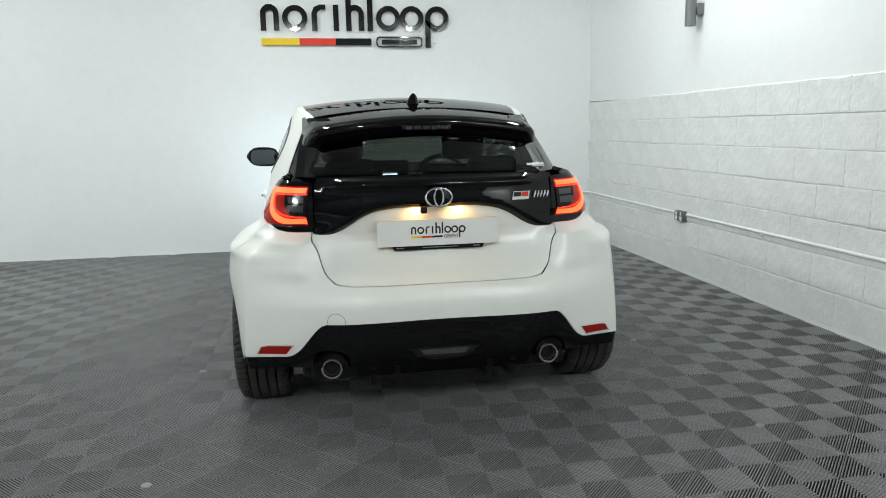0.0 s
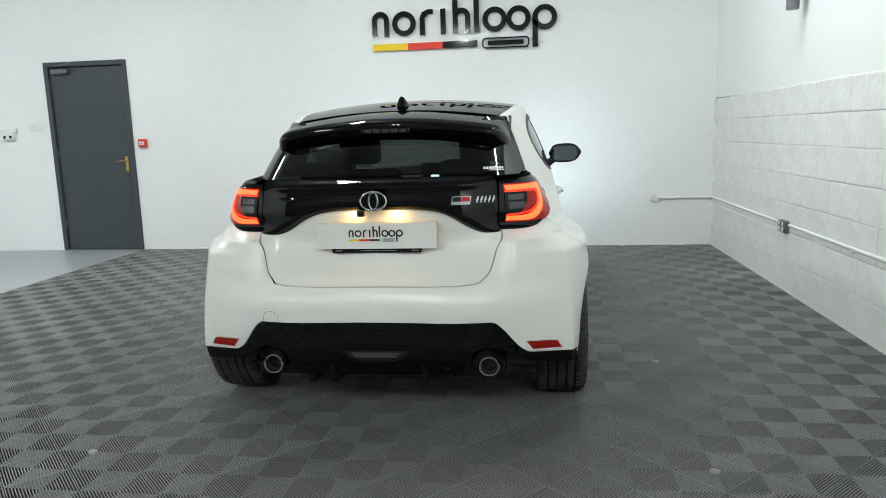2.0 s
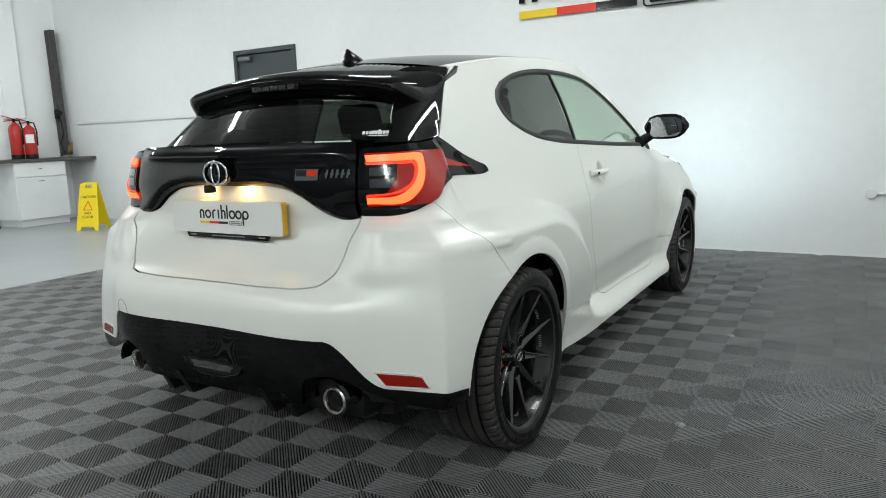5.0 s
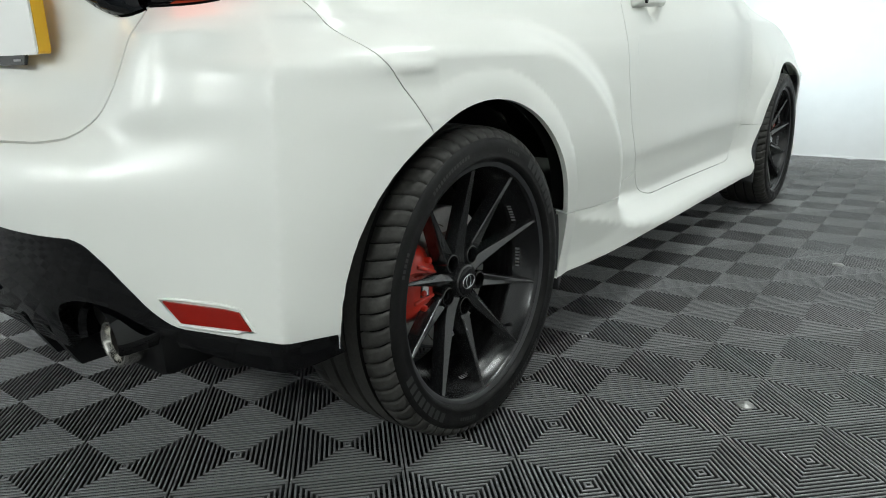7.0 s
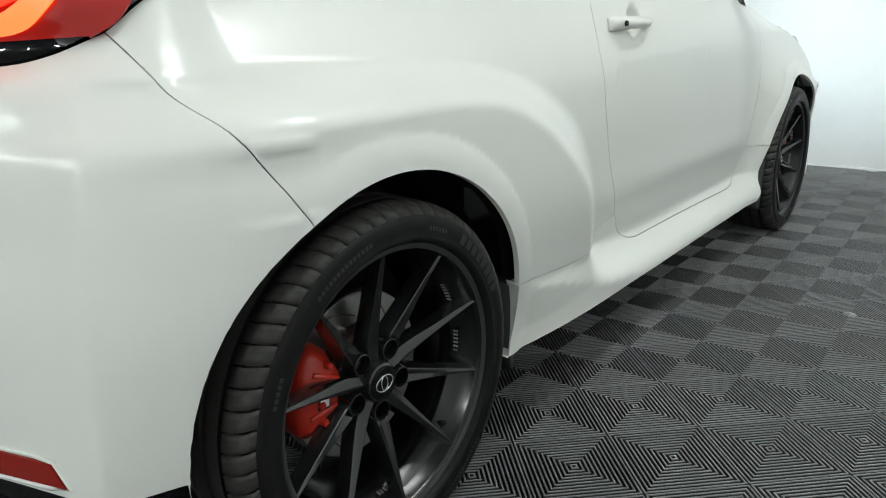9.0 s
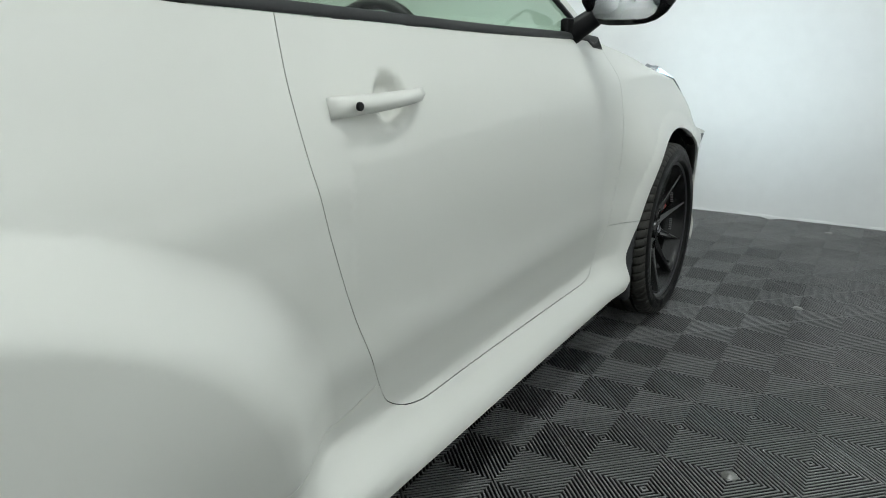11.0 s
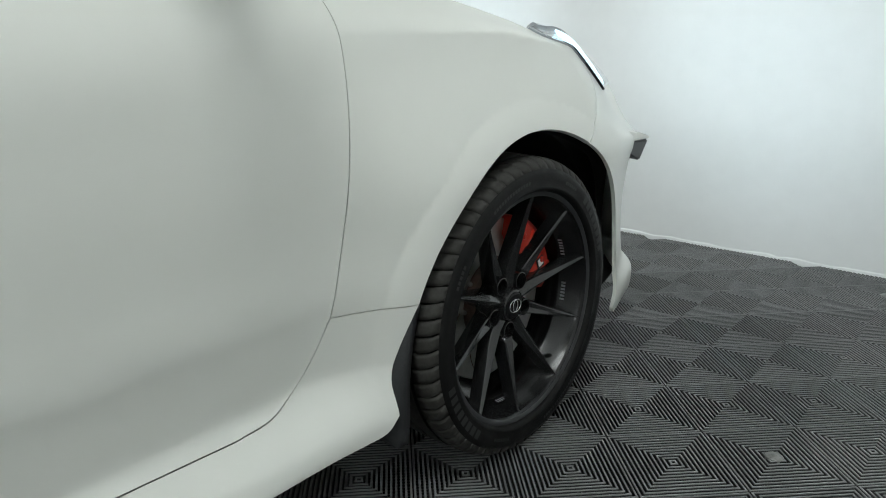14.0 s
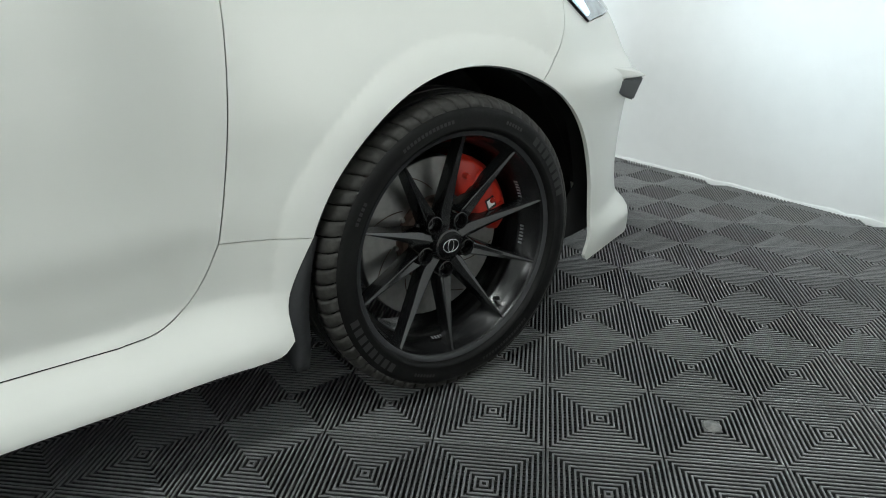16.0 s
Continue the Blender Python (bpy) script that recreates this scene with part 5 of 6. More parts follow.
# added dark shell that stops light leaking through the panel gaps, wheel housings, floor pan
for sg in (1, -1):
    sh = joined(line([(0.0, 0.26), (0.80, 0.26), *yz((-0.40, 0.26))], 0.03), arch_arc(AXLE_R, 188, 8, ARCH + 0.012), line([*yz((0.40, 0.24)), *yz((2.12, 0.24))], 0.04), arch_arc(AXLE_F, 188, 8, ARCH + 0.012), line([*yz((2.84, 0.24)), (5.3, 0.26), (5.3, 0.74), (4.3, 0.70), *yz((2.7, 0.86)), *yz((2.1, 0.955)), *yz((0.84, 0.985)), *yz((0.3, 0.96)), *yz((0.0, 0.93)), (1.0, 0.86), (0.45, 0.88), (0.0, 0.90)], 0.04))
    part("inner_body", panel_bm(skin, [(sg * u, z) for u, z in sh], grid=0.03, gap=0.0, lift=-0.05, thick=0.0), SHELL, car, angle=80)
    for yc in (AXLE_R, AXLE_F):
        bm = lathe(bmesh.new(), [(ARCH + 0.004, 0.0), (ARCH + 0.012, -0.02), (ARCH + 0.012, -0.24), (0.1, -0.26)], Matrix.Translation((sg * 0.808, yc, HUB)) @ Matrix.Rotation(radians(90 * sg), 4, "Y"), 48, math.radians(180), math.radians(90 * sg))
        part("wheel_housing", bm, SHELL, car, "black wheel housing")
    # flap in front of the front wheel's rear
    bm = bmesh.new()
    lp = spline([(2.262, 0.425), (2.230, 0.35), (2.210, 0.28), (2.208, 0.21), (2.208, 0.165)]) + spline([(2.234, 0.163), (2.240, 0.21), (2.243, 0.28), (2.256, 0.36), (2.274, 0.42)])
    slab(bm, [(y, z) for y, z in lp], 0.10, Matrix.Translation((sg * 0.868, 0, 0)) @ Matrix.Rotation(radians(90), 4, "Z") @ (Matrix() if sg > 0 else Matrix.Diagonal((1, -1, 1, 1))))
    part("mud_flap", bm, TRIM, car, "black plastic flap behind the front wheel", angle=50)
    bm = bmesh.new()
    lp = [(0.372, 0.40), (0.388, 0.30), (0.385, 0.21), (0.372, 0.19), (0.362, 0.25), (0.36, 0.38)]
    slab(bm, lp, 0.10, Matrix.Translation((sg * 0.862, 0, 0)) @ Matrix.Rotation(radians(90), 4, "Z") @ (Matrix() if sg > 0 else Matrix.Diagonal((1, -1, 1, 1))))
    part("mud_flap", bm, TRIM, car, "black plastic edge ahead of the rear wheel", angle=50)
bm = bmesh.new()
box(bm, (-0.60, -0.42, 0.20), (0.60, 3.2, 0.28), 0.03, 2)
box(bm, (-0.76, 0.42, 0.19), (0.76, 2.12, 0.30), 0.02, 1)
part("floor_pan", bm, SHELL, car, "dark floor pan")

# cabin: seats, dashboard, wheel
def seat(x, y, back, wide=0.24):
    bm = bmesh.new()
    box(bm, (x - wide, y - 0.05, 0.42), (x + wide, y + 0.48, 0.62), 0.06, 3)
    s = part("car_seat", bm, CARPET, car, "black cloth car seat")
    bm = bmesh.new()
    vs = box(bm, (-wide, -0.06, 0.0), (wide, 0.06, back), 0.055, 3)
    bmesh.ops.transform(bm, matrix=pose(x, y - 0.03, 0.5, 14, 0, 0), verts=bm.verts)
    part("backrest", bm, CARPET, s)
    bm = bmesh.new()
    box(bm, (-0.125, -0.045, back + 0.03), (0.125, 0.045, back + 0.2), 0.045, 3)
    bmesh.ops.transform(bm, matrix=pose(x, y - 0.03, 0.5, 14, 0, 0), verts=bm.verts)
    part("headrest", bm, CARPET, s)


for x in (-0.36, 0.36):
    seat(x, 0.95, 0.58)
    seat(x * 0.95, 0.12, 0.46, 0.26)
bm = bmesh.new()
box(bm, (-0.70, 1.62, 0.62), (0.70, 2.05, 0.965), 0.06, 3)
dash = part("dashboard", bm, CARPET, car, "black dashboard")
bm = bmesh.new()
box(bm, (-0.13, 1.60, 0.93), (0.13, 1.64, 1.06), 0.012, 2)
part("centre_screen", bm, SATIN, dash, "dark centre screen")
part("lit_display", made(box, (-0.06, 1.596, 0.955), (0.05, 1.5995, 0.975)), DRL, dash, "small lit bar on the centre screen")
bm = bmesh.new()
mw = pose(0.36, 1.50, 0.92, 66, 0, 0)
tube(bm, [tuple(mw @ Vector((0.18 * math.cos(2 * math.pi * k / 36), 0.18 * math.sin(2 * math.pi * k / 36), 0))) for k in range(36)], 0.016, 8, closed=True)
for a in (0, 180, 270):
    tube(bm, [tuple(mw @ Vector((0, 0, 0))), tuple(mw @ Vector((0.17 * math.cos(radians(a)), 0.17 * math.sin(radians(a)), 0)))], 0.018, 8)
part("steering_wheel", bm, SATIN, car, "black steering wheel")
bm = bmesh.new()
box(bm, (-0.115, 1.50, 1.285), (0.115, 1.53, 1.345), 0.02, 3)
part("inner_mirror", bm, SATIN, car, "black inner mirror")
bm = made(box, (-0.66, -0.30, 0.55), (0.66, 0.10, 0.98), 0.03, 2)
part("boot_trim", bm, CARPET, car)

# ---- wheels ----
def wheel_profile():
    """Tyre section, from the inner bead over the tread to the outer bead: radius and offset."""
    half = [(0.3182, 0.0), (0.3181, 0.0165), (0.3110, 0.0175), (0.3110, 0.0255), (0.3176, 0.0265), (0.3166, 0.0565), (0.3100, 0.0575), (0.3078, 0.0635), (0.3066, 0.0645), (0.3048, 0.080), (0.3010, 0.092),
            (0.2955, 0.1015), (0.2945, 0.1085), (0.2955, 0.1098), (0.2930, 0.1132), (0.284, 0.1168), (0.272, 0.1172), (0.260, 0.1155), (0.2585, 0.1162), (0.2545, 0.1155), (0.2505, 0.1122), (0.2475, 0.107), (0.2465, 0.100)]
    return [(r, -x) for r, x in reversed(half[1:])] + half


def build_wheel(name, label):
    """One wheel with its axle along +x (outside), hub at the origin."""
    hub = empty(name, (0, 0, 0), label, "wheel")
    mx = Matrix.Rotation(radians(90), 4, "Y")
    bm = lathe(bmesh.new(), wheel_profile(), mx, 120)
    for f in bm.faces:
        c = f.calc_center_median()
        # Groove and slot floors get the darker sidewall rubber, deepening their shade by colour.
        f.material_index = 1 if math.hypot(c.y, c.z) > 0.3135 and abs(c.x) < 0.06 else 0
    ty = part("tyre", bm, [RUBBER, TREAD], hub, "black low-profile tyre", angle=50)
    # shoulder blocks, parted by narrow slots
    bm = bmesh.new()
    count = 64
    sec = [(0.1120, 0.2945), (0.1080, 0.3035), (0.1020, 0.3092), (0.0940, 0.3128), (0.0830, 0.3152), (0.0645, 0.3163)]
    for k in range(count):
        for sx in (1, -1):
            shift = 0.009 if sx > 0 else 0.0
            rows_ = []
            for q in range(4):
                a = 2 * math.pi / count * (k + 0.065 + 0.87 * q / 3)
                row = []
                for n, (x, r) in enumerate(sec):
                    t = a + 0.045 * n / 5 * (1 if sx > 0 else -1) + shift
                    row.append((sx * x, r * math.cos(t), r * math.sin(t)))
                rows_.append(row)
            top = [[bm.verts.new(p) for p in row] for row in rows_]
            low = [[bm.verts.new((p[0] * (0.965 if n < 2 else 1.0), p[1] * 0.972, p[2] * 0.972)) for n, p in enumerate(row)] for row in (rows_[0], rows_[-1])]
            for p, q in zip(top[:-1], top[1:]):
                for i in range(5):
                    bm.faces.new([p[i], p[i + 1], q[i + 1], q[i]])
            for p, q in ((top[0], low[0]), (top[-1], low[1])):
                for i in range(5):
                    bm.faces.new([p[i], p[i + 1], q[i + 1], q[i]])
            bm.faces.new([top[0][0], top[1][0], top[2][0], top[3][0], low[1][0], low[0][0]])
            bm.faces.new([top[0][5], top[1][5], top[2][5], top[3][5], low[1][5], low[0][5]])
    tagged(part("tread", bm, TREAD, ty, angle=30), kind="stuff")
    # raised marks on the sidewall, not readable
    bm = bmesh.new()
    for a0, n, w in ((20, 8, 3.0), (200, 8, 3.0), (100, 14, 1.3), (285, 16, 1.3), (62, 6, 1.2), (150, 5, 1.4), (245, 7, 1.2)):
        for k in range(n):
            a = a0 + k * w * 1.45
            r0, r1 = (0.266, 0.284) if w > 2 else (0.270, 0.277)
            lp = [(r0, -w / 2), (r1, -w / 2), (r1, w / 2), (r0, w / 2)]
            vs = [bm.verts.new((0.1176 - abs(r - 0.273) * 0.02, r * math.cos(radians(a + d)), r * math.sin(radians(a + d)))) for r, d in lp]
            bm.faces.new(vs)
    tagged(part("sidewall_relief", bm, SIDEMARK, ty, "faint raised marks", smooth=False), kind="stuff")
    prof = [(r_, x_ - 0.007 * (x_ > 0.07)) for r_, x_ in ((0.236, -0.10), (0.226, -0.09), (0.216, -0.02), (0.214, 0.040), (0.2165, 0.044), (0.2265, 0.076), (0.2285, 0.078), (0.2335, 0.099), (0.2365, 0.1055), (0.2420, 0.1098), (0.2485, 0.1105), (0.2500, 0.106), (0.248, 0.098))]
    part("rim", lathe(bmesh.new(), prof, mx, 96), BARREL, hub, "satin black forged rim", angle=35)
    # The lip's lighter tone stands for the light it catches.
    part("rim_edge", lathe(bmesh.new(), [(0.2375, 0.1008), (0.2410, 0.1036), (0.2488, 0.1048), (0.2515, 0.1030), (0.2518, 0.097)], mx, 96), RIMEDGE, hub, "satin rim edge in a paler grey that stands for light on it", angle=35)
    # ten slim spokes: five run from the hub, five from the rings round the bolts
    for k in range(10):
        m = Matrix.Rotation(radians(36 * k), 4, "X")
        forked = k % 2 == 1
        bm = bmesh.new()
        rows_ = []
        for r in ((0.074, 0.084, 0.10, 0.125, 0.15, 0.18, 0.21, 0.235, 0.246) if forked else (0.030, 0.046, 0.062, 0.08, 0.10, 0.125, 0.15, 0.18, 0.21, 0.235, 0.246)):
            w = float(hermite([0.03, 0.06, 0.09, 0.15, 0.21, 0.246], [0.010, 0.0145, 0.0125, 0.0075, 0.0040, 0.0017], r)[0])
            f = max(r - 0.06, 0) / 0.186
            top = 0.058 + 0.0405 * f ** 1.15
            # the forked spokes are hollowed next to their bolt, the others carry one ridge
            mid = top - 0.013 * max(0, 1 - (r - 0.074) / 0.09) if forked else top + 0.002
            edge = top - (0.0025 if forked else 0.0075 * min(1, w / 0.012))
            deep = max(0.010, top - 0.036 + 0.006 * f)
            rows_.append([bm.verts.new(m @ Vector((x, q, r))) for x, q in ((deep, -w * 1.35 - 0.002), (edge - 0.003, -w * 1.04), (edge, -w * 0.9), (edge, -w * 0.74), (mid, -0.0008), (mid, 0.0008), (edge, w * 0.74), (edge, w * 0.9), (edge - 0.003, w * 1.04), (deep, w * 1.35 + 0.002))])
        for p, q in zip(rows_[:-1], rows_[1:]):
            for i in range(9):
                bm.faces.new([p[i], p[i + 1], q[i + 1], q[i]])
        bm.faces.new(rows_[0]), bm.faces.new(rows_[-1])
        part("spoke", bm, RIM, hub, angle=16)
    bm = lathe(bmesh.new(), [(0.030, 0.066), (0.034, 0.064), (0.037, 0.056), (0.042, 0.036), (0.074, 0.028), (0.082, 0.004), (0.08, -0.03)], mx, 48)
    part("hub_centre", bm, RIM, hub, angle=35)
    cap = part("centre_cap", lathe(bmesh.new(), [(0.0, 0.0685), (0.024, 0.068), (0.0290, 0.0665), (0.0300, 0.060)], mx, 36), BLACK, hub, "gloss black centre cap with a chrome mark")
    for ry, rz in ((0.0200, 0.0140), (0.0075, 0.0130)):
        bm = bmesh.new()
        tube(bm, [(0.069, ry * math.cos(2 * math.pi * k / 28), rz * math.sin(2 * math.pi * k / 28)) for k in range(28)], 0.0014, 5, closed=True)
        part("cap_ring", bm, CHROME, cap, "chrome ring")
    for k in range(5):
        a = radians(72 * k + 54)
        m = Matrix.Translation((0, 0.0572 * math.cos(a), 0.0572 * math.sin(a))) @ mx
        part("bolt_socket", lathe(bmesh.new(), [(0.0140, 0.018), (0.0155, 0.050), (0.0168, 0.0575), (0.0190, 0.0570), (0.0205, 0.050), (0.0215, 0.016)], m, 24), RIM, hub, angle=35)
        part("wheel_nut", lathe(bmesh.new(), [(0.0, 0.040), (0.006, 0.040), (0.0085, 0.038), (0.0095, 0.028), (0.012, 0.024)], m, 6), SATIN, hub, smooth=False)
    part("tyre_valve", made(tube, [(0.060, 0.213 * math.cos(radians(-48)), 0.213 * math.sin(radians(-48))), (0.084, 0.196 * math.cos(radians(-48)), 0.196 * math.sin(radians(-48)))], 0.0045, 8), SATIN, hub)
    for a0 in (262, 350, 20):
        bm = bmesh.new()
        for k in range(6):
            a = radians(a0 + 2.1 * k)
            vs = [bm.verts.new((x, r * math.cos(t), r * math.sin(t))) for x, r, t in ((0.050, 0.2145, a), (0.050, 0.2145, a + 0.022), (0.060, 0.2165, a + 0.022), (0.060, 0.2165, a))]
            bm.faces.new(vs)
        tagged(part("rim_marking", bm, GREYPRINT, hub, "faint marks in the rim", smooth=False), kind="stuff")
    return hub


def build_brake(name, front, sg):
    hub = empty(name, (0, 0, 0), "drilled steel brake disc with a red caliper inside the wheel", "brake")
    mx = Matrix.Rotation(radians(90), 4, "Y")
    r = 0.178 if front else 0.149
    part("disc", lathe(bmesh.new(), [(0.095, 0.012), (0.096, 0.018), (r - 0.002, 0.018), (r, 0.016), (r, -0.010), (0.09, -0.010)], mx, 64), STEEL, hub, "swept steel disc", angle=35)
    part("disc_bell", lathe(bmesh.new(), [(0.0, 0.034), (0.078, 0.034), (0.086, 0.030), (0.090, 0.016), (0.1, 0.0155)], mx, 40), IRON, hub, "rusty disc bell", angle=35)
    for k in range(10):
        a = radians(36 * k)
        part("disc_bolt", lathe(bmesh.new(), [(0.0, 0.026), (0.004, 0.026), (0.0055, 0.022), (0.0055, 0.014)], Matrix.Translation((0, 0.098 * math.cos(a), 0.098 * math.sin(a))) @ mx, 6), STEEL, hub, smooth=False)
    # grooves in the disc face
    for k in range(8):
        bm = bmesh.new()
        a0 = radians(45 * k)
        pts = [(0.0186, (0.108 + (r - 0.116) * f) * math.cos(a0 + 0.5 * f), (0.108 + (r - 0.116) * f) * math.sin(a0 + 0.5 * f)) for f in np.linspace(0, 1, 8)]
        tube(bm, pts, 0.0012, 4)
        part("disc_groove", bm, IRON, hub)
    # caliper: a curved block over the disc, ahead of or behind the axle
    c0 = 36 if front else 170
    bm = bmesh.new()
    span = 40 if front else 33
    rows_ = []
    for k in range(13):
        f = k / 12
        a = radians(c0 + (f - 0.5) * 2 * span)
        e = min(f, 1 - f) * 2
        ro = r + 0.012 * min(1, e * 5)
        ri = r - 0.075 * min(1, 0.45 + e * 1.3)
        xo = 0.040 + 0.012 * min(1, e * 3)
        sec = ((0.02, ri), (xo - 0.008, ri), (xo, ri + 0.010), (xo + 0.004 * (1 if 3 <= k <= 9 else 0), (ri + ro) / 2), (xo, ro - 0.014), (xo - 0.012, ro), (-0.03, ro), (-0.03, ri))
        rows_.append([bm.verts.new((x, q * math.cos(a), q * math.sin(a))) for x, q in sec])
    for p, q in zip(rows_[:-1], rows_[1:]):
        for i in range(8):
            bm.faces.new([p[i], p[(i + 1) % 8], q[(i + 1) % 8], q[i]])
    bm.faces.new(rows_[0]), bm.faces.new(rows_[-1])
    cal = part("caliper", bm, RED, hub, "red painted brake caliper", angle=30)
    for da in (-0.72, -0.24, 0.24, 0.72):
        aa = radians(c0 + da * span)
        q = r - 0.030
        part("caliper_bolt", lathe(bmesh.new(), [(0.0, 0.062), (0.005, 0.062), (0.0068, 0.059), (0.0072, 0.045)], Matrix.Translation((0, q * math.cos(aa), q * math.sin(aa))) @ mx, 12), RED, cal)
    for da in (-0.45, 0.45):
        bm = bmesh.new()
        tube(bm, [(0.0545, q * math.cos(radians(c0 + da * span)), q * math.sin(radians(c0 + da * span))) for q in (r - 0.062, r - 0.006)], 0.0045, 8)
        part("caliper_rib", bm, RED, cal)
    rm = r - 0.036
    a = radians(c0 - (14 if front else -2))
    for w, h, x, m in ((0.020, 0.012, 0.0575, GRAPHICK), (0.0085, 0.009, 0.0582, WHITEPRINT)):
        bm = bmesh.new()
        er, et = Vector((0, math.cos(a), math.sin(a))), Vector((0, -math.sin(a), math.cos(a)))
        c = er * rm + (et * 0.008 if m is WHITEPRINT else Vector((0, 0, 0)))
        vs = [bm.verts.new(Vector((x + dx, 0, 0)) + c + et * (i * w) + er * (j * h)) for dx in (0, -0.002) for i, j in ((-1, -1), (1, -1), (1, 1), (-1, 1))]
        for f in ((0, 1, 2, 3), (7, 6, 5, 4), (0, 4, 5, 1), (1, 5, 6, 2), (2, 6, 7, 3), (3, 7, 4, 0)):
            bm.faces.new([vs[i] for i in f])
        part("caliper_mark", bm, m, cal, "black and white mark on the caliper", smooth=False)
    return hub


w0 = build_wheel("wheel", "black multi-spoke alloy wheel with a low-profile tyre")
SETS = [(0.785, -0.004, 1, 3), (0.784, 2.582, 1, -4), (-0.785, -0.004, -1, 10), (-0.784, 2.582, -1, 25)]
wheel_objects = []
for n, (x, y, sg, roll) in enumerate(SETS):
    m = pose(x, y, 0.3185, 0, 0, 0 if sg > 0 else 180) @ pose(0, 0, 0, roll, 0, 0)
    if n == 0:
        w0.matrix_basis = m
        wheel_objects.append(w0)
    else:
        wheel_objects.append(copy_thing(w0, m))
for ob in wheel_objects:
    tagged(ob, group="wheels of the car")
for n, (x, y, sg, roll) in enumerate(SETS):
    b = build_brake("brake", y > 1, sg)
    b.matrix_basis = pose(x - sg * 0.012, y, 0.3185, 0, 0, 0) @ (Matrix() if sg > 0 else pose(0, 0, 0, 0, 0, 180) @ Matrix.Diagonal((1, -1, 1, 1)))
    tagged(b, group="brakes of the car")

# headlamps and plate lamps give light
for sg in (1, -1):
    L = bpy.data.lights.new("headlamp_beam", "SPOT")
    L.energy, L.spot_size, L.spot_blend, L.color, L.shadow_soft_size = HEADLAMP, radians(100), 0.9, (0.75, 0.92, 1.0), 0.06
    ob = new("headlamp_beam", L)
    ob.matrix_basis = look((sg * 0.70, 3.30, 0.80), (sg * 1.0, 5.0, 0.95))
    L = bpy.data.lights.new("plate_lamp", "AREA")
    L.energy, L.size, L.color = PLATELAMP, 0.03, (1.0, 0.62, 0.22)
    ob = new("plate_lamp", L)
    ob.matrix_basis = look((sg * 0.088, -0.502, 0.950), (sg * 0.088, -0.46, 0.80))

# ceiling battens
for n, (x, y, power) in enumerate(BATTENS):
    bt = empty("ceiling_light", (x, y, CEILING), "long white ceiling batten with a lit diffuser", "ceiling light", group="ceiling battens")
    part("batten_body", made(box, (x - 0.05, y - 0.78, CEILING - 0.045), (x + 0.05, y + 0.78, CEILING - 0.001), 0.006), PVC, bt)
    part("diffuser", made(box, (x - 0.045, y - 0.76, CEILING - 0.085), (x + 0.045, y + 0.76, CEILING - 0.046), 0.012, 2), TUBE, bt, "lit white diffuser")
    # the curved diffuser throws its light to both sides
    for tilt in (-42, 42):
        L = bpy.data.lights.new("batten_lamp", "AREA")
        L.shape, L.size, L.size_y, L.energy, L.color = "RECTANGLE", 0.07, 1.5, LAMP * power / 2, (0.94, 1.0, 0.975)
        ob = new("batten_lamp", L)
        ob.matrix_basis = pose(x - math.copysign(0.025, tilt), y, CEILING - 0.092, 0, tilt, 0)


# ---- things of the room ----
# dealer's sign on the front wall, as plain shapes
sign = empty("wall_sign", (-0.05, FRONT, 2.16), "black acrylic wall sign with yellow, red and black bar", "sign")
SIGN_W = 1.995
dealer_mark(-1.045, 2.312, SIGN_W * 0.66, 0.02, FRONT - 0.034, sign, ACRYLIC, True)
for k in range(5):
    part("standoff", made(tube, [(-0.9 + 0.42 * k, FRONT - 0.015, 2.19), (-0.9 + 0.42 * k, FRONT, 2.19)], 0.006, 8), GREYMETAL, sign)

# wall lamp
lampw = empty("wall_lamp", (SIDE, 1.97, 2.17), "grey cylindrical up-down wall lamp, switched off", "wall lamp")
part("cylinder", lathe(bmesh.new(), [(0.0, 0.13), (0.040, 0.13), (0.043, 0.128), (0.043, -0.128), (0.040, -0.13), (0.0, -0.13)], pose(SIDE - 0.10, 1.97, 2.175), 28), GREYMETAL, lampw, angle=40)
part("bracket", made(box, (SIDE - 0.065, 1.935, 2.13), (SIDE + 0.014, 2.005, 2.22), 0.006), GREYMETAL, lampw)

# conduit, sockets
cond = empty("conduit", (SIDE, 0, 0.5), "white plastic conduit along the wall", "conduit")
part("pipe", made(tube, [(SIDE - 0.012, BACK + 0.05, 0.497), (SIDE - 0.012, 4.28, 0.512), (SIDE - 0.03, FRONT - 0.02, 0.512), (SIDE - 0.06, FRONT - 0.012, 0.512), (1.99, FRONT - 0.012, 0.512)], 0.0125, 12), PVC, cond)
part("end_box", lathe(bmesh.new(), [(0.0, 0.03), (0.036, 0.03), (0.04, 0.026), (0.04, 0.0)], pose(1.965, FRONT, 0.512, 90, 0, 0), 24), PVC, cond, "round end box")
for y in (3.2, 1.0, -0.6, -2.2):
    part("clip", made(box, (SIDE - 0.028, y - 0.012, 0.482), (SIDE + 0.012, y + 0.012, 0.52), 0.003), PVC, cond)


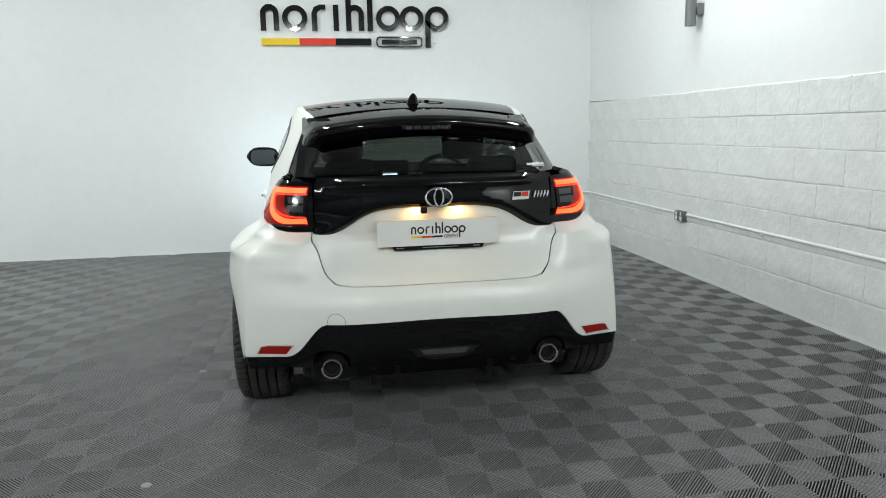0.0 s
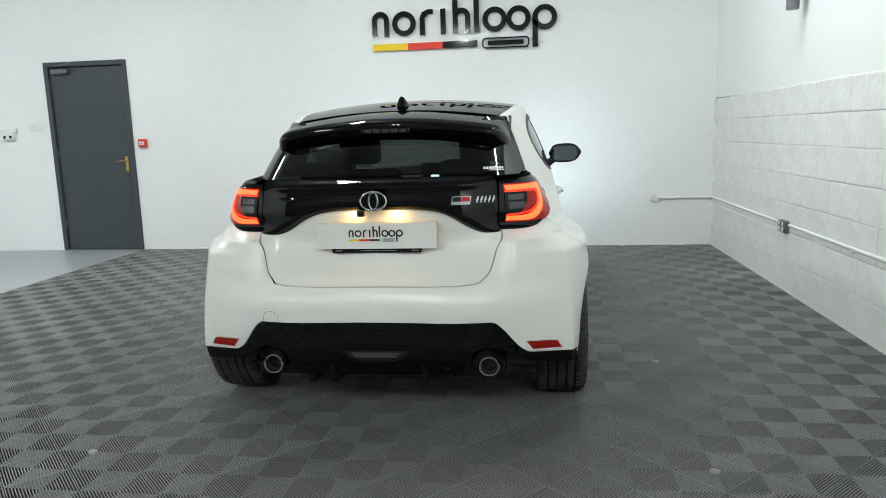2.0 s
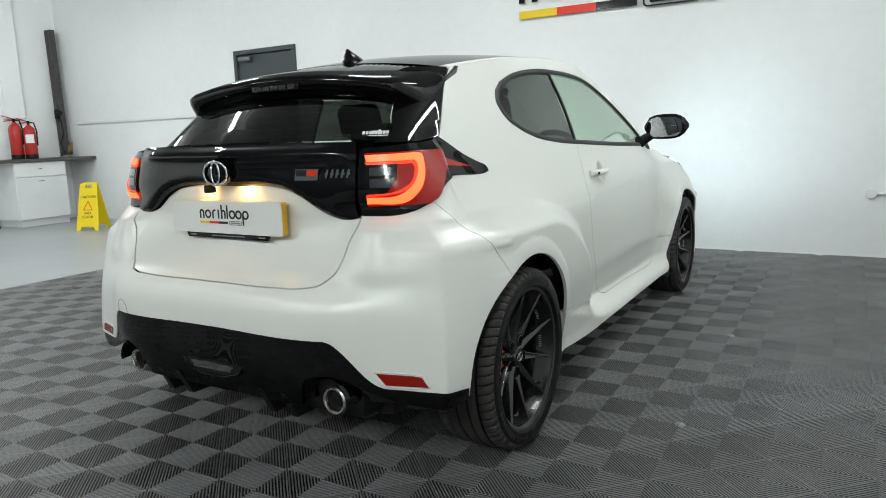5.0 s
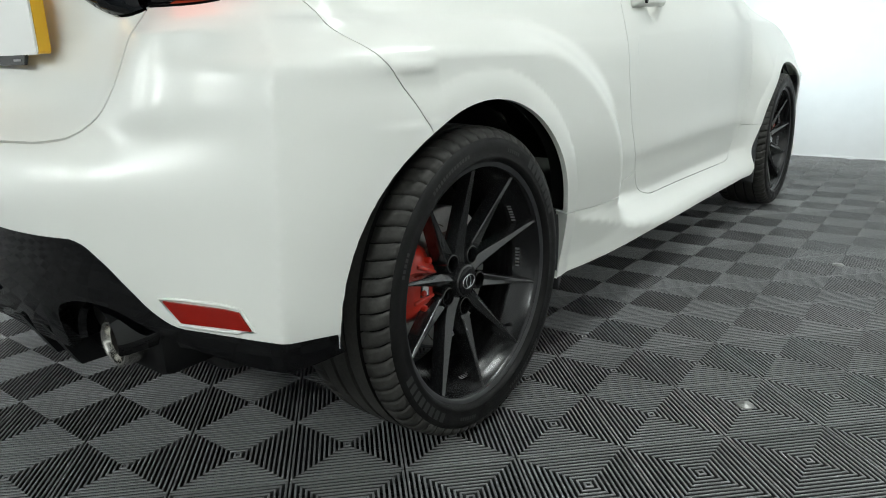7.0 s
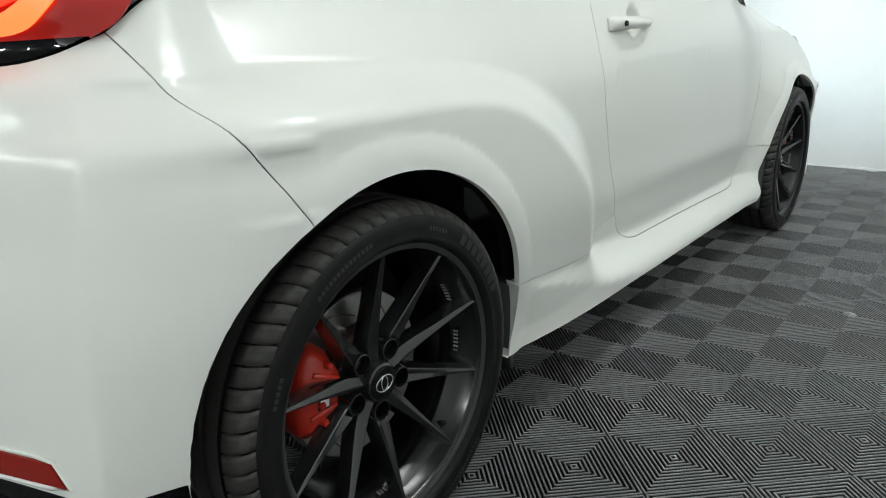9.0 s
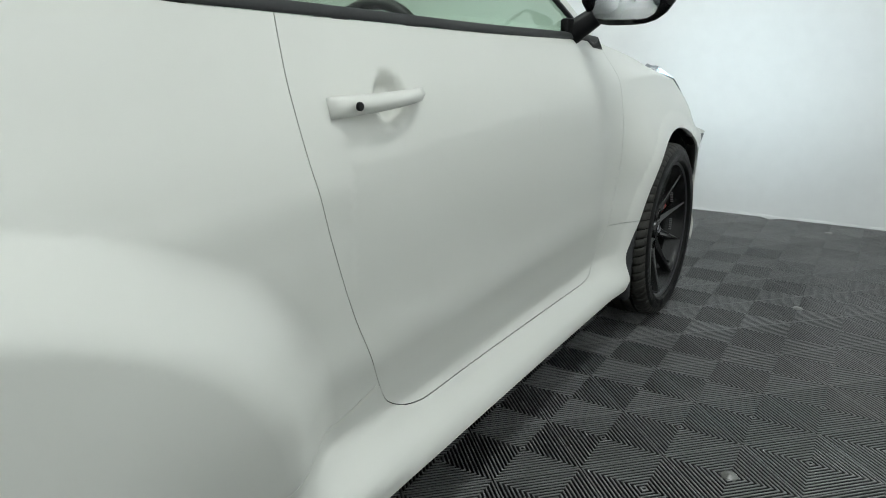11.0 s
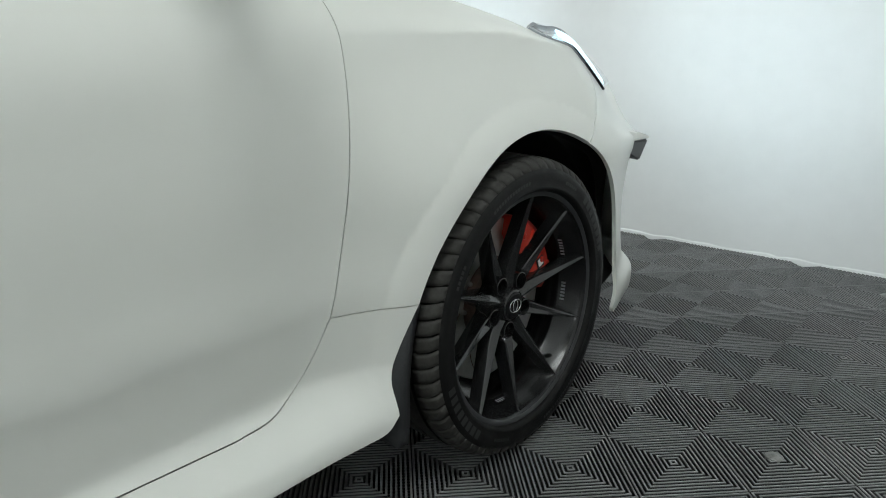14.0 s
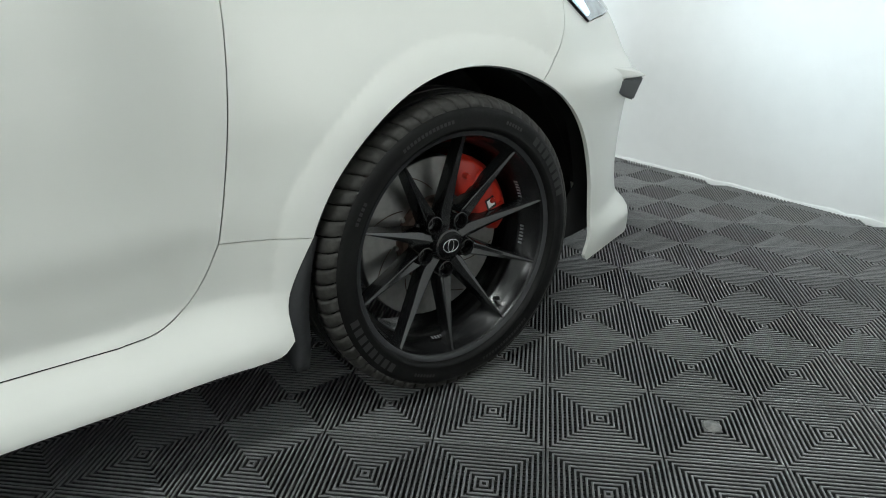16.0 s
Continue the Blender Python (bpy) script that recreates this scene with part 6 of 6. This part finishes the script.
def socket(name, place, along, label):
    """A double socket on its back box; along: 'y' on the right wall, 'x' on the front wall."""
    x, y, z = place
    s = empty(name, place, label, "socket")
    if along == "y":
        part("back_box", made(box, (x - 0.042, y - 0.075, z - 0.045), (x + 0.014, y + 0.075, z + 0.045), 0.006), GREYMETAL, s)
        part("front_plate", made(box, (x - 0.050, y - 0.073, z - 0.043), (x - 0.043, y + 0.073, z + 0.043), 0.003), GREYMETAL, s)
        for dy in (-0.038, 0.038):
            part("switch", made(box, (x - 0.054, y + dy - 0.012, z + 0.006), (x - 0.050, y + dy + 0.012, z + 0.036), 0.002), PVC, s)
            part("outlet", made(box, (x - 0.0525, y + dy - 0.018, z - 0.036), (x - 0.0502, y + dy + 0.018, z - 0.002), 0.002), PVC, s)
    else:
        part("back_box", made(box, (x - 0.075, y - 0.045, z - 0.045), (x + 0.075, y, z + 0.045), 0.006), PVC, s)
        part("front_plate", made(box, (x - 0.073, y - 0.052, z - 0.043), (x + 0.073, y - 0.0455, z + 0.043), 0.003), PVC, s)
        for dx in (-0.038, 0.038):
            part("outlet", made(box, (x + dx - 0.016, y - 0.055, z - 0.03), (x + dx + 0.016, y - 0.0525, z + 0.002), 0.002), SATIN, s)
    return s


socket("wall_socket", (SIDE, 2.13, 0.495), "y", "grey metal double socket on the block wall")
socket("wall_socket", (-5.52, FRONT, 1.385), "x", "white double socket under the trunking")
trunk = empty("cable_trunking", (-7.2, FRONT, 1.43), "white plastic cable trunking along the wall", "trunking")
part("channel", made(box, (LEFT + 0.35, FRONT - 0.025, 1.425), (-5.42, FRONT, 1.462), 0.003), PVC, trunk)
part("cable_drop", made(box, (-5.45, FRONT - 0.018, 1.40), (-5.42, FRONT, 1.47), 0.003), PVC, trunk)
for x0, w in ((-5.21, 0.085), (-5.10, 0.085)):
    sw = empty("light_switch", (x0, FRONT, 1.47), "white plastic light switch plate", "switch")
    part("plate", made(box, (x0 - 0.043, FRONT - 0.012, 1.43), (x0 + 0.043, FRONT, 1.516), 0.004), PVC, sw)
    part("rocker", made(box, (x0 - 0.012, FRONT - 0.017, 1.455), (x0 + 0.012, FRONT - 0.0125, 1.49), 0.002), PVC, sw)
cp = empty("fire_call_point", (-3.835, FRONT, 1.25), "red fire alarm call point with a white face", "alarm")
part("box", made(box, (-3.880, FRONT - 0.045, 1.205), (-3.785, FRONT, 1.30), 0.006), CALLRED, cp)
part("face", made(box, (-3.862, FRONT - 0.048, 1.235), (-3.803, FRONT - 0.0455, 1.272), 0.001), WHITEPRINT, cp)
part("print", made(box, (-3.850, FRONT - 0.0495, 1.250), (-3.815, FRONT - 0.0485, 1.256)), GRAPHICK, cp)
for x, z in ((-6.35, 0.78), (-6.02, 0.77)):
    fx = empty("wall_fixing", (x, FRONT, z), "small broken metal fixing stuck in the wall", "fixing")
    part("stub", made(tube, [(x, FRONT, z), (x + 0.03, FRONT - 0.03, z - 0.012)], 0.008, 6), GREYMETAL, fx)

# door in the front wall
dr = tagged(empty("door_1", (-4.48, FRONT, 0), "dark grey painted flush door with brass handle, closed", "door"), kind="structure")
for lo, hi in (((DX0, FRONT - 0.02, 0), (DX0 + 0.055, FRONT + 0.10, DZ - 0.0551)), ((DX1 - 0.055, FRONT - 0.02, 0), (DX1, FRONT + 0.10, DZ - 0.0551)), ((DX0, FRONT - 0.02, DZ - 0.055), (DX1, FRONT + 0.10, DZ))):
    part("door_frame", made(box, lo, hi, 0.004), DOORGREY, dr)
part("door_leaf", made(box, (DX0 + 0.059, FRONT + 0.012, 0.008), (DX1 - 0.059, FRONT + 0.055, DZ - 0.06), 0.003), DOORGREY, dr)
hx = DX1 - 0.115
part("handle_plate", made(box, (hx - 0.02, FRONT + 0.004, 0.93), (hx + 0.02, FRONT + 0.012, 1.11), 0.003), BRASS, dr, "brass handle plate")
part("lever", made(tube, [(hx, FRONT + 0.006, 1.06), (hx, FRONT - 0.035, 1.06), (hx - 0.05, FRONT - 0.04, 1.057), (hx - 0.105, FRONT - 0.035, 1.045)], 0.008, 8), BRASS, dr, "brass lever")
part("closer_box", made(box, (DX0 + 0.10, FRONT - 0.045, DZ - 0.135), (DX0 + 0.31, FRONT + 0.012, DZ - 0.085), 0.008, 2), GREYMETAL, dr, "silver door closer")
part("closer_arm", made(tube, [(DX0 + 0.20, FRONT - 0.02, DZ - 0.085), (DX0 + 0.17, FRONT - 0.05, DZ - 0.045), (DX0 + 0.40, FRONT - 0.10, DZ - 0.03)], 0.007, 6), GREYMETAL, dr, "thin closer arm")
for z in (0.25, 1.1, 1.9):
    part("hinge", made(tube, [(DX0 + 0.058, FRONT + 0.004, z), (DX0 + 0.058, FRONT + 0.004, z + 0.10)], 0.007, 8), GREYMETAL, dr)

# corner with cabinet, extinguishers, post, wet-floor sign
cab = empty("cabinet", (-8.3, 3.45, 0), "white base cabinet with one drawer under a dark worktop", "cabinet")
CX0, CX1, CY0, CY1 = -8.70, -8.10, 3.12, 3.85
part("carcass", made(box, (CX0, CY0, 0.10), (CX1 - 0.02, CY1, 0.90), 0.002), CABINET, cab)
part("plinth", made(box, (CX0, CY0 + 0.04, 0.0), (CX1 - 0.06, CY1, 0.10)), CABINET, cab)
part("drawer_front", made(box, (CX1 - 0.019, CY0 + 0.003, 0.70), (CX1, CY1 - 0.003, 0.895), 0.003), CABINET, cab)
part("cupboard_door", made(box, (CX1 - 0.019, CY0 + 0.003, 0.105), (CX1, CY1 - 0.003, 0.685), 0.003), CABINET, cab)
part("handle_mark", made(box, (CX1 + 0.0005, 3.45, 0.80), (CX1 + 0.004, 3.50, 0.808)), SATIN, cab)
part("handle_mark", made(box, (CX1 + 0.0005, 3.43, 0.63), (CX1 + 0.004, 3.52, 0.638)), SATIN, cab)
wt = thing("worktop", made(box, (LEFT, CY0 - 0.25, 0.902), (CX1 + 0.03, FRONT, 0.945), 0.004), WORKTOP, "dark grey worktop with a rounded edge on the cabinet", "worktop")
for n, (x, y, lab) in enumerate(((-8.40, 3.36, "red water fire extinguisher standing on the worktop"), (-8.30, 3.50, "red fire extinguisher with a white label on the worktop"))):
    e = empty("fire_extinguisher", (x, y, 0.947), lab, "extinguisher", group="fire extinguishers")
    h = 0.50 if n == 0 else 0.46
    part("cylinder", lathe(bmesh.new(), [(0.0, 0.0), (0.075, 0.0), (0.082, 0.01), (0.082, h - 0.09), (0.07, h - 0.035), (0.035, h), (0.02, h + 0.02), (0.0, h + 0.02)], pose(x, y, 0.947), 32), EXTRED, e, angle=40)
    part("base_ring", lathe(bmesh.new(), [(0.0832, 0.0), (0.0835, 0.06), (0.0825, 0.062)], pose(x, y, 0.947), 32), SATIN, e)
    part("valve", made(tube, [(x, y, 0.947 + h), (x, y, 0.947 + h + 0.07)], 0.018, 10), SATIN, e)
    part("lever", made(tube, [(x, y, 0.947 + h + 0.06), (x - 0.03, y - 0.06, 0.947 + h + 0.085), (x - 0.06, y - 0.13, 0.947 + h + 0.11)], 0.008, 6), EXTRED, e)
    part("lever", made(tube, [(x, y, 0.947 + h + 0.045), (x - 0.03, y - 0.05, 0.947 + h + 0.045), (x - 0.05, y - 0.11, 0.947 + h + 0.03)], 0.008, 6), EXTRED, e)
    part("hose", made(tube, [(x, y, 0.947 + h + 0.05), (x + 0.05, y + 0.05, 0.947 + h + 0.04), (x + 0.085, y + 0.06, 0.947 + h - 0.08), (x + 0.088, y + 0.05, 0.947 + h * 0.4)], 0.010, 8), SATIN, e)
    if n:
        part("label", lathe(bmesh.new(), [(0.0828, 0.22), (0.0828, 0.34)], pose(x, y, 0.947), 12, radians(80), radians(-70)), WHITEPRINT, e, "white label")
post = empty("wall_post", (-8.62, 4.25, 1.9), "dark grey steel cable post leaning against the wall", "post")
for dx in (0.0, 0.075):
    bm = bmesh.new()
    box(bm, (-0.032, -0.04, 0.0), (0.032, 0.04, 1.85), 0.003)
    bmesh.ops.transform(bm, matrix=pose(-8.68 + dx, 4.20, 0.98, 0, -1.2, 0), verts=bm.verts)
    part("channel", bm, POSTGREY, post)
part("regulator_bowl", lathe(bmesh.new(), [(0.0, -0.09), (0.028, -0.09), (0.034, -0.07), (0.034, 0.05), (0.026, 0.06), (0.0, 0.06)], pose(-8.62, 4.13, 1.60), 18), SATIN, post, "black air regulator")
part("regulator_gauge", lathe(bmesh.new(), [(0.0, 0.02), (0.03, 0.02), (0.033, 0.015), (0.033, 0.0)], pose(-8.53, 4.14, 1.60, 90, 0, 0), 18), SATIN, post)
part("air_hose", made(tube, [(-8.58, 4.15, 1.5), (-8.56, 4.16, 1.3), (-8.60, 4.12, 1.15), (-8.52, 4.12, 1.02), (-8.60, 4.10, 0.96)], 0.009, 8), SATIN, post)
for k in range(4):
    part("pipe_fitting", made(tube, [(-8.50 + 0.035 * k, 4.16, 0.98), (-8.50 + 0.03 * k, 4.18, 1.12 + 0.04 * (k % 2))], 0.011, 8), COPPER, post, "old brass pipe fittings")
pb = empty("pipe_boxing", (LEFT + 0.06, 4.0, 1.5), "white boxed-in pipe in the room corner", "boxing")
part("boxing", made(box, (LEFT, 3.40, 1.52), (LEFT + 0.10, 3.68, CEILING), 0.01), WALL, pb)
dado = structure("wall_left_blocks", (LEFT, BACK, 0.0), (LEFT + 0.05, 3.10, 1.52), BLOCK, "rough white painted block wall in the far corner")
pipe = empty("standing_pipe", (-8.55, 3.05, 0), "thin black pipe leaning by the cabinet", "pipe")
part("pipe", made(tube, [(-8.40, 2.98, 0.0), (-8.45, 2.90, 0.8), (-8.52, 2.78, 1.75)], 0.016, 8), SATIN, pipe)
ws_ = empty("wet_floor_sign", (-6.88, 3.40, 0), "yellow folding wet-floor caution sign on the grey floor", "sign")
for sgn in (1, -1):
    bm = bmesh.new()
    slab(bm, [(-0.15, 0.0), (-0.10, 0.0), (-0.085, 0.05), (0.085, 0.05), (0.10, 0.0), (0.15, 0.0), (0.115, 0.62), (0.075, 0.64), (-0.075, 0.64), (-0.115, 0.62)], 0.012, pose(0, 0, 0), [[(-0.045, 0.565), (0.045, 0.565), (0.04, 0.61), (-0.04, 0.61)]])
    bmesh.ops.transform(bm, matrix=pose(-6.88, 3.40, 0, 0, 0, 28) @ pose(0, -0.16 * sgn, 0, -14 * sgn, 0, 0), verts=bm.verts)
    part("leaf", bm, SIGNY, ws_, smooth=False)
front_leaf = pose(-6.88, 3.40, 0, 0, 0, 28) @ pose(0, -0.16, 0, -14, 0, 0)
bm = bmesh.new()
slab(bm, [(-0.065, 0.27), (0.065, 0.27), (0.0, 0.40)], 0.002, pose(0, -0.003, 0), [[(-0.050, 0.279), (0.050, 0.279), (0.0, 0.38)]])
bmesh.ops.transform(bm, matrix=front_leaf, verts=bm.verts)
part("warning_triangle", bm, GRAPHICR, ws_, smooth=False)


def words(text, size, m, parent, material):
    """Printed words as a thin mesh."""
    c = bpy.data.curves.new("words", "FONT")
    c.body, c.size, c.align_x, c.extrude = text, size, "CENTER", 0.0006
    tmp = bpy.data.objects.new("words", c)
    me = bpy.data.meshes.new_from_object(tmp)
    bpy.data.objects.remove(tmp)
    me.transform(m)
    me.materials.append(material)
    ob = new("printed_words", me)
    ob.parent = parent
    ob.matrix_parent_inverse = Matrix.Translation(-offset_of(parent))
    return ob


for txt, z in (("CAUTION", 0.435), ("WET", 0.215), ("FLOOR", 0.165)):
    words(txt, 0.046, front_leaf @ pose(0, -0.003, z, 90, 0, 0), ws_, GRAPHICK)

# ---- painted blocks of the right wall ----
BL, BH = 0.45, 0.2165
variants = []
for v in range(8):
    random.seed(v)
    bm = bmesh.new()
    wob = [random.uniform(-0.0055, 0.0055) for _ in range(40)]
    rim = []
    for side in range(4):
        for k in range(6):
            f = k / 6
            y, z = ((-BL / 2 + BL * f, -BH / 2), (BL / 2, -BH / 2 + BH * f), (BL / 2 - BL * f, BH / 2), (-BL / 2, BH / 2 - BH * f))[side]
            rim.append((y, z))
    loops = []
    for inset, x in ((0.0006, -0.02), (0.0007, 0.0088), (0.0034, 0.0119), (0.009, 0.0126)):
        loop = []
        for k, (y, z) in enumerate(rim):
            edge = inset * (1.0 if abs(abs(z) - BH / 2) < 1e-6 else 0.25) + (max(wob[k], 0) if inset > 0.001 else 0)
            loop.append(bm.verts.new((x + wob[(k * 7) % 40] * 0.12, math.copysign(max(abs(y) - edge * 0.4, 0), y), math.copysign(max(abs(z) - edge, 0), z))))
        loops.append(loop)
    for p, q in zip(loops[:-1], loops[1:]):
        for k in range(24):
            bm.faces.new([p[k], p[(k + 1) % 24], q[(k + 1) % 24], q[k]])
    bm.faces.new(loops[-1])
    variants.append(mesh_of(bm, "block", BLOCK, smooth=False))
random.seed(3)
for r in range(7):
    y = FRONT - 0.005 - (BL / 2 if r % 2 else 0.0) + BL / 2
    while y > BACK + 1.6:
        y -= BL
        if y + BL / 2 > FRONT - 0.002:
            continue
        ob = new("block", random.choice(variants))
        ob.parent = wall_right
        ob.matrix_basis = pose(SIDE + random.uniform(-0.0004, 0.0004), y, 0.02 + BH * (r + 0.5) + random.uniform(-0.0012, 0.0012), 0, 180, 0)


# ---- floor tiles: ribs in nested squares, four squares to a tile ----
CELL = 0.2197
RINGS = 11


def tile_mesh():
    vs, fs = [], []
    pitch = CELL / 2 / RINGS
    for cx in (-CELL / 2, CELL / 2):
        for cy in (-CELL / 2, CELL / 2):
            for k in range(RINGS):
                b = (k + 1) * pitch - 0.0016
                a = max(b - 0.0046, 0.0006)
                for q in range(4):
                    t = math.pi / 2 * q
                    c, s = math.cos(t), math.sin(t)
                    n = len(vs)
                    for r, z in ((a, -0.018), (a, -0.0015), (a + 0.0007 * (k > 0), 0.0), (b - 0.0007, 0.0), (b, -0.0015), (b, -0.018)):
                        for sg in (-1, 1):
                            px, py = r, sg * r
                            vs.append((cx + px * c - py * s, cy + px * s + py * c, z))
                    for i in range(5):
                        fs.append((n + 2 * i, n + 2 * i + 1, n + 2 * i + 3, n + 2 * i + 2))
            # low cross bars under the ribs
            for k in range(-RINGS + 1, RINGS):
                s0 = k * pitch
                for q in range(4):
                    t = math.pi / 2 * q
                    c, s = math.cos(t), math.sin(t)
                    n = len(vs)
                    for px in (abs(s0), CELL / 2 - 0.002):
                        for py, z in ((s0 - 0.0012, -0.017), (s0 - 0.001, -0.012), (s0 + 0.001, -0.012), (s0 + 0.0012, -0.017)):
                            vs.append((cx + px * c - py * s, cy + px * s + py * c, z))
                    for i in range(3):
                        fs.append((n + i, n + i + 1, n + i + 5, n + i + 4))
    me = bpy.data.meshes.new("floor_tile")
    me.from_pydata(vs, [], fs)
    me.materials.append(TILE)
    me.materials.append(TILESHADE)
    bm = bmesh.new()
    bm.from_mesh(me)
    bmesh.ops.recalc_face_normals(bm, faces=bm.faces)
    # only the upper faces keep the pale plastic; deeper ones carry painted shade
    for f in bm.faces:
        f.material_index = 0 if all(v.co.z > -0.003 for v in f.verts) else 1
    bm.to_mesh(me)
    bm.free()
    return me


TILE_MESH = tile_mesh()
STEP = 2 * CELL
turn45 = Matrix.Rotation(radians(45), 4, "Z")
# a square's centre lies on the pin at (1.32, 2.879)
origin = turn45.inverted() @ Vector((1.32, 2.879, 0)) + Vector((CELL / 2, CELL / 2, 0))
pins = []
tiles = 0
for i in range(-24, 25):
    for j in range(-24, 25):
        c = turn45 @ (origin + Vector((i * STEP, j * STEP, 0)))
        if not (EDGE - 0.31 < c.x < SIDE + 0.25 and BACK - 0.1 < c.y < FRONT + 0.2):
            continue
        m = Matrix.Translation(c) @ turn45
        me = TILE_MESH
        if c.x < EDGE + 0.32:
            bm = bmesh.new()
            bm.from_mesh(TILE_MESH)
            g = bm.verts[:] + bm.edges[:] + bm.faces[:]
            inv = m.inverted()
            bmesh.ops.bisect_plane(bm, geom=g, plane_co=inv @ Vector((EDGE, 0, 0)), plane_no=inv.to_3x3() @ Vector((-1, 0, 0)), clear_outer=True)
            if not bm.faces:
                bm.free()
                continue
            me = bpy.data.meshes.new("floor_tile_cut")
            bm.to_mesh(me)
            bm.free()
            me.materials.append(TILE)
            me.materials.append(TILESHADE)
        ob = new("floor_tile", me)
        ob.parent = floor
        ob.matrix_basis = m
        tiles += 1

# fixing pins of the tiles
pin_mesh = mesh_of(lathe(bmesh.new(), [(0.0, 0.004), (0.006, 0.004), (0.007, 0.0025), (0.017, 0.002), (0.019, 0.0), (0.019, -0.008)], steps=16), "pin", PINMETAL)
for k in range(-3, 2):
    for n in range(-2, 2):
        ob = new("floor_pin", pin_mesh)
        ob.parent = floor
        ob.location = (1.32 + n * 1.243 * 2 if n else 1.32, 2.879 + k * 1.243, 0)
